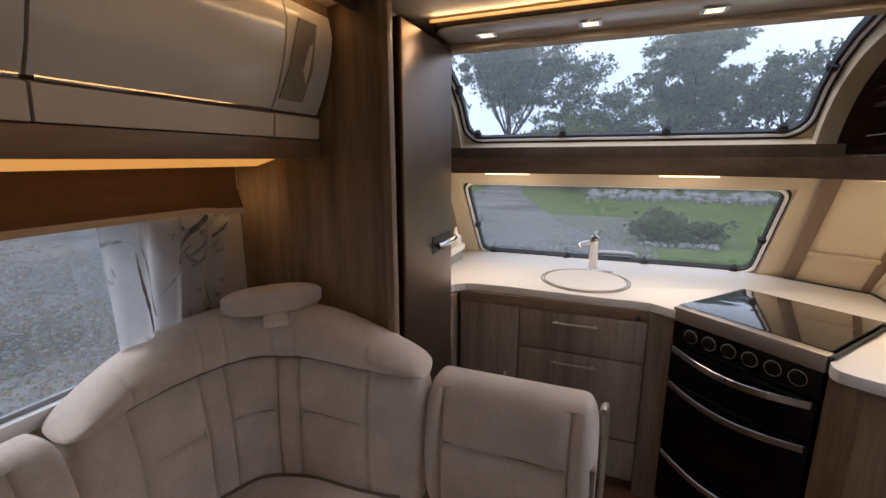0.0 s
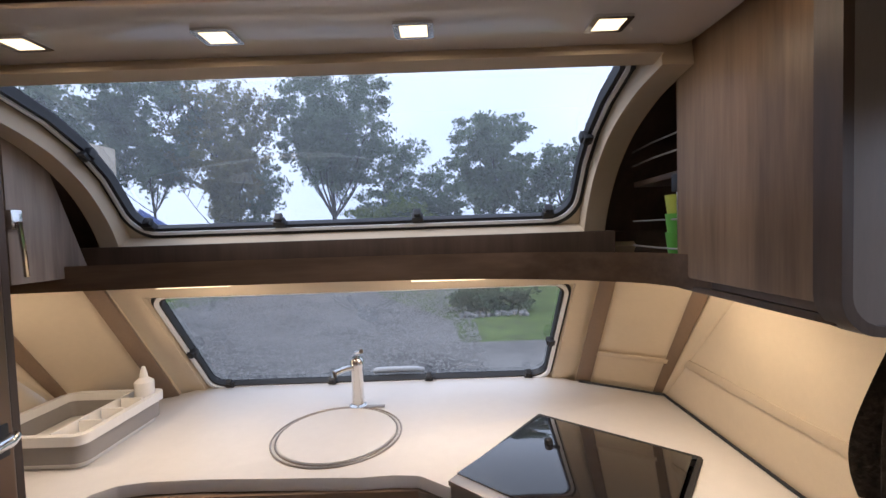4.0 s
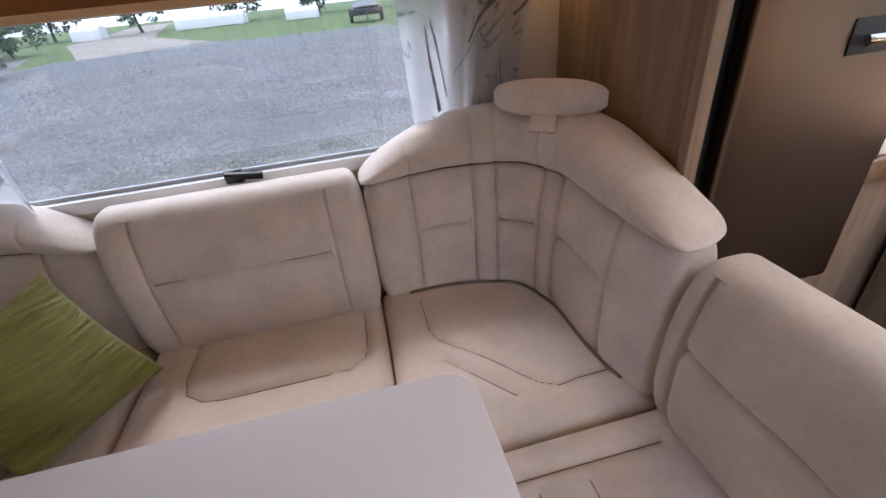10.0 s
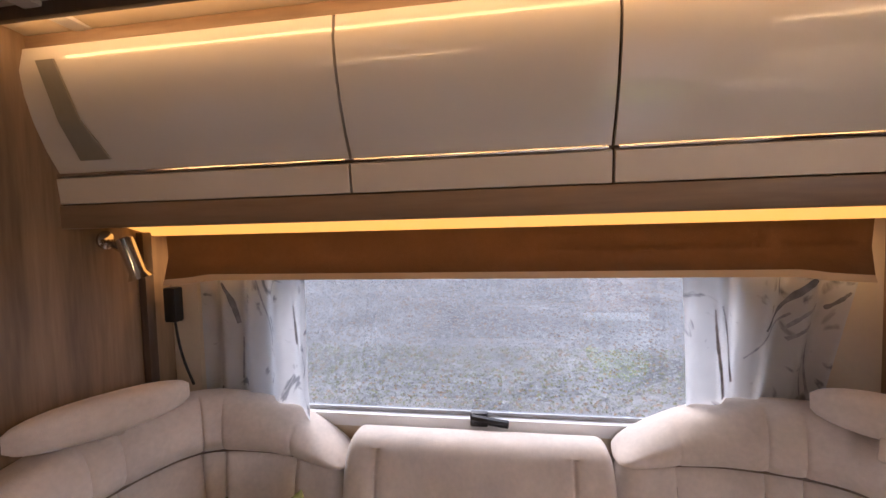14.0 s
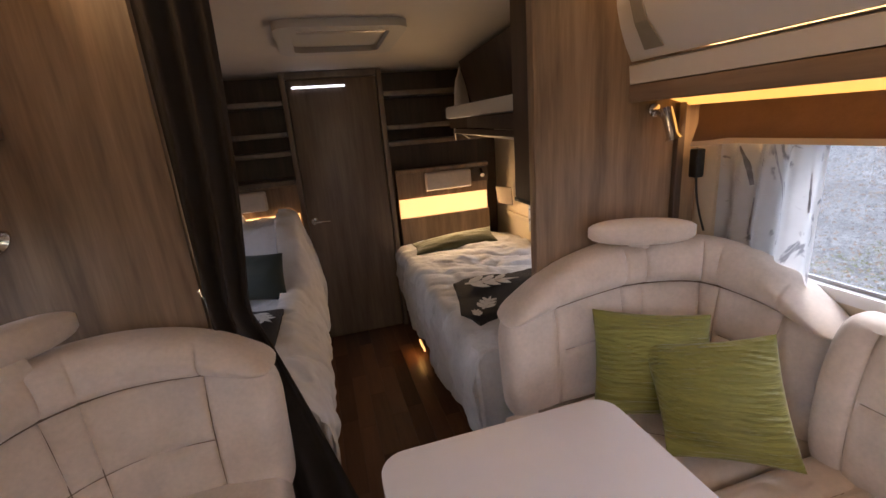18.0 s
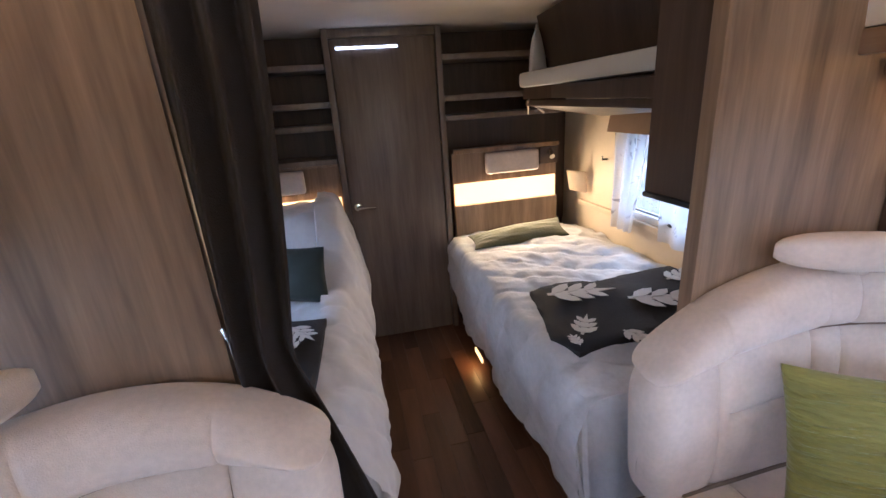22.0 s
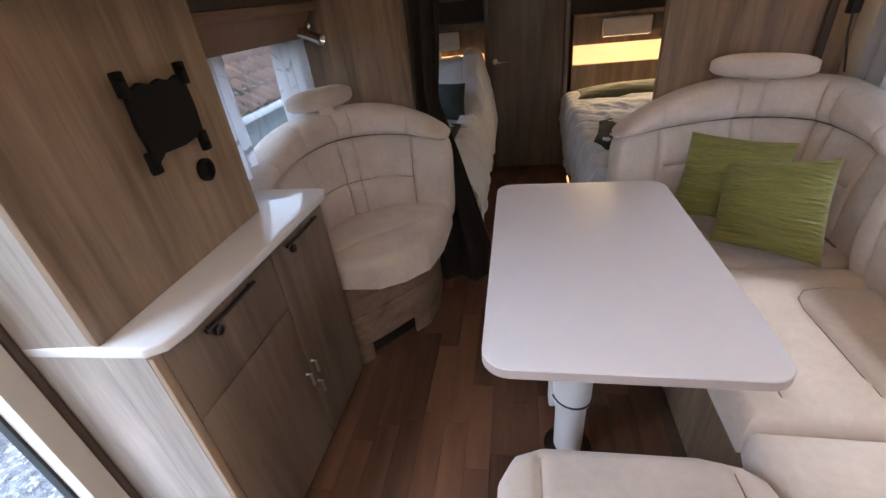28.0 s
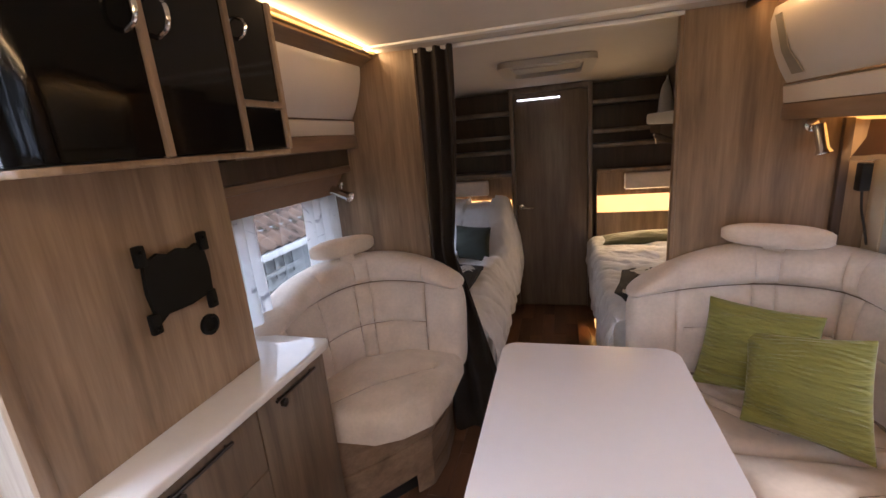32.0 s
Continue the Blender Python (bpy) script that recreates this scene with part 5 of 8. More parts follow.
# seats


def stitched(outline, lines, z0=0.36, z1=0.475, mat=None, parent=None, r=0.045):
    th = []
    ob = part("seat", seat_pad(outline, z0, z1, r=r, lines=lines, threads=th), mat or FABRIC_WARMED, parent or sofa)
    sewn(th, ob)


stitched([(-1.12, -0.20), (-0.44, -0.20), (-0.44, 0.512), (-1.12, 0.517)], [((-1.03, -0.06), (-0.86, -0.055), (-0.79, 0.02), (-0.785, 0.19), (-0.79, 0.37), (-0.83, 0.445), (-1.03, 0.455)), ((-0.56, -0.08), (-0.56, 0.42))])
part("base", box(-1.20, -0.47, -0.20, 0.51, FL, 0.358), WOOD, t)
stitched([(-1.13, 0.520), (-0.45, 0.516), (-0.435, 0.57), (-0.452, 0.66), (-0.458, 1.14), (-0.82, 1.12), (-1.05, 1.02), (-1.12, 0.85)], [((-1.04, 0.645), (-0.93, 0.645), (-0.835, 0.655), (-0.72, 0.765), (-0.605, 0.862), (-0.572, 0.912), (-0.578, 0.984), (-0.584, 1.08)), ((-0.745, 0.655), (-0.65, 0.735), (-0.57, 0.808))])
part("base", prism([(-1.20, 0.513), (-0.47, 0.513), (-0.463, 1.17), (-1.20, 1.17)], FL, 0.358), WOOD, t)
stitched([(-0.450, 0.70), (-0.435, 0.645), (-0.39, 0.61), (-0.30, 0.595), (0.06, 0.60), (0.13, 0.63), (0.165, 0.70), (0.17, 1.14), (-0.454, 1.14)], [((-0.365, 0.64), (-0.364, 1.06)), ((0.065, 0.64), (0.065, 1.08)), ((0.05, 0.76), (-0.33, 0.76)), ((0.05, 0.87), (-0.33, 0.87))])
part("base", prism([(-0.445, 0.72), (-0.40, 0.66), (0.10, 0.65), (0.12, 1.25), (-0.455, 1.25)], FL, 0.358), WOOD, t)
stitched([(-1.13, -0.21), (-0.44, -0.21), (-0.36, -0.27), (-0.30, -0.38), (-0.285, -0.70), (-0.82, -0.72), (-1.05, -0.62), (-1.12, -0.45)], [((-1.03, -0.28), (-0.93, -0.29), (-0.835, -0.305), (-0.72, -0.40), (-0.60, -0.49), (-0.565, -0.54), (-0.56, -0.68)), ((-0.745, -0.30), (-0.65, -0.37), (-0.57, -0.44))])
part("base", prism([(-1.20, -0.205), (-0.47, -0.205), (-0.36, -0.40), (-0.34, -0.77), (-1.20, -0.77)], FL, 0.358), WOOD, t)

# scatter cushions
c1 = [(-0.604, -0.632, 0.853), (-0.903, -0.435, 0.853), (-0.84, -0.33, 0.56), (-0.515, -0.49, 0.545)]
c2 = [(-0.688, -0.486, 0.772), (-0.948, -0.262, 0.856), (-0.895, -0.095, 0.535), (-0.612, -0.276, 0.535)]
tagged(part("scatter_cushion", cushion(c1, 0.055, 72, crease=0.0055, seed=3), GREEN), "olive green crinkled satin cushion leaning in the sofa corner", "cushion", "green cushions")
tagged(part("scatter_cushion", cushion(c2, 0.060, 72, crease=0.0055, seed=8), GREEN), "olive green crinkled satin cushion leaning on another cushion", "cushion", "green cushions")

# table on one column
t = thing("dining_table", (-0.06, 0.25, FL), "white oblong dining table with rounded corners on one column", "table")
tt = part("tabletop", prism(rounded(-0.409, 0.194, -0.294, 0.659, 0.06), 0.763, 0.785, 0.004, 2), TABLETOP, t)
part("edge_band", ring_on(lambda a, b, h: (a, b, h), rounded(-0.410, 0.195, -0.295, 0.660, 0.061), rounded(-0.405, 0.190, -0.290, 0.655, 0.056), 0.758, 0.0225), EDGE_BAND, tt, "greyish pink edge band")
part("column", lathe([(0.050, 0.0), (0.052, 0.262), (0.063, 0.266), (0.063, 0.785)], (-0.06, 0.26, FL), 28), WHITE_PLASTIC, t, "white telescopic column")
part("lock_tab", box(-0.008, 0.016, 0.225, 0.275, 0.20, 0.285, 0.008), WHITE_PLASTIC, t, "white clamp tab")
part("ring", tube([(-0.06 + 0.064 * math.cos(a), 0.26 + 0.064 * math.sin(a), 0.256 + 0.006 * math.cos(a)) for a in (2 * math.pi * k / 32 for k in range(32))], 0.004, 6, None, True), BLACK, t, "black rubber ring")
part("foot", lathe([(0.085, 0), (0.085, 0.006), (0.06, 0.014), (0.052, 0.02)], (-0.06, 0.26, FL), 32), DARK_METAL, t)

# overhead lockers, window side
DOOR_X = [(-0.852, 1.652), (-0.826, 1.70), (-0.802, 1.76), (-0.786, 1.82), (-0.780, 1.87), (-0.790, 1.92)]


def locker_door(y0, y1, sgn=1, xo=0.0):
    prof = [(sgn * (x + xo), z) for x, z in DOOR_X] + [(sgn * (x + xo - 0.016), z + 0.002) for x, z in DOOR_X[::-1]]
    return sweep_xz(prof, y0, y1)


u = thing("overhead_lockers", (-1.0, 0.18, 1.5), "row of white gloss overhead lockers with wooden bottom rail", "overhead locker")
body = [(-1.215, 1.530), (-0.868, 1.530), (-0.868, 1.578), (-0.872, 1.64), (-0.80, 1.87), (-0.81, 1.925), (-1.215, 1.945)]
part("body", sweep_xz(body, -0.815, 1.186), WOOD_H, u, "", False)
part("bottom_rail", box(-0.872, -0.845, -0.815, 1.186, 1.522, 1.578, 0.006), WOOD_H, u, "brown wooden bottom rail")
CUTS = (-0.812, -0.063, 0.464, 0.992, 1.184)
for y0, y1 in zip(CUTS, CUTS[1:]):
    d = part("locker_door", locker_door(y0 + 0.003, y1 - 0.003), WHITE_GLOSS, u, "curved white gloss door")
    part("lip", sweep_xz([(-0.866, 1.581), (-0.848, 1.581), (-0.842, 1.640), (-0.858, 1.646)], y0 + 0.003, y1 - 0.003), WHITE_LIP, d, "white grip lip")
    if y1 - y0 > 0.3:
        part("trim_line", tube([(-0.846, y0 + 0.01, 1.649), (-0.846, y1 - 0.01, 1.649)], 0.004, 6), CHROME, d, "chrome trim line")
bm = slab([(-0.7745, -0.735, 1.885), (-0.7745, -0.690, 1.885), (-0.797, -0.660, 1.76), (-0.833, -0.625, 1.678), (-0.833, -0.705, 1.678), (-0.797, -0.715, 1.76)], 0.004)
part("speaker_grille", bm, MUSHROOM, u, "grey loudspeaker grille", False)
bm = slab([(-0.775, 1.03, 1.88), (-0.775, 1.10, 1.88), (-0.797, 1.10, 1.76), (-0.833, 1.09, 1.68), (-0.833, 1.0, 1.68), (-0.797, 1.01, 1.76)], 0.004)
part("speaker_grille", bm, MUSHROOM, u, "grey loudspeaker grille", False)
structure("trim_cove", sweep_xz([(-0.88, 1.942), (-0.70, 1.963), (-0.70, 1.972), (-0.90, 1.972)], -0.80, 1.186), CREAM, "pale lining of the cove above the lockers", "trim", False)
structure("trim_cove_band", box(-0.808, -0.796, -0.80, 1.186, 1.924, 1.9505, 0.002), WOOD_H, "wooden band between lockers and cove", "trim")
structure("trim_cove_lip", box(-0.712, -0.697, -0.80, 1.186, 1.931, 1.9625, 0.003), WOOD_DARK, "dark wooden lip that hides the led strip", "trim")
tagged(part("led_strip", box(-0.7168, -0.7122, -0.79, 1.17, 1.937, 1.945), LED), "amber led strip behind the cove lip", "led strip", "led strips")
tagged(part("led_strip", slab([(-1.012, -0.785, 1.5285), (-1.012, 1.18, 1.5285), (-1.108, 1.18, 1.501), (-1.108, -0.785, 1.501)], 0.003), LED), "amber led strip behind the window pelmet", "led strip", "led strips")
area_lamp("cove_light_left", (-0.719, 0.19, 1.941), (-0.80, 0.19, 1.925), 1.9, 0.010, 0.22, (1.0, 0.58, 0.22))
area_lamp("pelmet_light_left", (-1.155, 0.19, 1.490), (-1.18, 0.19, 1.0), 1.8, 0.02, 0.8)

# pelmet with cream piping
u = thing("window_pelmet", (-1.06, 0.17, 1.36), "brown fabric pelmet with cream edge over the lounge window", "pelmet")
bm = bmesh.new()
N = 60
rows = []
for i in range(N + 1):
    y = -0.745 + 1.835 * i / N
    e = min(i, N - i) / N
    drop = 0.014 * (1 - min(1, e / 0.07)) ** 0.5 if e < 0.07 else 0.0
    rows.append([bm.verts.new(p) for p in ((-1.108, y, 1.500), (-1.095, 0.1725 + (y - 0.1725) * 0.985, 1.435), (-1.045, 0.1725 + (y - 0.1725) * 0.955, 1.388 - drop))])
for a, b in zip(rows, rows[1:]):
    for k in range(2):
        bm.faces.new((a[k], b[k], b[k + 1], a[k + 1]))
bmesh.ops.solidify(bm, geom=bm.faces[:], thickness=0.012)
part("board", bm, PELMET, u)
bm = bmesh.new()
rows = []
for i in range(N + 1):
    y = -0.704 + 1.753 * i / N
    e = min(i, N - i) / N
    drop = 0.014 * (1 - min(1, e / 0.07)) ** 0.5 if e < 0.07 else 0.0
    rows.append([bm.verts.new(p) for p in ((-1.045, y, 1.389 - drop), (-1.038, y, 1.373 - drop), (-1.06, y, 1.370 - drop), (-1.2, y, 1.378 - drop), (-1.2, y, 1.384 - drop), (-1.06, y, 1.387 - drop))])
for a, b in zip(rows, rows[1:]):
    for k in range(6):
        bm.faces.new((a[k], b[k], b[(k + 1) % 6], a[(k + 1) % 6]))
bm.faces.new(rows[0]), bm.faces.new(rows[-1])
part("piping", bm, PELMET_TRIM, u, "cream lower edge")


def sheer(name, y0, y1, z0, z1, x, side, label, seed, low=None, leaves=0, prints=()):
    u = thing(name, (x, (y0 + y1) / 2, z0), label, "curtain", "sheer curtains")
    w0, w1 = low or (y0, y1)
    cl = part("cloth", cloth([(x, y0, z1), (x, y1, z1)], [(x, w0, z0), (x, w1, z0)], 3.6, 0.019, 90, 30, None, 0.0015, seed), SHEER, u)
    rng = random.Random(seed)

    def on(u_, v):
        """A place on the folded cloth, a little off it towards the room."""
        f = math.sin(2 * math.pi * 3.6 * u_ + 0.7 * math.sin(5 * u_ + seed) + 0.5 * v) + 0.35 * noise.noise((u_ * 3.6, v * 2, seed))
        return Vector((x - 0.019 * f + side * 0.004, y0 + (y1 - y0) * u_ + ((w0 - y0) + (w1 - y1 - w0 + y0) * u_) * v, z1 + (z0 - z1) * v))

    def stroke(pts, widths, mat):
        """A painted stroke that lies on the folds."""
        line = curve_points([(a, b, 0) for a, b in pts], 14)
        bm = bmesh.new()
        ring = []
        for k, q in enumerate(line):
            s = k / (len(line) - 1)
            w = (widths[0] + (widths[1] - widths[0]) * s) * (0.75 + 0.5 * rng.random())
            d = (line[min(k + 1, len(line) - 1)] - line[max(k - 1, 0)]).normalized()
            ring.append([bm.verts.new(on(q.x - d.y * w, q.y + d.x * w * 0.6)), bm.verts.new(on(q.x + d.y * w, q.y - d.x * w * 0.6))])
        for a, b in zip(ring, ring[1:]):
            bm.faces.new((a[0], b[0], b[1], a[1]))
        thicken(bm, 0.0006)
        return part("printed_stem", bm, mat, cl, "grey printed plant stem")

    for pts, widths, dark in prints:
        stroke(pts, widths, PRINT_DARK if dark else PRINT)
    for k in range(leaves):
        z = rng.uniform(z0 + 0.08, z1 - 0.12)
        f = (z1 - z) / (z1 - z0)
        y = rng.uniform(y0 + (w0 - y0) * f + 0.04, y1 + (w1 - y1) * f - 0.04)
        a = rng.uniform(-0.5, 0.5)
        L = rng.uniform(0.04, 0.12)
        xs = x + side * 0.021
        w = rng.uniform(0.002, 0.005)
        q = [(xs, y, z), (xs, y + w + a * L * 0.5, z + L * 0.45), (xs, y + a * L, z + L), (xs, y - w + a * L * 0.5, z + L * 0.5)]
        part("printed_leaf", slab(q, 0.001), PRINT, u, "grey printed leaf", False)
    return u


sheer("lounge_curtain", -0.685, -0.335, 0.84, 1.385, -1.168, 1, "white sheer curtain with grey leaf print, gathered", 4, None, 0, [
    ([(0.24, 0.06), (0.29, 0.16), (0.33, 0.30)], (0.010, 0.018), 1), ([(0.36, 0.38), (0.35, 0.50), (0.34, 0.62)], (0.006, 0.010), 0), ([(0.05, 0.70), (0.14, 0.71), (0.22, 0.69)], (0.008, 0.006), 0),
    ([(0.16, 0.66), (0.19, 0.70), (0.22, 0.73)], (0.035, 0.050), 1), ([(0.44, 0.70), (0.58, 0.72), (0.70, 0.74)], (0.004, 0.003), 0), ([(0.84, 0.20), (0.85, 0.32), (0.86, 0.42)], (0.004, 0.010), 0), ([(0.92, 0.48), (0.96, 0.54), (0.93, 0.60)], (0.006, 0.004), 0),
    ([(0.53, 0.04), (0.57, 0.20), (0.66, 0.42)], (0.006, 0.006), 0)])
sheer("lounge_curtain", 0.705, 1.10, 0.84, 1.385, -1.168, 1, "white sheer curtain with grey leaf print, tied back", 9, (0.725, 0.97), 0, [
    ([(0.18, 0.20), (0.20, 0.38), (0.26, 0.62)], (0.004, 0.020), 0), ([(0.22, 0.18), (0.30, 0.40), (0.36, 0.56)], (0.006, 0.010), 0), ([(0.24, 0.66), (0.28, 0.70), (0.35, 0.67)], (0.030, 0.030), 1),
    ([(0.52, 0.30), (0.62, 0.20), (0.76, 0.06)], (0.010, 0.022), 1), ([(0.42, 0.44), (0.54, 0.32), (0.68, 0.22)], (0.004, 0.008), 0), ([(0.66, 0.30), (0.74, 0.22), (0.82, 0.18)], (0.010, 0.012), 0),
    ([(0.68, 0.34), (0.74, 0.30), (0.80, 0.26)], (0.014, 0.010), 0), ([(0.82, 0.34), (0.88, 0.50), (0.94, 0.66)], (0.005, 0.008), 0), ([(0.90, 0.20), (0.94, 0.17), (0.98, 0.12)], (0.014, 0.008), 1),
    ([(0.80, 0.44), (0.88, 0.60), (0.92, 0.76)], (0.004, 0.004), 0), ([(0.24, 0.86), (0.34, 0.76), (0.40, 0.70)], (0.004, 0.004), 0), ([(0.12, 0.94), (0.22, 0.95), (0.32, 0.94)], (0.006, 0.018), 1)])
structure("trim_window_post_lounge", box(XL, -1.165, -0.80, -0.70, 0.8, 1.50, 0.004), CREAM, "cream post beside the lounge window", "trim")
r = thing("wall_socket_plug", (-1.10, -0.735, 1.25), "black charger plug with cable on the wall", "charger")
part("plug", box(-1.125, -1.09, -0.755, -0.715, 1.24, 1.345, 0.008), BLACK, r)
part("cable", tube(curve_points([(-1.11, -0.735, 1.24), (-1.115, -0.73, 1.17), (-1.13, -0.725, 1.10), (-1.13, -0.70, 1.04)], 14), 0.004, 6), BLACK, r)


def spot(at, aim, mount, label):
    """A chrome reading spot on a bracket."""
    a, d = Vector(at), Vector(aim).normalized()
    u = thing("reading_spot", mount, label, "spot lamp", "chrome reading spots")
    part("bracket", tube([mount, Vector(mount).lerp(a, 0.6), a], 0.008, 8), CHROME, u)
    part("mount_plate", lathe([(0.024, 0), (0.024, 0.006), (0.012, 0.012)], mount, 18, tilt=(0, 1, 0)), CHROME, u)
    part("shade", lathe([(0.010, -0.05), (0.020, -0.046), (0.021, 0.045), (0.030, 0.062), (0.026, 0.062), (0.016, 0.04)], a, 20, tilt=d), CHROME, u)
    return u


spot((-0.945, -0.705, 1.45), (-0.15, 0.25, -0.95), (-0.945, -0.782, 1.492), "chrome reading spot pointing down under the lockers")
spot((1.0, -0.66, 1.345), (-0.90, 0.12, -0.36), (1.045, -0.745, 1.375), "chrome reading spot on the wooden partition")

# partitions to the bedroom
structure("wall_partition_left", box(XL, -0.495, -0.825, -0.79, FL, 1.955), WOOD, "brown wooden partition towards the bedroom", "wall", False)
structure("trim_partition_left", box(-0.494, -0.478, -0.83, -0.785, FL, 1.955, 0.004), WOOD, "brown wooden edge strip", "trim")
structure("wall_partition_right", box(0.605, XR, -0.805, -0.77, FL, 1.955), WOOD, "brown wooden partition towards the bedroom", "wall", False)
structure("trim_partition_post", box(-1.075, -1.045, -0.788, -0.765, 0.85, 1.51, 0.003), WOOD_DARK, "dark wooden corner strip", "trim")

# ---- lounge, entry side ----
u = thing("sideboard", (0.95, 0.36, FL), "brown wooden sideboard with white top below the screen mount", "sideboard")
top_poly = [(0.80, -0.045), (0.785, -0.03), (0.779, 0.0), (0.81, 0.68), (0.825, 0.735), (0.86, 0.76), (1.145, 0.772), (1.145, -0.05)]
part("top", prism(top_poly, 0.872, 0.90, 0.007, 3), SIDE_TOP, u, "white top with rounded corner")
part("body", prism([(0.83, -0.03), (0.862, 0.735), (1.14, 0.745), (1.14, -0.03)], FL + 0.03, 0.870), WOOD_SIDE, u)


def sb(v, z, h=0.0):
    """A point on the sideboard's front: v metres from the far end, h off it."""
    p = Vector((0.828, -0.03, 0)).lerp(Vector((0.860, 0.735, 0)), v / 0.765)
    return (p.x - h, p.y, z)


def sb_box(v0, v1, z0, z1, h0, h1, bevel=0.003):
    own = box(h0, h1, v0, v1, z0, z1, bevel)
    for w in own.verts:
        w.co = Vector(sb(w.co.y, w.co.z, w.co.x))
    return own


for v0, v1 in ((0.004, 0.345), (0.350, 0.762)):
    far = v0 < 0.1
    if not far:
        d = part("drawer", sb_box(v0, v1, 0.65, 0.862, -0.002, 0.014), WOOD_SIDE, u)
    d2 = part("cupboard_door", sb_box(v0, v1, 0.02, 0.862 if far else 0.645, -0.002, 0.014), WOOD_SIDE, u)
    d = d2 if far else d
    a, b = sb((v0 + v1) / 2 - 0.10, 0.828), sb((v0 + v1) / 2 + 0.10, 0.828)
    bar_handle(*a[:2], *b[:2], 0.828, (-1, 0.04, 0), d, DARK_METAL, "dark bronze bar handle")
    part("lock", lathe([(0.014, 0), (0.014, 0.012), (0.007, 0.016)], sb((v0 + v1) / 2 + 0.065, 0.803, 0.014), 14, tilt=(-1, 0, 0)), DARK_METAL, d, "small dark push lock")
    q = 0.33 if far else 0.375
    for z in ((0.40, 0.30) if far else (0.38,)):
        part("latch", tube([sb(q, z, 0.014), sb(q, z, 0.03), sb(q, z - 0.05, 0.03)], 0.006, 8), ALU, d2, "small metal latch")
part("door_edge", sb_box(0.3455, 0.3495, 0.02, 0.862, -0.004, 0.002), BLACK, u, "dark gap between the doors")
part("corner_post", box(0.848, 0.864, 0.733, 0.757, FL, 0.870, 0.006), WOOD_TV, u)
part("end_panel", prism([(0.866, 0.746), (0.866, 0.755), (0.976, 0.757), (0.976, 0.746)], FL, 0.870), WOOD_DAYLIT, u, "grey-brown end panel, paled for the daylight on it", False)
part("plinth", sb_box(0.0, 0.765, FL, FL + 0.03, -0.03, -0.01), WOOD_DARK, u)
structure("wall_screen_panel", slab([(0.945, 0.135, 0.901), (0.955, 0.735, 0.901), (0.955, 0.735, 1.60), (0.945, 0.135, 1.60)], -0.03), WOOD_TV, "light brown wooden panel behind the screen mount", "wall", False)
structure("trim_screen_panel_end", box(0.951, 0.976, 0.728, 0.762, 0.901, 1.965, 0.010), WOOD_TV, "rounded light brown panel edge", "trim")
structure("wall_entry_jamb", prism([(0.977, 0.737), (0.977, 0.757), (XR - 0.001, 0.772), (XR - 0.001, 0.737)], FL, 1.97), WOOD_DAYLIT, "grey-brown wooden jamb beside the entry, paled for the daylight on it", "wall", False)
structure("trim_entry_strip", box(1.134, XR - 0.002, 0.774, 0.789, FL, 1.95, 0.003), WOOD_DARK, "dark brown strip along the entry frame", "trim")
m = thing("screen_mount", (0.95, 0.42, 1.12), "black metal flat-screen wall mount", "screen mount")


def pan(y, z, h=0.0):
    x = 0.945 + (y - 0.135) * 0.010 / 0.6
    return (x - 0.002 - h, y, z)


def pan_box(y0, y1, z0, z1, h0, h1, bevel=0.004):
    own = box(h0, h1, y0, y1, z0, z1, bevel)
    for w in own.verts:
        w.co = Vector(pan(w.co.y, w.co.z, w.co.x))
    return own


part("wall_plate", pan_box(0.32, 0.42, 1.21, 1.32, 0.0, 0.018), MATT_BLACK, m)
PLATE = [(0.287, 1.185), (0.305, 1.20), (0.36, 1.192), (0.43, 1.195), (0.455, 1.18), (0.462, 1.20), (0.470, 1.26), (0.463, 1.345), (0.445, 1.338), (0.42, 1.348), (0.39, 1.338), (0.36, 1.346), (0.33, 1.336), (0.303, 1.345), (0.287, 1.335), (0.281, 1.27)]
bm = bmesh.new()
near = [bm.verts.new(pan(y, z, 0.019)) for y, z in PLATE]
out = [bm.verts.new(pan(y, z, 0.031)) for y, z in PLATE]
bm.faces.new(near), bm.faces.new(out)
for k in range(len(PLATE)):
    bm.faces.new((near[k], near[k - 1], out[k - 1], out[k]))
bmesh.ops.recalc_face_normals(bm, faces=bm.faces)
plate = part("plate", bm, MATT_BLACK, m, "square black plate with scalloped edge", False)
for y, z, sz in ((0.466, 1.352, 1), (0.284, 1.345, 1), (0.470, 1.185, -1), (0.293, 1.183, -1)):
    part("arm", pan_box(y - 0.013, y + 0.013, z - 0.026, z + 0.026, 0.020, 0.036, 0.005), MATT_BLACK, plate, "black corner lug")
    part("bolt", lathe([(0.006, 0), (0.006, 0.004), (0.003, 0.006)], pan(y, z + 0.010 * sz, 0.036), 10, tilt=(-1, 0, 0)), MATT_BLACK, plate)
part("cable_grommet", lathe([(0.030, 0), (0.030, 0.010), (0.022, 0.012), (0.020, 0.004)], pan(0.298, 1.105), 24, tilt=(-1, 0, 0)), MATT_BLACK, m, "round black cable cover")

# smoked glass wall cabinet over the panel
u = thing("glass_cabinet", (0.9, 0.4, 1.56), "wall cabinet with black smoked glass doors and wooden frame", "wall cabinet")
rim = [(1.10, 0.06), (0.745, 0.06), (0.748, 0.475), (0.752, 0.60), (0.768, 0.675), (0.805, 0.715), (0.86, 0.727), (0.949, 0.727), (1.10, 0.726)]
part("bottom", prism(rim, 1.553, 1.568, 0.004), WOOD_TV, u, "light wooden bottom board")
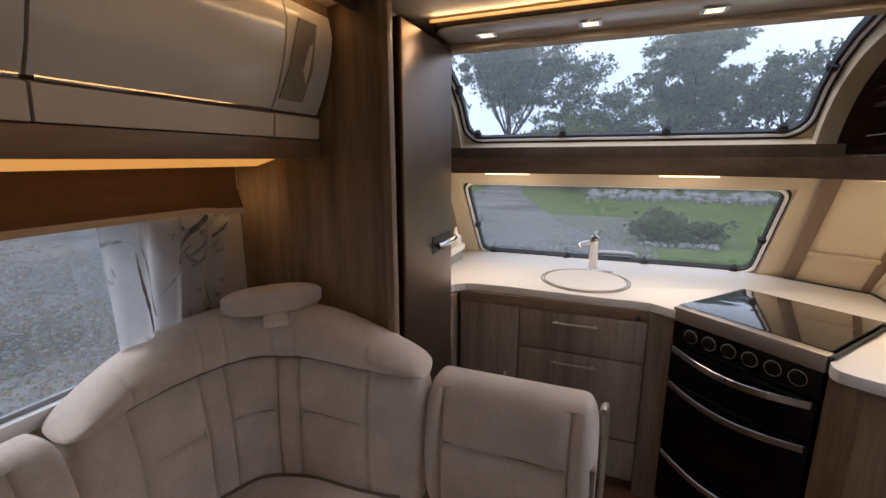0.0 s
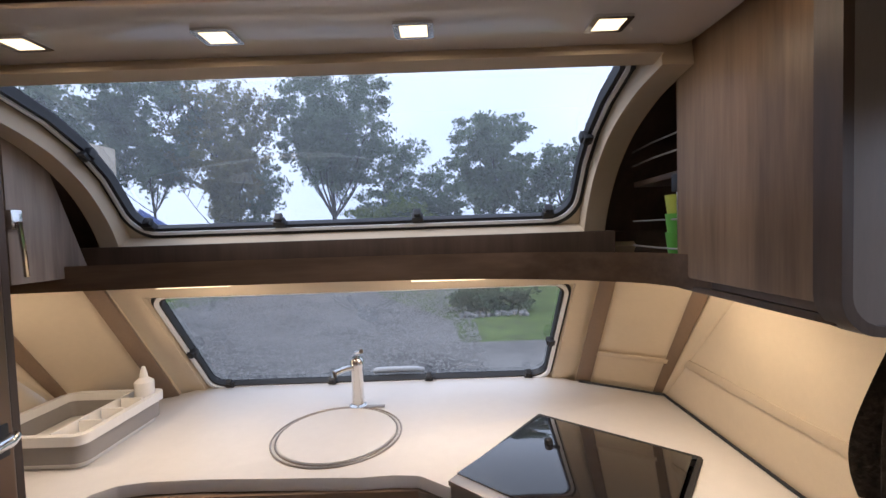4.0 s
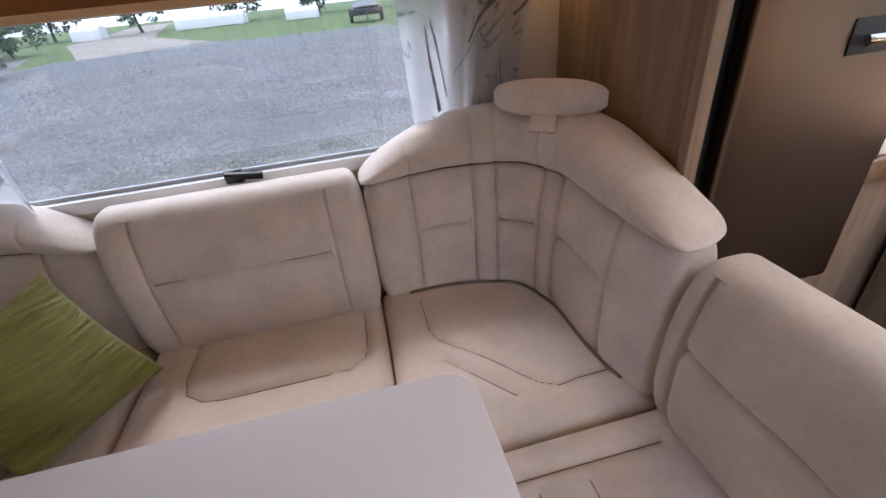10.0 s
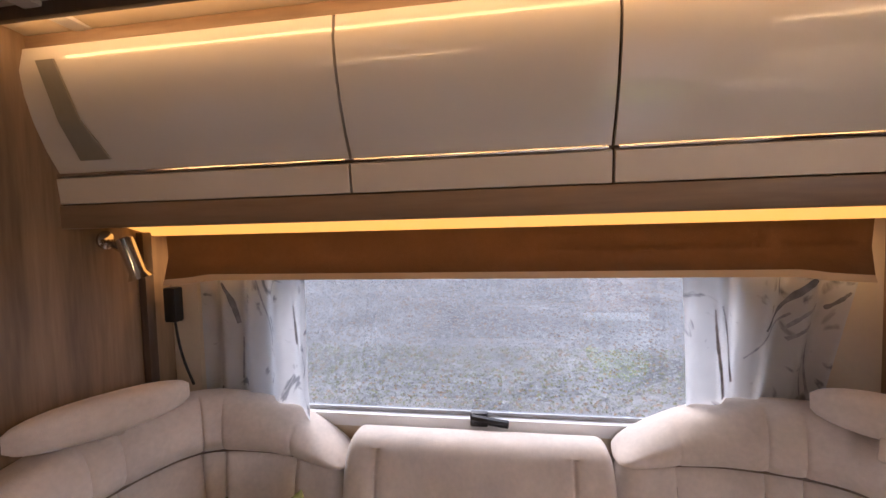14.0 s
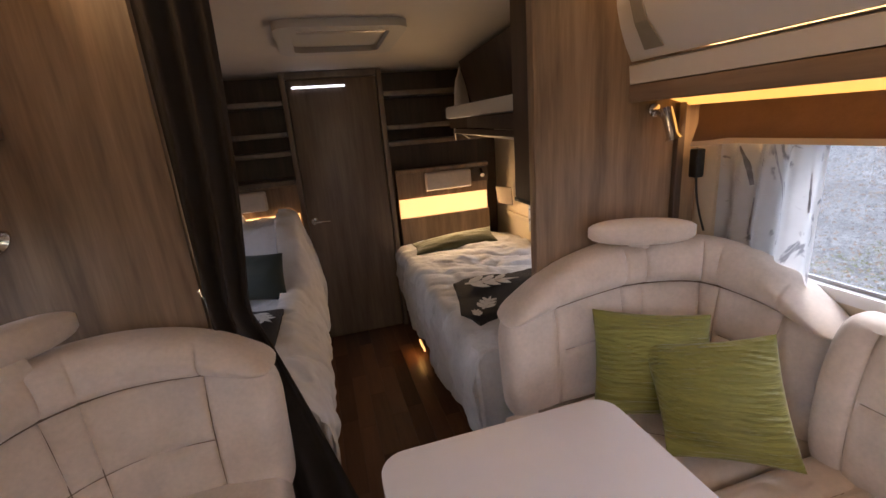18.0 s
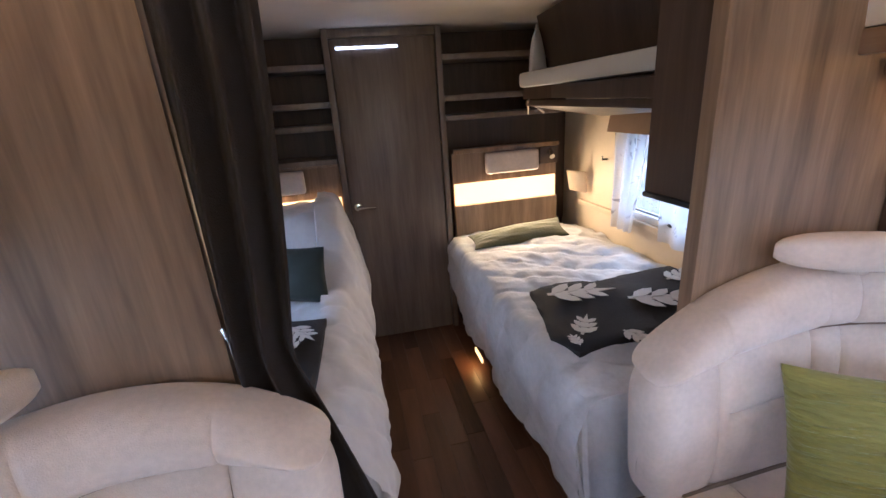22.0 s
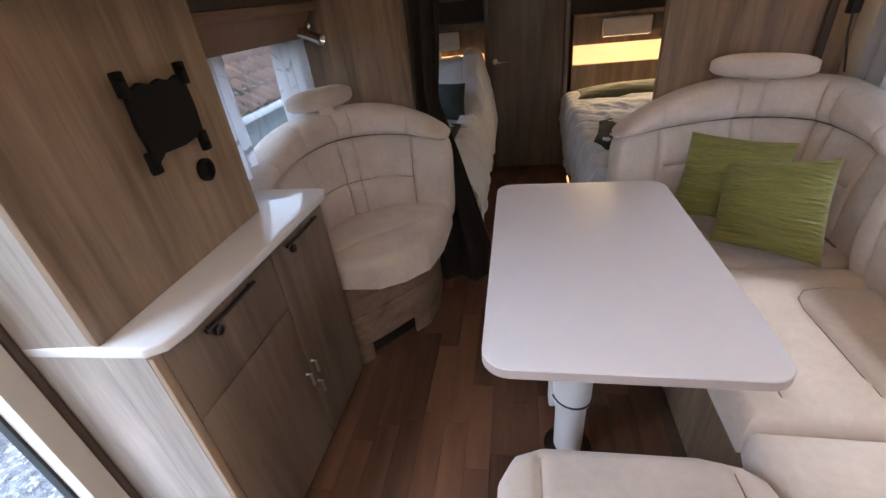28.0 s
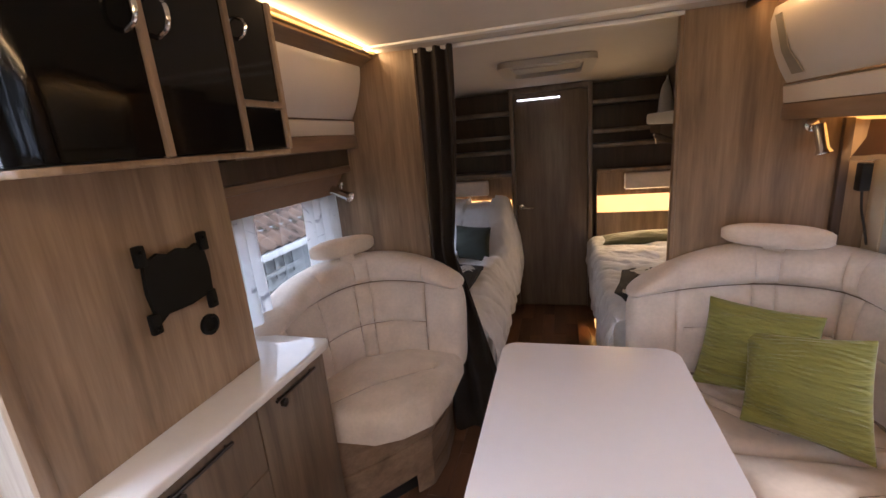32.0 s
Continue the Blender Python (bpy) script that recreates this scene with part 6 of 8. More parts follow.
part("body", prism([(1.10, 0.075), (0.765, 0.075), (0.765, 0.60), (0.785, 0.665), (0.83, 0.70), (0.946, 0.712), (1.10, 0.712)], 1.569, 1.955), BLACK, u)
arc = curve_points([(0.748, 0.490, 0), (0.750, 0.60, 0), (0.767, 0.673, 0), (0.804, 0.713, 0), (0.86, 0.724, 0), (0.949, 0.725, 0)], 26)
bm = bmesh.new()
lo = [bm.verts.new((p.x, p.y, 1.572)) for p in arc]
hi = [bm.verts.new((p.x, p.y, 1.952)) for p in arc]
for k in range(26):
    bm.faces.new((lo[k], lo[k + 1], hi[k + 1], hi[k]))
bmesh.ops.solidify(bm, geom=bm.faces[:], thickness=0.006)
part("curved_glass", bm, BLACK_GLASS, u, "curved black glass corner")
part("glass_door", box(0.746, 0.752, 0.252, 0.470, 1.572, 1.952), BLACK_GLASS, u, "black glass door", False)
part("glass_door", box(0.746, 0.752, 0.078, 0.230, 1.700, 1.952), BLACK_GLASS, u, "black glass door", False)
part("glass_door", box(0.746, 0.752, 0.078, 0.230, 1.572, 1.675), BLACK_GLASS, u, "small black glass door", False)
for y, z0, z1 in ((0.480, 1.568, 1.955), (0.241, 1.568, 1.955), (0.066, 1.568, 1.955)):
    part("stile", box(0.738, 0.758, y - 0.008, y + 0.008, z0, z1, 0.003), WOOD_TV, u, "light wooden stile")
part("cross_rail", box(0.738, 0.758, 0.075, 0.232, 1.679, 1.696, 0.003), WOOD_TV, u, "light wooden cross rail")
for y in (0.515, 0.445):
    bm = tube(curve_points([(0.744, y, 1.80), (0.718, y, 1.815), (0.712, y, 1.845), (0.722, y, 1.87), (0.744, y, 1.878)], 14), 0.005, 8)
    part("handle", bm, CHROME, u, "bowed chrome handle")
bm = tube(curve_points([(0.744, 0.205, 1.84), (0.725, 0.205, 1.85), (0.72, 0.205, 1.875), (0.744, 0.205, 1.89)], 12), 0.004, 8)
part("handle", bm, CHROME, u, "small chrome handle")

# lockers over the side window
u = thing("overhead_lockers", (1.0, -0.36, 1.55), "white gloss overhead locker over the side window", "overhead locker")
part("body", sweep_xz([(1.145, 1.545), (0.95, 1.545), (0.95, 1.61), (0.955, 1.675), (0.88, 1.90), (0.80, 1.938), (0.80, 1.946), (1.145, 1.95)], -0.768, 0.055), WOOD_H, u, "", False)
d = part("locker_door", locker_door(-0.755, 0.05, -1, -0.08), WHITE_GLOSS, u, "curved white gloss door")
d.location = (0, 0, 0.028)
part("lip", sweep_xz([(0.948, 1.612), (0.930, 1.612), (0.924, 1.668), (0.940, 1.674)], -0.755, 0.05), WHITE_LIP, u, "white grip lip")
part("bottom_rail", box(0.927, 0.954, -0.768, 0.055, 1.550, 1.610, 0.006), WOOD_H, u, "brown wooden bottom rail")
tagged(part("led_strip", box(0.778, 0.788, -0.75, 0.10, 1.950, 1.957), LED), "amber led strip above the side locker", "led strip", "led strips")
area_lamp("cove_light_right", (0.77, -0.33, 1.945), (0.60, -0.33, 1.965), 0.85, 0.02, 0.22)
# the recess is filled solid; its shade is the dark colour of this box
structure("trim_dark_recess", box(0.985, XR - 0.001, -0.765, 0.12, 1.47, 1.544), WOOD_DARK, "dark box standing in for the shaded recess under the side locker", "trim")
u = thing("side_pelmet", (1.09, -0.4, 1.34), "brown fabric pelmet over the side window", "pelmet")
part("rail", box(0.98, 1.02, -0.765, 0.13, 1.435, 1.468, 0.006), WOOD_H, u, "wooden rail")
part("board", slab([(1.02, -0.76, 1.434), (1.02, 0.13, 1.434), (1.075, 0.11, 1.345), (1.075, -0.745, 1.33)], 0.012, 0.003), PELMET_LIT, u)
sheer("side_curtain", -0.765, -0.50, 0.86, 1.36, 1.095, -1, "white sheer curtain with grey print at the side window", 21)
sheer("side_curtain", -0.14, 0.05, 0.86, 1.36, 1.10, -1, "narrow white sheer curtain at the side window", 27)

# single rounded seat
SEAMS_S = [(0.10, 0.0, 1.0), (0.30, 0.0, 1.0), (0.50, 0.0, 1.0), (0.58, 0.0, 1.0), (0.84, 0.0, 1.0)]
armchair = thing("armchair", (0.75, -0.35, FL), "rounded beige velour single seat with headrest on a curved wooden base", "armchair")
corner_back(armchair, [(1.125, -0.02), (1.12, -0.30), (1.03, -0.56), (0.85, -0.70), (0.62, -0.735), (0.42, -0.70)], -1, "beige velour rounded backrest of the single seat with headrest", SEAMS_S, [(0.55, 0.06, 0.84)], ((1.075, -0.44, 1.10), (0.87, -0.69, 1.10)), (0.885, 0.93, 1.05), sits=None)
t = armchair
stitched([(0.98, -0.055), (0.83, -0.055), (0.675, -0.06), (0.575, -0.115), (0.487, -0.21), (0.452, -0.36), (0.445, -0.62), (0.70, -0.66), (0.95, -0.52), (1.05, -0.25), (1.06, -0.03)], [((0.90, -0.12), (0.77, -0.262), (0.669, -0.349), (0.534, -0.461))], 0.44, 0.56, FABRIC, armchair, 0.06)
FOOT = [(1.14, -0.06), (0.86, -0.065), (0.76, -0.16), (0.66, -0.28), (0.57, -0.395), (0.545, -0.55), (0.56, -0.76), (1.14, -0.76)]
for k in range(4):
    # laminated courses, the lowest set back and arched
    o = 0.006 * (k % 2)
    part("base_course", prism([(x - o if x < 1.1 else x, y + (o if y > -0.5 else 0)) for x, y in FOOT], 0.075 + 0.087 * k, 0.075 + 0.087 * (k + 1) - 0.002, 0.003), WOOD_H, t, "curved brown wooden base course")
for q in ([(1.14, -0.06), (0.86, -0.065), (0.79, -0.13), (0.85, -0.20), (1.14, -0.20)], [(0.63, -0.325), (0.57, -0.395), (0.545, -0.55), (0.56, -0.76), (0.66, -0.76), (0.66, -0.40)]):
    part("base_foot", prism(q, FL, 0.074, 0.003), WOOD_H, t, "brown wooden base foot")
# a black filling between the feet paints the shade under the base
part("base_recess_shade", prism([(1.13, -0.09), (0.88, -0.10), (0.62, -0.40), (0.60, -0.75), (1.13, -0.75)], FL, 0.074), BLACK, t, "black block standing in for the shade under the base")

# heavy curtain, tied back
ct = thing("doorway_curtain", (0.52, -0.74, FL), "dark brown heavy curtain tied back at the bedroom doorway", "curtain")


bm = bmesh.new()
n, mm = 70, 44
grid = []
for i in range(n + 1):
    u_ = i / n
    row = []
    for j in range(mm + 1):
        v = j / mm
        z = 1.95 - 1.965 * v
        if v < 0.47:
            f = v / 0.47
            x0, x1 = 0.42 + 0.06 * f ** 2, 0.60 + 0.005 * f ** 2
        else:
            f = (v - 0.47) / 0.53
            x0, x1 = 0.48 - 0.28 * f ** 0.9, 0.605 - 0.05 * f
        x = x0 + (x1 - x0) * u_
        y = -0.745 - 0.02 + 0.030 * math.sin(2 * math.pi * 2.6 * u_ + 1.4 * math.sin(2.2 * v + 2 * u_)) + 0.02 * noise.noise((u_ * 3.5, v * 1.6, 2))
        row.append(bm.verts.new((x, y - (0.05 * max(0, v - 0.5)), z)))
    grid.append(row)
for i in range(n):
    for j in range(mm):
        bm.faces.new((grid[i][j], grid[i + 1][j], grid[i + 1][j + 1], grid[i][j + 1]))
bmesh.ops.solidify(bm, geom=bm.faces[:], thickness=0.004)
part("cloth", bm, DARK_CLOTH, ct)
part("tie_hook", tube([(0.604, -0.765, 1.10), (0.585, -0.745, 1.06), (0.58, -0.74, 1.02)], 0.006, 8), CHROME, ct)
part("rail", box(-0.49, 0.605, -0.80, -0.775, 1.938, 1.954, 0.004), WHITE_PLASTIC, ct)
# bar latch beside the entry
h = thing("door_latch_bar", (1.09, 0.73, 1.5), "chrome latch bar beside the entry", "latch")
part("plate", box(0.985, 1.03, 0.757, 0.768, 1.53, 1.572, 0.004), CHROME, h)
part("keeper", box(0.962, 0.984, 0.757, 0.775, 1.535, 1.553, 0.003), DARK_METAL, h, "dark keeper")
part("bar", tube(curve_points([(1.008, 0.77, 1.55), (1.012, 0.782, 1.52), (1.011, 0.782, 1.42), (1.006, 0.778, 1.402), (0.972, 0.776, 1.402)], 20), 0.0036, 8), ALU, h, "thin bent metal rod")

# ---- bedroom ----
D = -2.62
d = thing("door_2", (0.05, D, FL), "closed dark wooden bathroom door with lever handle", "door", kind="structure")
part("leaf", box(-0.245, 0.345, D - 0.03, D, FL + 0.01, 1.855, 0.003), WOOD_DOOR, d)
part("handle", tube(curve_points([(0.305, D, 0.905), (0.305, D + 0.045, 0.905), (0.28, D + 0.05, 0.905), (0.20, D + 0.05, 0.90)], 14), 0.008, 8), CHROME, d, "chrome lever handle")
part("rosette", lathe([(0.024, 0), (0.024, 0.006), (0.012, 0.01)], (0.305, D, 0.905), 20, tilt=(0, 1, 0)), CHROME, d)
part("led_line", box(-0.03, 0.315, D + 0.001, D + 0.006, 1.800, 1.812, 0.001), LED_LINE, d, "narrow white light line")
for x0, x1 in ((-0.285, -0.25), (0.35, 0.385)):
    structure("trim_door_jamb", box(x0, x1, D - 0.04, D + 0.012, FL, 1.905, 0.004), WOOD_DOOR, "dark wooden door jamb", "trim")
structure("trim_door_head", box(-0.25, 0.35, D - 0.04, D + 0.008, 1.858, 1.905, 0.004), WOOD_DOOR, "dark wooden door head", "trim")


def shelves(name, x0, x1, levels, label):
    u = thing(name, ((x0 + x1) / 2, D - 0.12, 1.2), label, "shelf")
    for z in levels:
        part("board", box(x0, x1, D - 0.25, D + 0.004, z - 0.016, z + 0.016, 0.004), WOOD_DOOR, u)
    part("back", box(x0, x1, D - 0.272, D - 0.256, 0.6, 1.905), WOOD_DARK, u)
    return u


shelves("rear_shelves", 0.39, 1.145, (1.715, 1.515, 1.39, 1.195), "dark wooden shelves beside the bathroom door")
shelves("rear_shelves", -1.215, -0.29, (1.735, 1.505, 1.39), "dark wooden shelves over the bed head")


def headboard(name, x0, x1, label, lx0, lx1):
    u = thing(name, ((x0 + x1) / 2, D - 0.03, 0.5), label, "headboard")
    part("panel", box(x0, x1, D - 0.10, D - 0.07, 0.40, 1.185), WOOD, u)
    part("top_rail", box(x0, x1, D - 0.07, D - 0.02, 1.165, 1.195, 0.006), WOOD, u)
    part("light_panel", box(x0 + 0.01, x1 - 0.005, D - 0.069, D - 0.060, 0.825, 0.968), LED_HEAD, u, "glowing amber light panel")
    part("lower_panel", box(x0, x1, D - 0.069, D - 0.045, 0.40, 0.823, 0.004), WOOD, u)
    c = thing("bed_bolster", ((lx0 + lx1) / 2, D, 1.02), "cream padded roll on the headboard", "bolster", "cream bolsters")
    part("pad", box(lx0, lx1, D - 0.058, D + 0.005, 1.02, 1.155, 0.02, 3), FABRIC, c)
    return u


headboard("headboard", -1.055, -0.325, "wooden headboard with amber light panel", -0.90, -0.54)
headboard("headboard", 0.39, 1.145, "wooden headboard with amber light panel behind the second bed", 0.60, 0.98)
area_lamp("headboard_light", (-0.69, D - 0.055, 0.90), (-0.69, 0, 0.7), 0.66, 0.12, 1.0)
area_lamp("headboard_light_second", (0.78, D - 0.055, 0.90), (0.78, 0, 0.8), 0.66, 0.12, 0.6)
s = thing("bed_reading_lamp", (-0.98, D, 1.1), "chrome bedside lamp glowing warm at the headboard", "lamp")
part("bracket", box(-1.05, -0.92, D - 0.05, D - 0.03, 1.05, 1.16, 0.006), WOOD_DARK, s)
part("shade", tube([(-0.99, D - 0.03, 1.13), (-0.985, D + 0.02, 1.10)], 0.018, 12), CHROME, s)
s = thing("bed_corner_lamp", (-1.15, D + 0.05, 0.9), "small cream wall lamp at the bed head", "lamp")
part("shade", slab([(-1.20, -2.52, 0.85), (-1.12, -2.60, 0.87), (-1.10, -2.61, 1.0), (-1.19, -2.52, 0.99)], 0.02, 0.003), PELMET_TRIM, s)


def bed(name, x0, x1, y0, y1, top, label, seed, inner):
    """A bed with a quilted spread that hangs over its aisle side and foot."""
    u = thing(name, ((x0 + x1) / 2, (y0 + y1) / 2, FL), label, "bed")
    part("base", box(x0 + (0.06 if inner < 0 else 0), x1 - (0.06 if inner > 0 else 0), y0, y1 - 0.05, FL + 0.10, 0.36), WOOD_DARK, u)
    part("mattress", box(x0 + 0.03, x1 - 0.03, y0, y1 - 0.03, 0.362, top - 0.03, 0.03), WHITE_PLASTIC, u)
    return u


def spread(parent, prof, y0, y1, foot, mat, seed, ny=230, quilt=0.17, name="bedspread", lift=None):
    """Cloth over a cross profile (x, z), quilted across, hanging at the foot."""
    line = curve_points([(x, 0, z) for x, z in prof], 96)
    length = sum((b - a).length for a, b in zip(line, line[1:]))
    mid = (prof[0][0] + prof[-1][0]) / 2
    bm = bmesh.new()
    rows = []
    for j in range(ny + 1):
        v = j / ny
        y = y0 + (y1 - y0) * v
        row = []
        for i, p in enumerate(line):
            u = i / 96
            e = line[min(96, i + 1)] - line[max(0, i - 1)]
            out = Vector((-e.z, 0, e.x)).normalized()
            out = out if out.z > 0.15 or out.x * (p.x - mid) > 0 else -out
            run = length * u
            w = 0.020 * noise.noise((run * 4 + seed, y * 4, 0)) + 0.013 * noise.noise((run * 11, y * 11, seed)) + 0.006 * noise.noise((run * 26, y * 21, seed))
            k = abs(math.sin(math.pi * (0.85 * y + 0.5 * run + 0.05 * noise.noise((run * 3, y * 3, seed))) / quilt)) ** 0.3
            q = 0.019 * k + 0.011 * abs(math.sin(math.pi * (run + 0.12 * y) / (1.6 * quilt))) ** 0.3
            up = lift(y) * max(0.0, min(1.0, (p.z - 0.3) / 0.3)) if lift else 0.0
            hem = 0.020 * math.sin(y * 9 + seed) * max(0.0, (0.45 - p.z) / 0.45)
            v3 = p + out * (w + q + hem)
            row.append(bm.verts.new((v3.x, y + 0.3 * w, v3.z + up)))
        rows.append(row)
    low = []
    for i, p in enumerate(line):
        low.append(bm.verts.new((p.x, y1 + 0.025 + 0.012 * math.sin(i * 0.9), min(p.z, foot))))
    rows.append(low)
    for a, b in zip(rows, rows[1:]):
        for i in range(96):
            bm.faces.new((a[i], a[i + 1], b[i + 1], b[i]))
    drop = {f for f in bm.faces if sum(v.co.z for v in f.verts) / len(f.verts) < 0.53 + (lift(sum(v.co.y for v in f.verts) / len(f.verts)) * 0.75 if lift else 0.0)}
    bm.faces.index_update()
    fall = bm.copy()
    fall.faces.ensure_lookup_table()
    bmesh.ops.delete(fall, geom=[fall.faces[f.index] for f in bm.faces if f not in drop], context="FACES")
    bmesh.ops.delete(bm, geom=list(drop), context="FACES")
    for own, nm in ((bm, "top_cloth"), (fall, "side_drop")):
        bmesh.ops.remove_doubles(own, verts=own.verts, dist=0.0005)
        bmesh.ops.recalc_face_normals(own, faces=own.faces)
        thicken(own, 0.006)
        part(nm, own, mat, parent)


b1 = bed("bed", -1.21, -0.27, -2.66, -0.92, 0.60, "single bed with white quilted spread hanging to the floor", 1, 1)
sp = thing("bedspread", (-0.7, -1.75, 0.58), "white quilted bedspread with grey leaves draped over the bed", "bedspread")
spread(sp, [(-1.205, 0.58), (-1.0, 0.605), (-0.6, 0.61), (-0.34, 0.60), (-0.285, 0.565), (-0.27, 0.40), (-0.30, 0.11)], -2.66, -0.90, 0.16, QUILT_PRINT, 3, name="cloth")


def pillow_rise(y):
    f = max(0.0, min(1.0, (-1.92 - y) / 0.45))
    return 0.36 * f * f * (3 - 2 * f)


b2 = bed("bed", 0.44, 1.145, -2.66, -0.86, 0.60, "single bed with white quilted spread behind the curtain", 2, -1)
sp = thing("bedspread", (0.8, -1.75, 0.58), "white quilted bedspread draped over the second bed", "bedspread")
spread(sp, [(1.14, 0.60), (0.95, 0.61), (0.62, 0.63), (0.485, 0.628), (0.43, 0.595), (0.365, 0.48), (0.335, 0.34), (0.385, 0.08)], -2.66, -0.86, 0.12, QUILT, 11, name="cloth", lift=pillow_rise)
tagged(part("bed_cushion", cushion([(-0.36, -2.50, 0.66), (-1.00, -2.53, 0.70), (-0.98, -2.34, 0.635), (-0.35, -2.32, 0.63)], 0.04, crease=0.004, seed=2), OLIVE_DULL), "dull olive cushion lying at the bed head", "cushion", "bed cushions")
tagged(part("bed_cushion", cushion([(0.50, -2.02, 0.86), (0.80, -2.14, 0.86), (0.80, -2.0, 0.62), (0.50, -1.88, 0.62)], 0.05, crease=0.004, seed=6), DARK_GREEN), "dark green cushion standing on the second bed", "cushion", "bed cushions")
bl = thing("blanket", (-0.7, -1.3, 0.63), "charcoal blanket with white leaves lying on the bed", "blanket")


def over_bed(outline, z, thick, mat, parent, name, seed=0):
    bm = seat_pad(outline, z, z + thick, r=0.012, dome=0.012, cell=0.03)
    for v in bm.verts:
        v.co.z += 0.012 * noise.noise((v.co.x * 6 + seed, v.co.y * 6, 0))
    return part(name, bm, mat, parent)


over_bed([(-0.40, -1.62), (-0.55, -1.66), (-0.75, -1.62), (-1.16, -1.66), (-1.15, -1.16), (-0.75, -1.14), (-0.36, -1.10), (-0.31, -1.22), (-0.36, -1.4)], 0.622, 0.032, BLANKET, bl, "cloth")
WHITE_PRINT = material("white_leaf_print", (0.62, 0.60, 0.57), 0.9, vary=0.05)


def leaf(cx, cy, a, L, z, parent):
    bm = bmesh.new()
    d, n = Vector((math.cos(a), math.sin(a), 0)), Vector((-math.sin(a), math.cos(a), 0))
    c = Vector((cx, cy, z))
    for k in range(3):
        for w in (-1, 1):
            o = c + d * L * (0.06 + 0.24 * k)
            q = (d * 0.75 + n * w * 0.66).normalized()
            r = Vector((-q.y, q.x, 0))
            ll = L * (0.44 - 0.05 * k)
            slab([o, o + q * ll * 0.35 + r * ll * 0.19, o + q * ll * 0.75 + r * ll * 0.15, o + q * ll, o + q * ll * 0.75 - r * ll * 0.17, o + q * ll * 0.35 - r * ll * 0.19], 0.002, bm=bm)
    slab([c - n * 0.03 * L, c + d * L * 0.5 - n * L * 0.09, c + d * L, c + d * L * 0.5 + n * L * 0.09, c + n * 0.03 * L], 0.002, bm=bm)
    return part("printed_leaf", bm, WHITE_PRINT, parent, "white leaf print", False)


for cx, cy, a, L in ((-0.43, -1.50, 3.0, 0.30), (-0.72, -1.36, 2.8, 0.30), (-0.98, -1.46, 3.4, 0.2), (-0.40, -1.16, -2.2, 0.16), (-0.55, -1.14, 1.9, 0.14), (-0.36, -1.10, -1.6, 0.08)):
    leaf(cx, cy, a, L, 0.678, bl)
bl2 = thing("blanket", (0.75, -1.25, 0.63), "charcoal blanket with white leaves on the second bed", "blanket")
over_bed([(0.50, -1.62), (1.10, -1.66), (1.10, -1.1), (0.52, -1.12)], 0.660, 0.03, BLANKET, bl2, "cloth", 4)
for cx, cy, a, L in ((0.62, -1.50, 2.2, 0.16), (0.60, -1.32, -1.2, 0.14), (0.80, -1.42, 0.4, 0.2)):
    leaf(cx, cy, a, L, 0.715, bl2)

# folded upper bunk and its cupboard
u = thing("upper_bunk", (-0.9, -1.75, 1.38), "dark brown upper bunk with white mattress edge", "bunk bed")
part("platform", slab([(-0.57, -1.09, 1.455), (-1.21, -1.09, 1.44), (-1.21, -2.40, 1.37), (-0.70, -2.36, 1.465)], 0.03, 0.004), WOOD_DARK, u)
part("mattress", box(-1.205, -0.63, -2.30, -1.10, 1.53, 1.605, 0.02), WHITE_PLASTIC, u, "white mattress edge")
part("mattress_base", box(-1.2, -0.66, -2.30, -1.10, 1.47, 1.529), WOOD_DARK, u)
part("side_rail", slab([(-0.568, -1.09, 1.455), (-0.568, -1.09, 1.515), (-0.70, -2.34, 1.535), (-0.70, -2.34, 1.475)], 0.018, 0.003), WOOD_DARK, u)
part("back_flap", slab([(-0.80, -1.10, 1.60), (-0.86, -2.36, 1.62), (-0.80, -2.40, 1.90), (-0.74, -1.10, 1.93)], 0.02, 0.004), WOOD_DARK, u, "dark brown folded flap")
part("white_cloth", cushion([(-0.78, -2.40, 1.86), (-0.74, -2.33, 1.80), (-0.70, -2.32, 1.50), (-0.86, -2.40, 1.49)], 0.03, 10), QUILT, u)
part("strap_hook", tube([(-0.572, -1.075, 1.66), (-0.568, -1.07, 1.60), (-0.566, -1.07, 1.46)], 0.006, 8), CHROME, u, "chrome hook bar")
part("hook_plate", box(-0.58, -0.562, -1.085, -1.045, 1.635, 1.665, 0.004), CHROME, u)
for k in range(2):
    part("strut", tube([(-0.69, -2.30, 1.465), (-0.72 - 0.1 * k, -2.38, 1.39)], 0.006, 6), ALU, u)
u = thing("bed_foot_cupboard", (-0.85, -0.95, 0.95), "dark brown hanging cupboard over the bed foot", "wall cabinet")
part("body", box(-1.21, -0.545, -1.085, -0.83, 1.19, 1.95), WOOD_DARK, u)
part("bottom_edge", box(-1.21, -0.54, -1.09, -0.828, 1.172, 1.188, 0.004), BLACK, u)
structure("trim_wall_ledge", box(XL, XL + 0.03, -2.62, -0.84, 0.755, 0.79, 0.006), CREAM_TRIM, "cream ledge along the bedroom wall", "trim")
u = thing("bed_pelmet", (-1.15, -1.8, 1.27), "brown pelmet over the bedroom window", "pelmet")
part("board", slab([(-1.13, -2.22, 1.265), (-1.13, -1.10, 1.265), (-1.15, -1.10, 1.37), (-1.15, -2.22, 1.37)], 0.012, 0.003), PELMET, u)
sheer("bed_curtain", -2.20, -1.88, 0.72, 1.28, -1.16, 1, "white sheer curtain at the bedroom window", 33, (-2.18, -1.98))
sheer("bed_curtain", -1.76, -1.12, 0.74, 1.28, -1.16, 1, "white sheer curtain at the foot side of the bedroom window", 36)
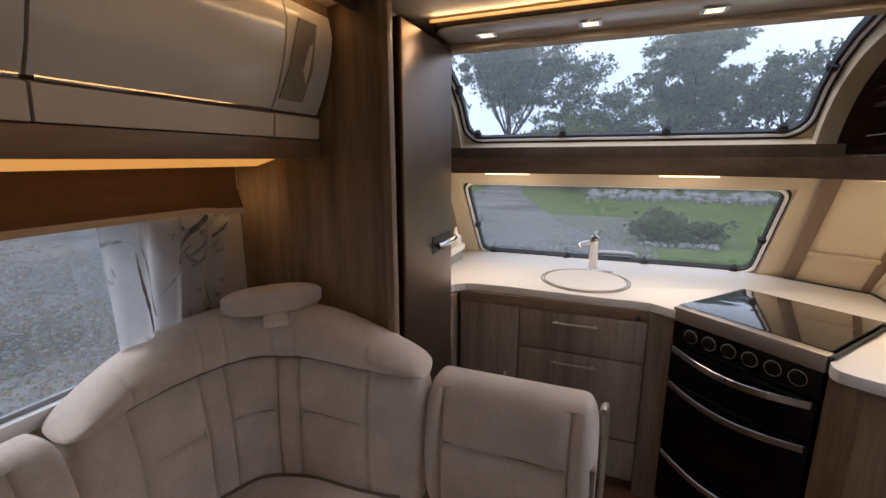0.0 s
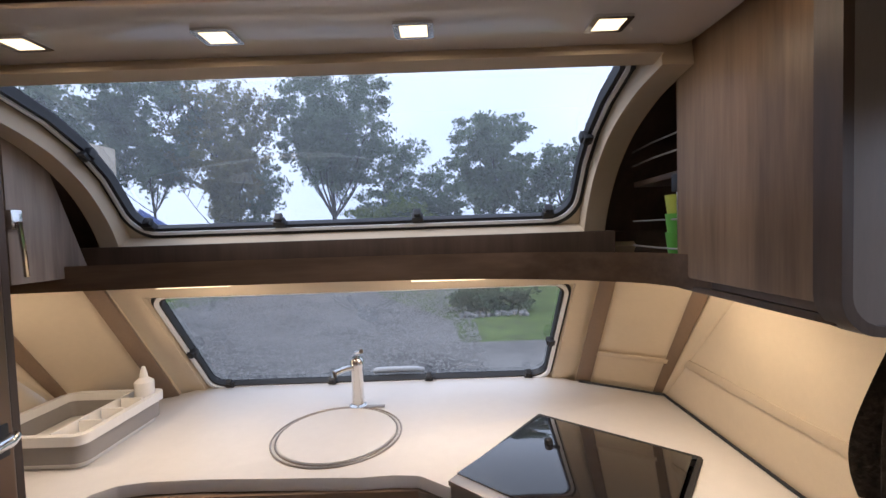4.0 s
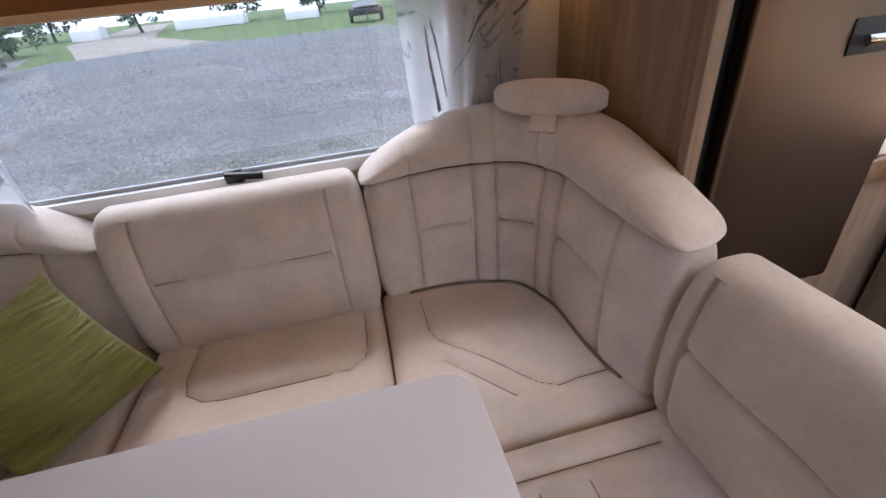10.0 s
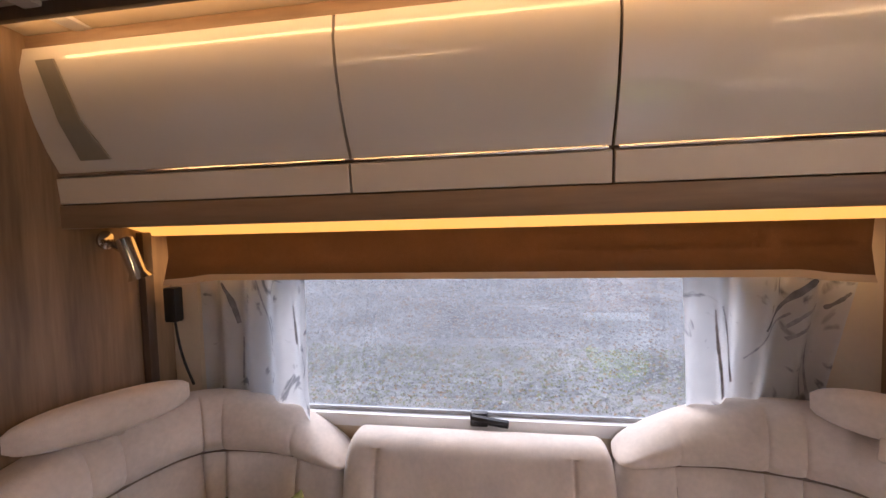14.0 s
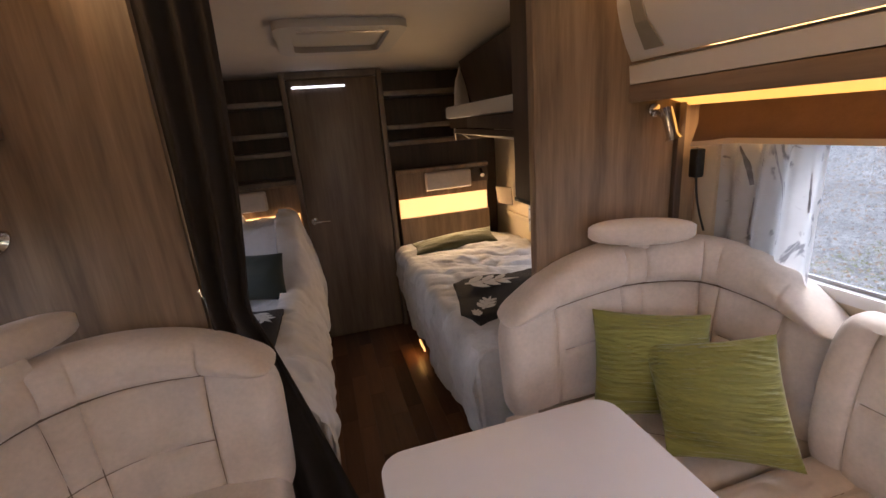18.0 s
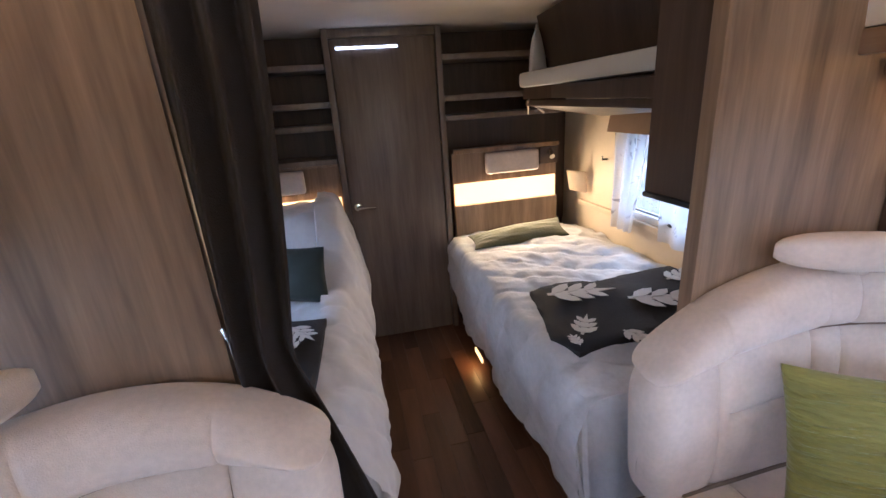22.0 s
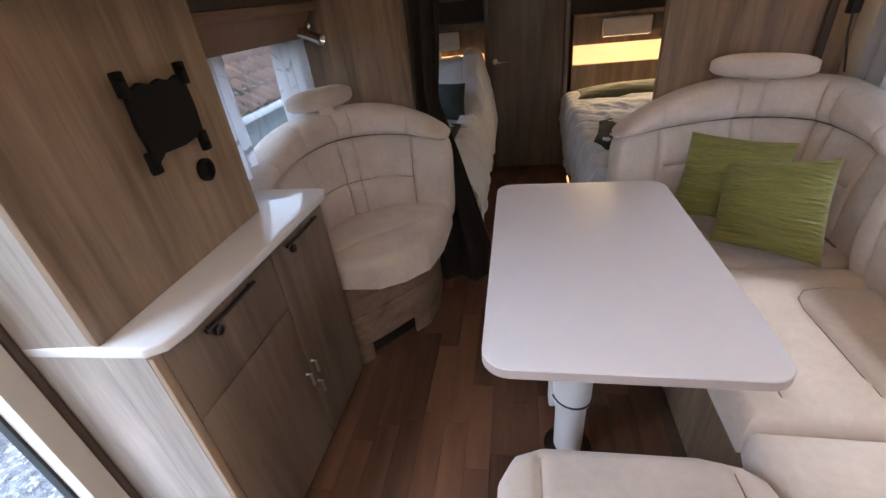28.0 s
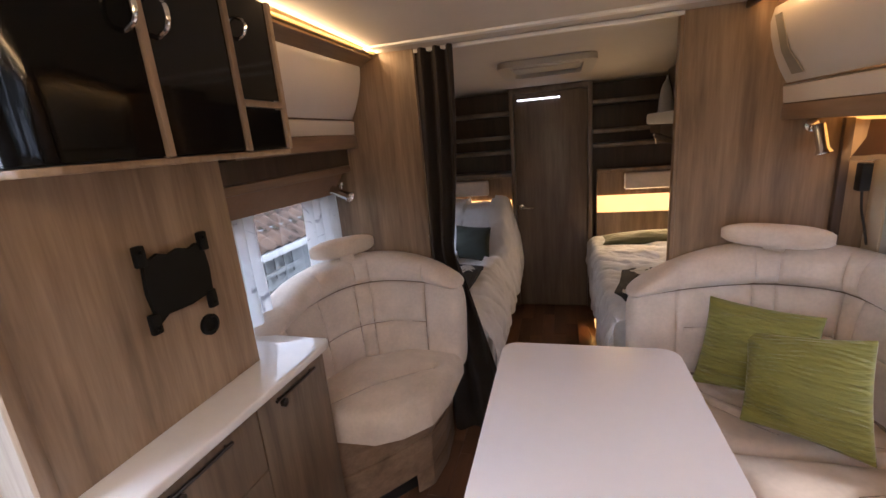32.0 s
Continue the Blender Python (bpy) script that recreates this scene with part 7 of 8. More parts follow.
s = thing("wall_hook", (-1.19, -2.3, 1.08), "small dark hook on the bedroom wall", "hook")
part("hook", tube([(-1.215, -2.33, 1.09), (-1.18, -2.33, 1.09), (-1.18, -2.33, 1.11)], 0.006, 6), BLACK, s)
# roof vent
v = thing("roof_vent", (0.045, -1.65, 1.93), "white roof vent with blind frame in the ceiling", "roof vent")
bm = ring_on(lambda a, b, h: (a, b, 1.957 + (b + 0.70) * 0.0257 - h), rounded(-0.23, 0.32, -1.95, -1.38, 0.07), rounded(-0.16, 0.25, -1.88, -1.45, 0.04), 0.0, 0.032)
part("frame", bm, VENT_GREY, v)
part("blind", box(-0.16, 0.25, -1.88, -1.45, 1.922, 1.926), VENT_GREY, v, "pale folded blind")
part("grip_bar", box(-0.14, 0.23, -1.50, -1.455, 1.902, 1.921, 0.006), ALU, v, "dark metal blind bar")
# step light at the aisle
s = thing("floor_light", (-0.24, -2.08, FL), "amber floor light under the bed side", "lamp")
part("lens", box(-0.285, -0.275, -2.16, -2.02, 0.03, 0.06, 0.003), LED_HEAD, s)
area_lamp("floor_light_lamp", (-0.262, -2.09, 0.05), (-0.15, -2.09, -0.2), 0.12, 0.02, 0.016, (1.0, 0.5, 0.12))

# ---- lamps of the kitchen ----
area_lamp("shelf_light_left", (-0.48, 2.15, 1.440), (-0.48, 2.2, 0.9), 0.22, 0.03, 0.75, (1.0, 0.76, 0.48))
area_lamp("shelf_light_right", (0.30, 2.11, 1.440), (0.30, 2.2, 0.9), 0.22, 0.03, 0.75, (1.0, 0.76, 0.48))
area_lamp("shelf_light_side", (0.88, 1.87, 1.440), (0.9, 1.9, 0.9), 0.03, 0.44, 1.0, (1.0, 0.76, 0.48))
area_lamp("shelf_light_fridge", (-0.965, 1.99, 1.440), (-0.97, 2.1, 0.9), 0.10, 0.03, 0.45, (1.0, 0.76, 0.48))
for k, x in enumerate((-0.438, -0.093, 0.249, 0.59)):
    area_lamp("downlight_lamp", (x, 1.605, 1.938), (x, 1.605, 0.9), 0.04, 0.04, 0.13, (1.0, 0.78, 0.5))
area_lamp("cove_light_front", (0.09, 1.474, 1.965), (0.09, 1.2, 1.975), 1.35, 0.02, 0.45)

# ---- outside ----
G = -0.62
GRAVEL = material("grey_gravel", (0.125, 0.122, 0.121), 0.95, vary=0.65, scale=0.7, bump=0.9, bump_scale=38, second=(0.31, 0.297, 0.28))
GRASS = material("lawn", (0.055, 0.095, 0.02), 0.95, vary=0.5, scale=2.2, bump=1.0, bump_scale=24, second=(0.16, 0.23, 0.05))
LEAF = material("tree_leaves", (0.10, 0.155, 0.085), 0.7, vary=0.4, scale=0.8, second=(0.29, 0.36, 0.23))
LEAF_AUTUMN = material("yellowing_leaves", (0.19, 0.185, 0.085), 0.8, vary=0.4, scale=0.8, second=(0.33, 0.31, 0.16))
LEAF_SHRUB = material("shrub_leaves", (0.13, 0.19, 0.03), 0.8, vary=0.4, scale=2, second=(0.25, 0.31, 0.07))
for leafy in (LEAF, LEAF_AUTUMN, LEAF_SHRUB):
    ln, ll = leafy.node_tree.nodes, leafy.node_tree.links
    lt, lm = ln.new("ShaderNodeBsdfTranslucent"), ln.new("ShaderNodeMixShader")
    ll.new(ln["Principled BSDF"].inputs["Base Color"].links[0].from_socket, lt.inputs[0])
    lm.inputs[0].default_value = 0.6
    ll.new(ln["Principled BSDF"].outputs[0], lm.inputs[1]), ll.new(lt.outputs[0], lm.inputs[2])
    ll.new(lm.outputs[0], ln["Material Output"].inputs["Surface"])
BARK = material("bark", (0.06, 0.05, 0.04), 0.95, vary=0.3, bump=0.8, bump_scale=20)
TILE = material("red_clay_roof_tile", (0.085, 0.045, 0.030), 0.9, vary=0.45, scale=5, bump=0.5, bump_scale=60, second=(0.215, 0.135, 0.092))
MOSS = material("dark_moss", (0.030, 0.023, 0.010), 1.0, vary=0.4, bump=1.0, bump_scale=60)
BOARD = material("grey_blue_painted_board", (0.23, 0.25, 0.26), 0.7, vary=0.15, scale=3, bump=0.2, bump_scale=40)
GUTTER = material("white_gutter", (0.50, 0.52, 0.53), 0.5, vary=0.05)
SOIL = material("dark_soil", (0.03, 0.025, 0.02), 1.0, vary=0.4, bump=1.0, bump_scale=50)
TARP = material("blue_tarpaulin", (0.012, 0.045, 0.22), 0.5, vary=0.2)
STONE = material("grey_stones", (0.25, 0.25, 0.24), 0.95, vary=0.4, bump=0.6, bump_scale=12)


RISE = [(-2.0, 0.0), (-4.0, 0.09), (-9.0, 0.40), (-16.0, 0.81), (-22.0, 0.90), (-30.0, 1.0), (-60.0, 1.5)]


def rise(x):
    """The yard climbs gently away from the caravan's window side."""
    for (a, p), (b, q) in zip(RISE, RISE[1:]):
        if b <= x <= a:
            return p + (q - p) * (a - x) / (a - b)
    return 0.0 if x > RISE[0][0] else RISE[-1][1]


def sheet(name, poly, z, mat, label, cut=0):
    bm = bmesh.new()
    bm.faces.new([bm.verts.new((x, y, z)) for x, y in poly])
    for a, _ in RISE:
        bmesh.ops.bisect_plane(bm, geom=bm.verts[:] + bm.edges[:] + bm.faces[:], plane_co=(a, 0, 0), plane_no=(1, 0, 0))
    for v in bm.verts:
        v.co.z += rise(v.co.x)
    bmesh.ops.triangulate(bm, faces=bm.faces[:])
    return structure(name, bm, mat, label, "ground", False)


sheet("ground", [(-900, -900), (900, -900), (900, 900), (-900, 900)], G - 0.01, GRASS, "green lawn reaching to the horizon")
rng = random.Random(5)
lane = [(0.6, 9.2), (0.45, 11.3), (-0.8, 13.6), (-2.0, 16), (-5, 25), (-7.3, 35), (-10, 48), (-11, 48), (-7.9, 35), (-7.8, 29), (-7.2, 20), (-6.6, 14.8), (-7, 13), (-11, 8), (-15.3, 4.1), (-16.1, 2.3), (-21.4, -0.7), (-25.4, -7), (-21.3, -9.4), (-20, -11.4), (-27, -14.5), (-26, -40), (3.7, -40), (3.55, 9.2)]
sheet("ground_gravel", lane, G, GRAVEL, "grey gravel yard and lane")
TRACK = material("sandy_track", (0.27, 0.22, 0.17), 0.95, vary=0.3, scale=1.5, bump=0.4, bump_scale=50, second=(0.42, 0.36, 0.29))
sheet("ground_track", [(-21, -9.6), (-24.5, -5.4), (-35, -11.2), (-52, -15.6), (-100, -28), (-100, -34), (-52, -20), (-36, -17), (-27, -12.5)], G + 0.012, TRACK, "sandy track leaving the yard")


def pebbles(name, x0, x1, y0, y1, count, size, mat, label, seed):
    """Loose stones, far too many to count."""
    r = np.random.default_rng(seed)
    base = np.array([(1, 0, 0), (-1, 0, 0), (0, 1, 0), (0, -1, 0), (0, 0, 0.8), (0, 0, -0.3)], float)
    tri = np.array([(0, 2, 4), (2, 1, 4), (1, 3, 4), (3, 0, 4)])
    s = r.uniform(0.5, 1.3, (count, 1, 3)) * size
    a = r.uniform(0, 6.28, count)
    c, q = np.cos(a)[:, None], np.sin(a)[:, None]
    v = base[None] * s
    v = np.stack([v[..., 0] * c - v[..., 1] * q, v[..., 0] * q + v[..., 1] * c, v[..., 2]], -1)
    v += np.stack([r.uniform(x0, x1, count), r.uniform(y0, y1, count), np.full(count, G + 0.002)], -1)[:, None]
    v[..., 2] += np.interp(-v[..., 0], [-a for a, _ in RISE], [q for _, q in RISE])
    f = (tri[None] + 6 * np.arange(count)[:, None, None]).reshape(-1, 3)
    me = bpy.data.meshes.new(name)
    me.from_pydata(v.reshape(-1, 3).tolist(), [], f.tolist())
    me.materials.append(mat)
    return tagged(new(name, me), label, "ground cover", kind="stuff")


PEB = material("loose_pebbles", (0.10, 0.10, 0.102), 0.9, vary=0.5, scale=14, second=(0.46, 0.45, 0.43))
# darker pebbles for the entry side, the caravan's shade put into their colour
PEB_SHADED = material("shaded_pebbles", (0.045, 0.048, 0.053), 0.9, vary=0.5, scale=14, second=(0.20, 0.205, 0.215))
pebbles("gravel_stones", -9.5, -1.5, -5.0, 6.0, 40000, 0.021, PEB, "loose grey gravel stones in the yard", 1)
pebbles("gravel_stones", -22.0, -9.5, -11.0, 3.0, 24000, 0.04, PEB, "loose grey gravel stones across the yard", 5)
pebbles("gravel_stones", 1.3, 3.6, -6.0, 4.5, 70000, 0.018, PEB_SHADED, "loose blue-grey gravel stones by the entry, darkened for the caravan's shade", 2)
pebbles("gravel_stones", -8.0, 1.0, 3.5, 17.0, 30000, 0.028, PEB, "loose grey gravel stones on the lane", 4)
FALLEN = material("fallen_brown_leaves", (0.25, 0.165, 0.10), 0.9, vary=0.5, scale=20)
pebbles("fallen_leaves", -18.0, -2.0, -7.0, 5.0, 13000, 0.024, FALLEN, "brown fallen leaves on the gravel", 3)
pebbles("gravel_weeds", -6.5, -1.6, -3.0, 3.6, 9000, 0.017, material("yellow_green_weeds", (0.13, 0.15, 0.05), 0.9, vary=0.5, scale=12, second=(0.27, 0.27, 0.12)), "tiny yellow-green weeds among the gravel", 8)


def tree(at, height, spread, leaves, mat, seed, label, crown=0.32, size=0.16, name="tree", category="tree", trunk_r=None):
    """A tapered trunk with forking limbs and a crown of many loose leaf clumps."""
    r = random.Random(seed)
    u = thing(name, at, label, category, "trees beyond the lane" if category == "tree" else "shrubs")
    base = Vector(at)
    tr = trunk_r or height * 0.018
    bm = bmesh.new()
    tips = []

    def limb(p, d, length, rad, depth):
        q = p
        pts = [p]
        for k in range(4):
            d = (d + Vector((r.uniform(-0.2, 0.2), r.uniform(-0.2, 0.2), 0.10))).normalized()
            q = q + d * length / 4
            pts.append(q)
        own = bmesh.new()
        rings = []
        for k, w in enumerate(pts):
            rr = rad * (1 - 0.16 * k)
            rings.append([own.verts.new(w + Vector((rr * math.cos(a), rr * math.sin(a), 0))) for a in (math.pi * 2 * j / 6 for j in range(6))])
        for a, b in zip(rings, rings[1:]):
            for j in range(6):
                own.faces.new((a[j], a[(j + 1) % 6], b[(j + 1) % 6], b[j]))
        joined(bm, own)
        tips.append((q, depth))
        if depth < 3:
            for _ in range(4 if depth else 9):
                k = r.randint(1, 4)
                a = r.uniform(0, 6.28)
                limb(pts[k], Vector((math.cos(a), math.sin(a), r.uniform(0.25, 1.1))).normalized(), length * r.uniform(0.42, 0.66), rad * 0.42, depth + 1)

    limb(base, Vector((0, 0, 1)), height * 0.62, tr, 0)
    top = max(t[0].z for t in tips) - base.z
    wide = max((t[0] - base).xy.length for t in tips)
    for v in bm.verts:
        w = v.co - base
        v.co = base + Vector((w.x * spread / wide, w.y * spread / wide, w.z * height * 0.94 / top))
    part("trunk", bm, BARK, u, "dark trunk and limbs")
    clumps = [base + Vector(((t - base).x * spread / wide, (t - base).y * spread / wide, (t - base).z * height * 0.94 / top)) for t, dd in tips if dd >= 2]
    g = np.random.default_rng(seed)
    # uneven lumps fill the crown's envelope; loose sprays sit at the limb tips
    lumps = max(30, int(spread * 22))
    way = g.normal(0, 1, (lumps, 3))
    way /= np.linalg.norm(way, axis=1, keepdims=True)
    reach = g.uniform(0.15, 1.0, (lumps, 1)) ** 0.45
    core = np.array(tuple(base)) + np.array([0, 0, height * (0.5 + crown * 0.5)]) + way * reach * np.array([spread * 0.86, spread * 0.86, height * (0.5 - crown * 0.5) * 0.92])
    wide_of = g.uniform(0.04, 0.095, lumps) * spread
    n1 = int(leaves * 0.5)
    pick = g.integers(0, lumps, n1)
    near = core[pick] + g.normal(0, 1, (n1, 3)) * wide_of[pick][:, None] * np.array([1, 1, 0.62])
    pick = g.integers(0, len(clumps), leaves - n1)
    c = np.array([tuple(q) for q in clumps])[pick]
    c = c + g.normal(0, 1, (leaves - n1, 3)) * np.array([spread * 0.07, spread * 0.07, height * 0.03]) * g.choice([0.35, 0.55, 0.9], (leaves - n1, 1))
    c = np.concatenate([near, c])
    c = c[c[:, 2] > G + max(0.0, height * crown * 0.6 - 0.2)]
    k = len(c)
    s = g.uniform(0.5, 1.25, (k, 1)) * size
    t1 = g.normal(0, 1, (k, 3))
    t1 /= np.linalg.norm(t1, axis=1, keepdims=True)
    t2 = np.cross(t1, g.normal(0, 1, (k, 3)))
    t2 /= np.linalg.norm(t2, axis=1, keepdims=True)
    v = np.stack([c - t1 * s, c + t2 * s * 0.55, c + t1 * s, c - t2 * s * 0.55], 1).reshape(-1, 3) - np.array(at)
    me = bpy.data.meshes.new("crown")
    me.from_pydata(v.tolist(), [], np.arange(4 * k).reshape(-1, 4).tolist())
    me.materials.append(mat)
    ob = new("crown", me)
    ob.parent = u
    return u


TREES = [
    ((-7.8, 34.0, G), 16.5, 5.2, 42000, LEAF, 7), ((-18.6, 29.5, G), 15.5, 4.0, 30000, LEAF, 3), ((-12.4, 27.0, G), 10.2, 2.4, 10000, LEAF_AUTUMN, 5),
    ((3.9, 32.0, G), 11.3, 3.9, 24000, LEAF, 11), ((-22.5, 26.0, G), 14.0, 4.0, 14000, LEAF, 23), ((9.8, 33.5, G), 9.0, 2.8, 9000, LEAF, 13),
    ((14.0, 33.0, G), 8.4, 3.2, 9000, LEAF, 17), ((-14.5, 34.0, G), 9.0, 3.4, 9000, LEAF, 2), ((-3.4, 36.0, G), 10.0, 4.6, 16000, LEAF, 8), ((-15.2, 31.0, G), 14.5, 4.4, 13000, LEAF_AUTUMN, 19), ((0.4, 38.0, G), 8.0, 3.2, 9000, LEAF, 41), ((6.9, 36.0, G), 8.6, 3.4, 10000, LEAF, 44), ((18.5, 31.0, G), 9.0, 3.6, 8000, LEAF, 29),
]
for at, h, s, n, m, sd in TREES:
    tree(at, h, s, int(n * 0.72), m, sd, "yellowing slender tree beyond the lane" if m is LEAF_AUTUMN else "tall green leafy tree beyond the lane", size=0.15)
for at, h, s, n, sd in (((-2.8, 31.0, G), 5.0, 3.6, 12000, 31), ((1.2, 35.0, G), 3.0, 3.4, 6000, 37), ((1.3, 12.3, G - 0.35), 1.25, 0.95, 7000, 41), ((2.1, 12.6, G - 0.35), 1.0, 0.8, 5000, 42), ((9.5, 30.0, G), 3.0, 3.6, 5000, 43), ((-11.0, 29.0, G), 1.6, 3.0, 5000, 47), ((-15.0, 25.0, G), 1.7, 3.2, 5000, 48)):
    tree(at, h, s, n, LEAF if sd in (41, 42, 47, 48) else LEAF_SHRUB, sd, "low leafy shrub on the lawn", 0.02, 0.05 if sd in (41, 42) else 0.10, "shrub", "shrub", 0.03)
bm = bmesh.new()
for k in range(160):
    x, y, s = rng.uniform(-1.4, 7.5), rng.uniform(23.5, 28), rng.uniform(0.10, 0.32)
    own = bmesh.new()
    bmesh.ops.create_icosphere(own, subdivisions=1, radius=s, matrix=Matrix.Translation((x, y, G + s * 0.4)))
    joined(bm, own)
for k in range(60):
    x, y, s = rng.uniform(0.7, 2.4), rng.uniform(11.6, 12.0), rng.uniform(0.03, 0.09)
    own = bmesh.new()
    bmesh.ops.create_icosphere(own, subdivisions=1, radius=s, matrix=Matrix.Translation((x, y, G + s * 0.4)))
    joined(bm, own)
tagged(part("stone_heap", bm, STONE, smooth=False), "grey field stones heaped on the lawn", "stones", kind="stuff")
t = thing("blue_tarpaulin", (-15.5, 24, G), "blue tarpaulin tent at the edge of the yard", "tarpaulin")
part("sheet", slab([(-16.4, 22.4, G), (-11.2, 23.8, G + 1.0), (-13.0, 24.2, G + 2.0), (-16.4, 24.6, G + 4.0)], 0.05), TARP, t, "", False)


# neighbouring house with its tiled roof
H = thing("neighbour_house", (4.4, -1.5, G), "low house with mossy red tile roof and grey boarded wall", "house")
EX, EZ, SL = 4.12, 0.17, radians(33)
part("wall", box(4.42, 4.5, -9, 5, G, EZ + 0.25), BOARD, H, "grey-blue boarded wall")
part("roof_base", slab([(EX + 0.05, -9, EZ - 0.03), (EX + 0.05, 5, EZ - 0.03), (EX + 0.05 + 4.6 * math.cos(SL), 5, EZ - 0.03 + 4.6 * math.sin(SL)), (EX + 0.05 + 4.6 * math.cos(SL), -9, EZ - 0.03 + 4.6 * math.sin(SL))], 0.06), MOSS, H, "dark mossy roof base")
gut = bmesh.new()
box(EX - 0.06, EX + 0.03, -9, 5, EZ - 0.13, EZ - 0.02, 0.02, bm=gut)
part("gutter", gut, GUTTER, H, "white eaves board")
fence = thing("board_fence", (4.3, -1.5, G), "grey-blue rail fence leaning along the house wall", "fence")
for z in (-0.28, 0.0):
    part("rail", box(4.30, 4.34, -5, 3, z - 0.035, z + 0.035, 0.004), BOARD, fence)
for k in range(34):
    y = -4.9 + 0.235 * k
    part("slat", box(4.335, 4.36, y, y + 0.06, -0.40, 0.06, 0.003), BOARD, fence)
structure("kerb_bed_edge", box(3.62, 3.68, -6, 4, G - 0.02, G + 0.08, 0.006), BOARD, "grey board edging of the plant bed", "kerb")
structure("ground_bed", box(3.68, 4.42, -6, 4, G - 0.02, G + 0.05), SOIL, "dark soil of the plant bed", "ground", False)
BIGLEAF = material("lime_green_leaf", (0.14, 0.24, 0.025), 0.6, vary=0.35, scale=6, second=(0.32, 0.42, 0.06))
MIDLEAF = material("green_leaf", (0.07, 0.16, 0.02), 0.6, vary=0.35, scale=6, second=(0.16, 0.28, 0.05))


leaf_mesh = {}
for key, mat in (("broad", BIGLEAF), ("green", MIDLEAF)):
    bm = bmesh.new()
    v = [bm.verts.new(p) for p in ((0, 0, 0), (0.22, 0.27, 0.05), (0.6, 0.33, 0.06), (0.85, 0.17, 0.0), (1.0, 0.0, -0.10), (0.85, -0.17, 0.0), (0.6, -0.33, 0.06), (0.22, -0.27, 0.05), (0.5, 0, 0))]
    for k in range(8):
        bm.faces.new((v[k], v[(k + 1) % 8], v[8]))
    leaf_mesh[key] = bpy.data.meshes.new("leaf")
    bm.to_mesh(leaf_mesh[key])
    bm.free()
    leaf_mesh[key].materials.append(mat)


def leafy_plant(cx, cy, rad, count, key, seed, label, big):
    r = random.Random(seed)
    u = thing("leafy_plant", (cx, cy, G + 0.04), label, "plant", "plants in the bed")
    for _ in range(count):
        a, d = r.uniform(0, 6.28), rad * math.sqrt(r.random())
        ob = new("leaf", leaf_mesh[key])
        ob.parent = u
        ob.matrix_basis = pose(d * math.cos(a), d * math.sin(a), r.uniform(0.01, 0.26) * (1 - 0.5 * d / rad), r.uniform(-30, 30), r.uniform(-25, 25), math.degrees(a) + r.uniform(-60, 60)) @ Matrix.Scale(big * r.uniform(0.6, 1.25), 4)
    return u


for k in range(13):
    leafy_plant(3.72 + 0.12 * math.sin(k * 2.1), -3.0 + 0.42 * k, 0.38, 90, "broad" if k % 3 else "green", 60 + k, "lime green broad-leaved plant spilling over the bed edge" if k % 3 else "green broad-leaved plant in the bed", 0.165)
for k in range(10):
    leafy_plant(4.12, -3.0 + 0.55 * k, 0.3, 44, "green", 90 + k, "green leafy plant by the wall", 0.10)


# parked cars across the yard
CAR = material("black_car_paint", (0.010, 0.011, 0.014), 0.2, vary=0.1, coat=1.0)
TYRE = material("tyre_rubber", (0.015, 0.015, 0.015), 0.9)
RIM = material("alloy_rim", (0.30, 0.30, 0.31), 0.35, 0.9)
REDL = material("red_tail_light", (0.35, 0.01, 0.01), 0.25, coat=0.5)


def car(at, yaw, label, scale=1.0):
    u = thing("car", at, label, "car", "parked cars")

    def place(bm):
        bmesh.ops.transform(bm, matrix=pose(*at, 0, 0, yaw) @ Matrix.Scale(scale, 4), verts=bm.verts)
        return bm

    low = [(-2.30, 0.32), (-2.34, 0.62), (-2.25, 0.95), (-1.1, 1.02), (1.0, 1.02), (2.05, 0.98), (2.32, 0.86), (2.34, 0.34), (1.9, 0.22), (-1.9, 0.22)]
    bm = sweep_xz(low, -0.92, 0.92, None, 0.06)
    body = part("body", place(bm), CAR, u, "glossy black body")
    cab = bmesh.new()
    b = [cab.verts.new(p) for p in ((-1.25, -0.86, 1.0), (2.2, -0.86, 1.0), (2.2, 0.86, 1.0), (-1.25, 0.86, 1.0))]
    t_ = [cab.verts.new(p) for p in ((-0.45, -0.66, 1.62), (1.75, -0.66, 1.60), (1.75, 0.66, 1.60), (-0.45, 0.66, 1.62))]
    cab.faces.new(b), cab.faces.new(t_)
    for k in range(4):
        cab.faces.new((b[k], b[(k + 1) % 4], t_[(k + 1) % 4], t_[k]))
    bmesh.ops.bevel(cab, geom=list(cab.edges), offset=0.05, segments=2, affect="EDGES")
    part("cabin", place(cab), BLACK_GLASS, u, "dark glazed cabin")
    for x in (-1.45, 1.45):
        for y in (-0.86, 0.86):
            wh = part("wheel", place(lathe([(0.20, -0.11), (0.345, -0.10), (0.355, 0.0), (0.345, 0.10), (0.20, 0.11)], (x, y, 0.355), 24, tilt=(0, 1, 0))), TYRE, u)
            part("rim", place(lathe([(0.0, -0.112), (0.23, -0.115), (0.23, 0.115), (0.0, 0.112)], (x, y, 0.355), 20, tilt=(0, 1, 0))), RIM, wh, "grey alloy rim")
    for y in (-0.72, 0.72):
        part("tail_light", place(box(2.26, 2.36, y - 0.16, y + 0.16, 0.72, 0.92, 0.02)), REDL, u, "red tail light")
    part("number_plate", place(box(2.34, 2.365, -0.26, 0.26, 0.55, 0.66, 0.005)), WHITE_PLASTIC, u, "white number plate")
    return u


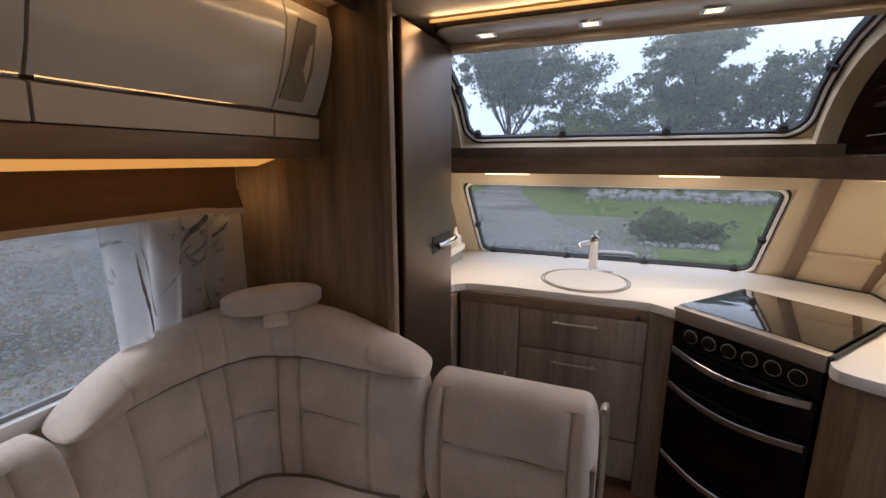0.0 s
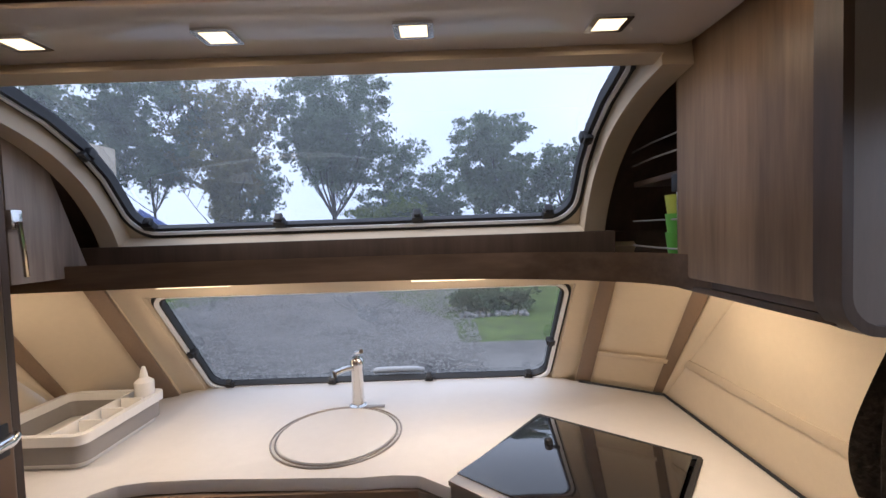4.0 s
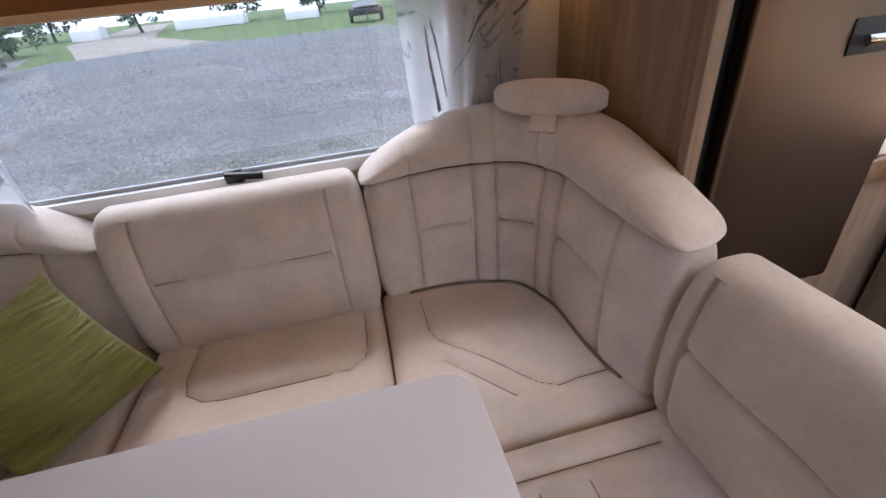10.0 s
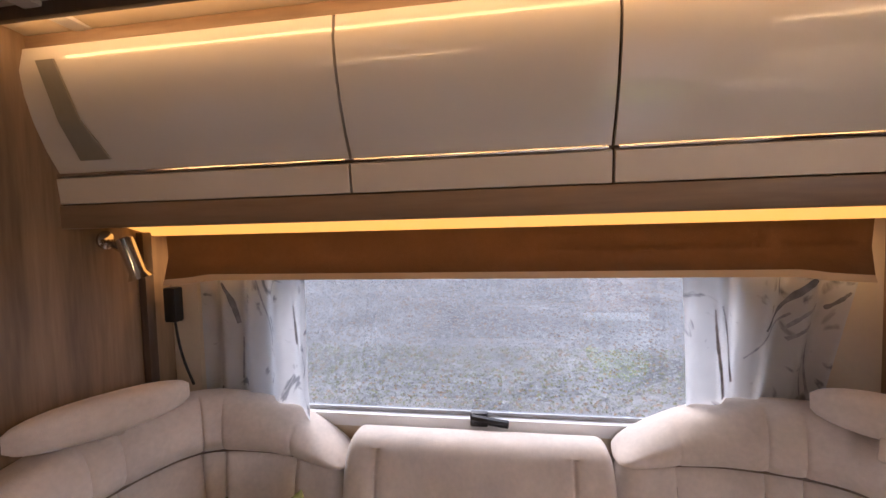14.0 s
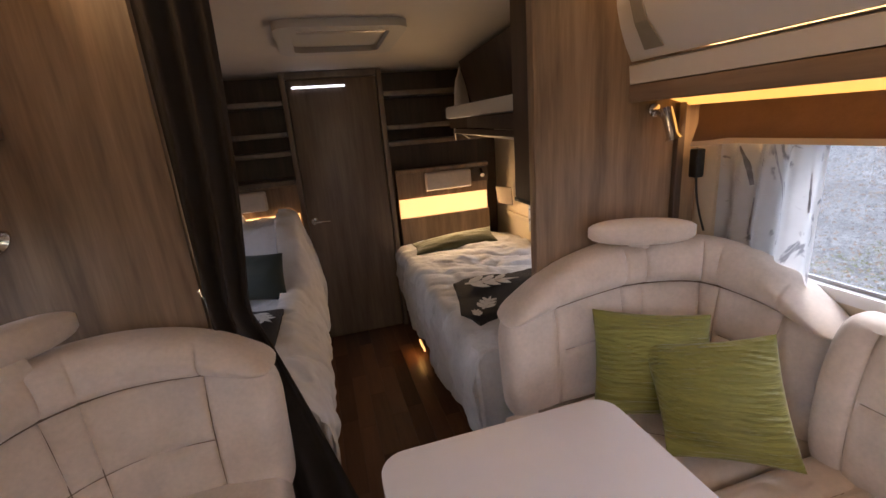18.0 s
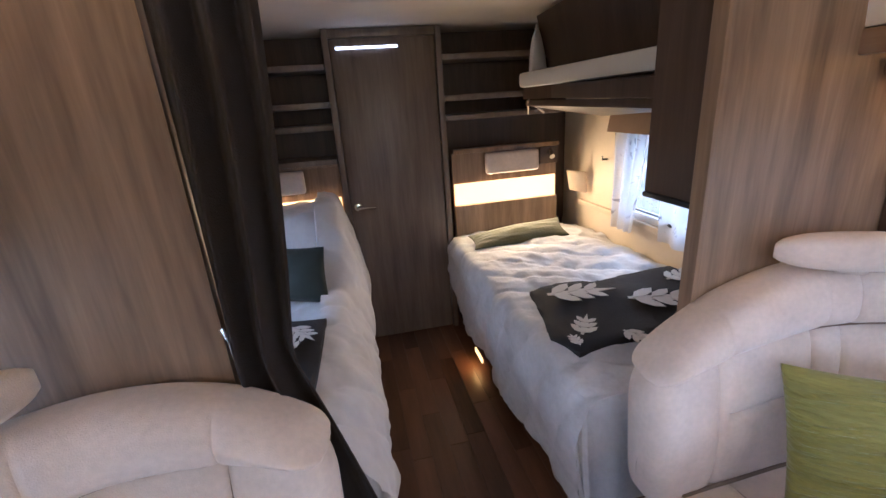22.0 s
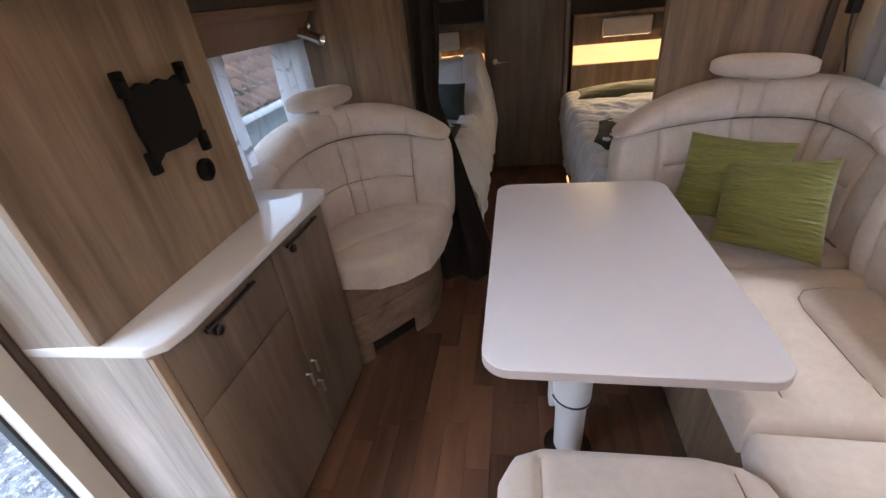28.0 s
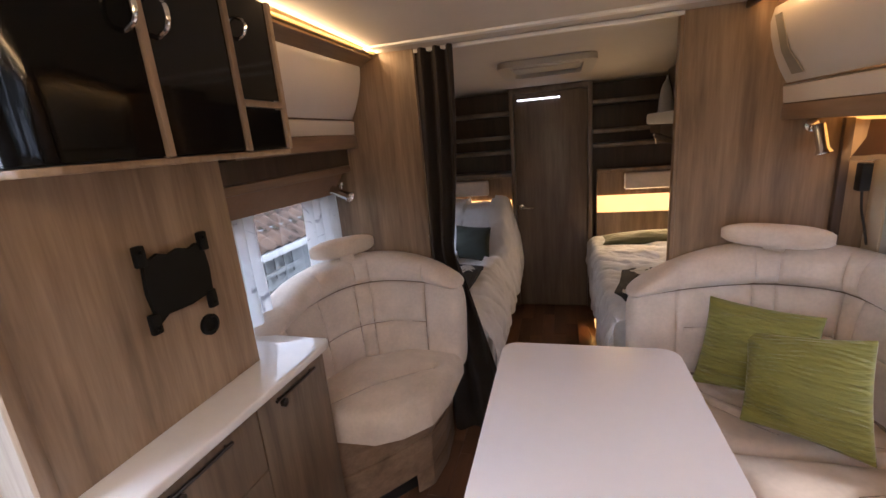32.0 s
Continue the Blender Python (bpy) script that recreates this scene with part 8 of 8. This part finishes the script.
car((-10.3, -10.8, G + rise(-10.3)), 92, "black estate car parked across the gravel yard")
car((-16.2, -12.1, G + rise(-16.2)), 90, "black tall car parked across the gravel yard", 1.04)
w_ = thing("white_garage", (-15, -18, G), "white boarded garage beyond the parked cars", "building")
part("wall", box(-26.6, -4.0, -22.0, -15.6, G, G + 4.4), WHITE_PLASTIC, w_, "", False)
part("roof", slab([(-3.6, -15.2, G + 4.4), (-27.0, -15.2, G + 4.4), (-27.0, -18.8, G + 6.4), (-3.6, -18.8, G + 6.4)], 0.15), BLACK, w_, "", False)
for k in range(9):
    y = -16 + 5.2 * k
    tree((-46 + 1.5 * math.sin(k * 2), y * 1.4, G + rise(-46)), 6.0 + math.sin(k * 3), 3.4, 4000, LEAF, 100 + k, "green leafy tree behind the yard", 0.05, 0.2)
for k, (x, y) in enumerate(((-29.5, -16.5), (-32, -19.5), (-28, 11), (-24, 15))):
    tree((x, y, G + rise(x)), 2.4, 2.2, 4500, LEAF_SHRUB if k % 2 else LEAF, 140 + k, "leafy hedge shrub at the edge of the yard", 0.02, 0.09, "shrub", "shrub", 0.04)
Z = G + rise(-26)
sc = thing("scrap_trailer", (-26, 2.3, Z), "dark trailer with scrap at the edge of the yard", "trailer")
part("bed", box(-27.0, -25.0, 1.5, 3.1, Z + 0.32, Z + 0.62, 0.05), BLACK, sc)
part("load", cushion([(-26.9, 1.6, Z + 0.72), (-25.1, 1.6, Z + 0.70), (-25.1, 3.0, Z + 0.74), (-26.9, 3.0, Z + 0.7)], 0.22, 12, 0.08, 4), STONE, sc, "grey heap of scrap")
for y in (1.5, 3.1):
    part("wheel", lathe([(0.05, -0.08), (0.32, -0.08), (0.32, 0.08), (0.05, 0.08)], (-26, y, Z + 0.32), 18, tilt=(0, 1, 0)), TYRE, sc)
part("drawbar", tube([(-25.0, 2.3, Z + 0.4), (-23.9, 2.2, Z + 0.38), (-23.7, 2.2, Z + 0.05)], 0.04, 8), BLACK, sc)
for k, (x, y, a, b, h) in enumerate(((-42.0, -8.9, 1.0, 2.6, 1.0), (-38.0, -1.6, 0.8, 1.2, 0.8), (-41.0, -17.5, 0.8, 1.0, 1.0))):
    Z = G + rise(x)
    own = sweep_xz([(x - a, Z - 0.01), (x + a, Z - 0.01), (x + a * 0.9, Z + h * 0.7), (x + a * 0.2, Z + h), (x - a * 0.8, Z + h * 0.8)], y - b, y + b, None, 0.08)
    tagged(part("covered_pile", own, WHITE_PLASTIC), "white sheet-covered pile on the grass", "covered pile", "white covered piles")
bl = thing("blue_cover", (-21.5, 6.4, G + rise(-21.5)), "small blue plastic cover on the grass", "cover")
Z = G + rise(-21.5)
part("sheet", cushion([(-22.1, 5.9, Z + 0.22), (-20.9, 6.0, Z + 0.2), (-20.9, 7.0, Z + 0.25), (-22.1, 6.9, Z + 0.22)], 0.18, 12, 0.05, 9), TARP, bl)

# ---- many like pieces ----
# pantiles: one mesh, shared
me = bpy.data.meshes.new("roof_tile")
TW, TL = 0.26, 0.43
vs, fs = [], []
M = 9
for j, (s, lift) in enumerate(((0.0, 0.030), (TL, 0.004))):
    for i in range(M + 1):
        a = i / M
        vs.append((s, (a - 0.5) * TW * 1.06, lift + 0.034 * math.sin(2 * math.pi * a - 0.6)))
for i in range(M + 1):
    a = i / M
    vs.append((0.0, (a - 0.5) * TW * 1.06, 0.010 + 0.034 * math.sin(2 * math.pi * a - 0.6)))
for i in range(M):
    fs.append((i, i + 1, M + 2 + i, M + 1 + i))
    fs.append((2 * (M + 1) + i, 2 * (M + 1) + i + 1, i + 1, i))
me.from_pydata(vs, [], fs)
me.materials.append(TILE)
me.shade_smooth()
me.set_sharp_from_angle(angle=radians(50))
roof = [o for o in H.children if o.name.startswith("roof_base")][0]
rng = random.Random(12)
ho = Vector((4.4, -1.5, G))
for r_ in range(13):
    for c_ in range(22):
        s = 0.345 * r_
        y = -3.35 + TW * c_ + rng.uniform(-0.006, 0.006)
        ob = new("roof_tile", me)
        ob.parent = roof
        ob.matrix_basis = Matrix.Translation(Vector((EX - 0.04 + s * math.cos(SL), y, EZ + 0.0 + s * math.sin(SL))) - ho) @ pose(0, 0, 0, rng.uniform(-1, 1), -math.degrees(SL) + rng.uniform(-1, 1), rng.uniform(-1, 1))
# the roof goes on past those: one joined sheet of like tiles
base = np.array(vs)
tri_ = np.array(fs)
far_v, far_f = [], []
for r_ in range(13):
    for c_ in list(range(22)) + list(range(44, 56)):
        s = 0.345 * r_
        m = np.array(Matrix.Translation(Vector((EX - 0.04 + s * math.cos(SL), -9.07 + TW * c_ + rng.uniform(-0.006, 0.006), EZ + s * math.sin(SL))) - ho) @ pose(0, 0, 0, rng.uniform(-1, 1), -math.degrees(SL) + rng.uniform(-1, 1), rng.uniform(-1, 1)))
        far_f.append(tri_ + len(base) * len(far_v))
        far_v.append(base @ m[:3, :3].T + m[:3, 3])
me3 = bpy.data.meshes.new("far_tiles")
me3.from_pydata(np.concatenate(far_v).tolist(), [], np.concatenate(far_f).tolist())
me3.materials.append(TILE)
me3.shade_smooth()
ob = new("far_tiles", me3)
ob.parent = H
tagged(ob, "red clay roof tiles further along", kind="stuff")
# moss on the tiles
r = np.random.default_rng(9)
n = 20000
s, y = r.uniform(0, 4.2, n), r.uniform(-5.5, 4.9, n)
y = -3.35 + np.round((y + 3.35) / TW) * TW + r.normal(0, 0.035, n) - 0.02
s = np.round(s / 0.345) * 0.345 + np.abs(r.normal(0, 0.07, n))
k = np.sin(s * 2.1 + 1.3 * np.sin(y * 2)) + r.normal(0, 0.6, n) > 0.1
s, y = s[k], y[k]
n = len(s)
c = np.stack([EX - 0.04 + s * math.cos(SL), y, EZ + 0.022 + s * math.sin(SL)], -1)
sz = r.uniform(0.014, 0.045, (n, 1, 1))
b = np.array([(1, 0, 0.55), (0, 1, 0.1), (-1, 0, -0.55), (0, -1, 0.1), (-0.25, 0, 0.5)])
v = (c[:, None] + b[None] * sz).reshape(-1, 3) - np.array((4.4, -1.5, G))
f = (np.array([(0, 1, 4), (1, 2, 4), (2, 3, 4), (3, 0, 4)])[None] + 5 * np.arange(n)[:, None, None]).reshape(-1, 3)
me2 = bpy.data.meshes.new("moss")
me2.from_pydata(v.tolist(), [], f.tolist())
me2.materials.append(MOSS)
ob = new("moss", me2)
ob.parent = H
tagged(ob, "dark moss cushions", kind="stuff")

# floor planks
plank = {}
rng = random.Random(3)
count = 0
PW = 0.092
for i in range(18):
    x = -0.56 + PW * i
    y = -2.60 - rng.uniform(0, 0.3)
    while y < 2.0:
        L = rng.choice((0.38, 0.52, 0.66))
        if L not in plank:
            own = box(-PW / 2 + 0.0004, PW / 2 - 0.0004, 0.0005, L - 0.0005, -0.004, 0.0, 0.0008, 1)
            pm = bpy.data.meshes.new("floor_plank")
            own.to_mesh(pm)
            own.free()
            pm.materials.append(FLOOR)
            plank[L] = pm
        if not (y + L < -2.62 or (x < -0.46 and -0.9 < y < 1.2) or (x > 0.86 and y < 0.75 and y > -0.8)):
            ob = new("floor_plank", plank[L])
            ob.parent = floor
            ob.location = (x, y, FL)
            count += 1
        y += L
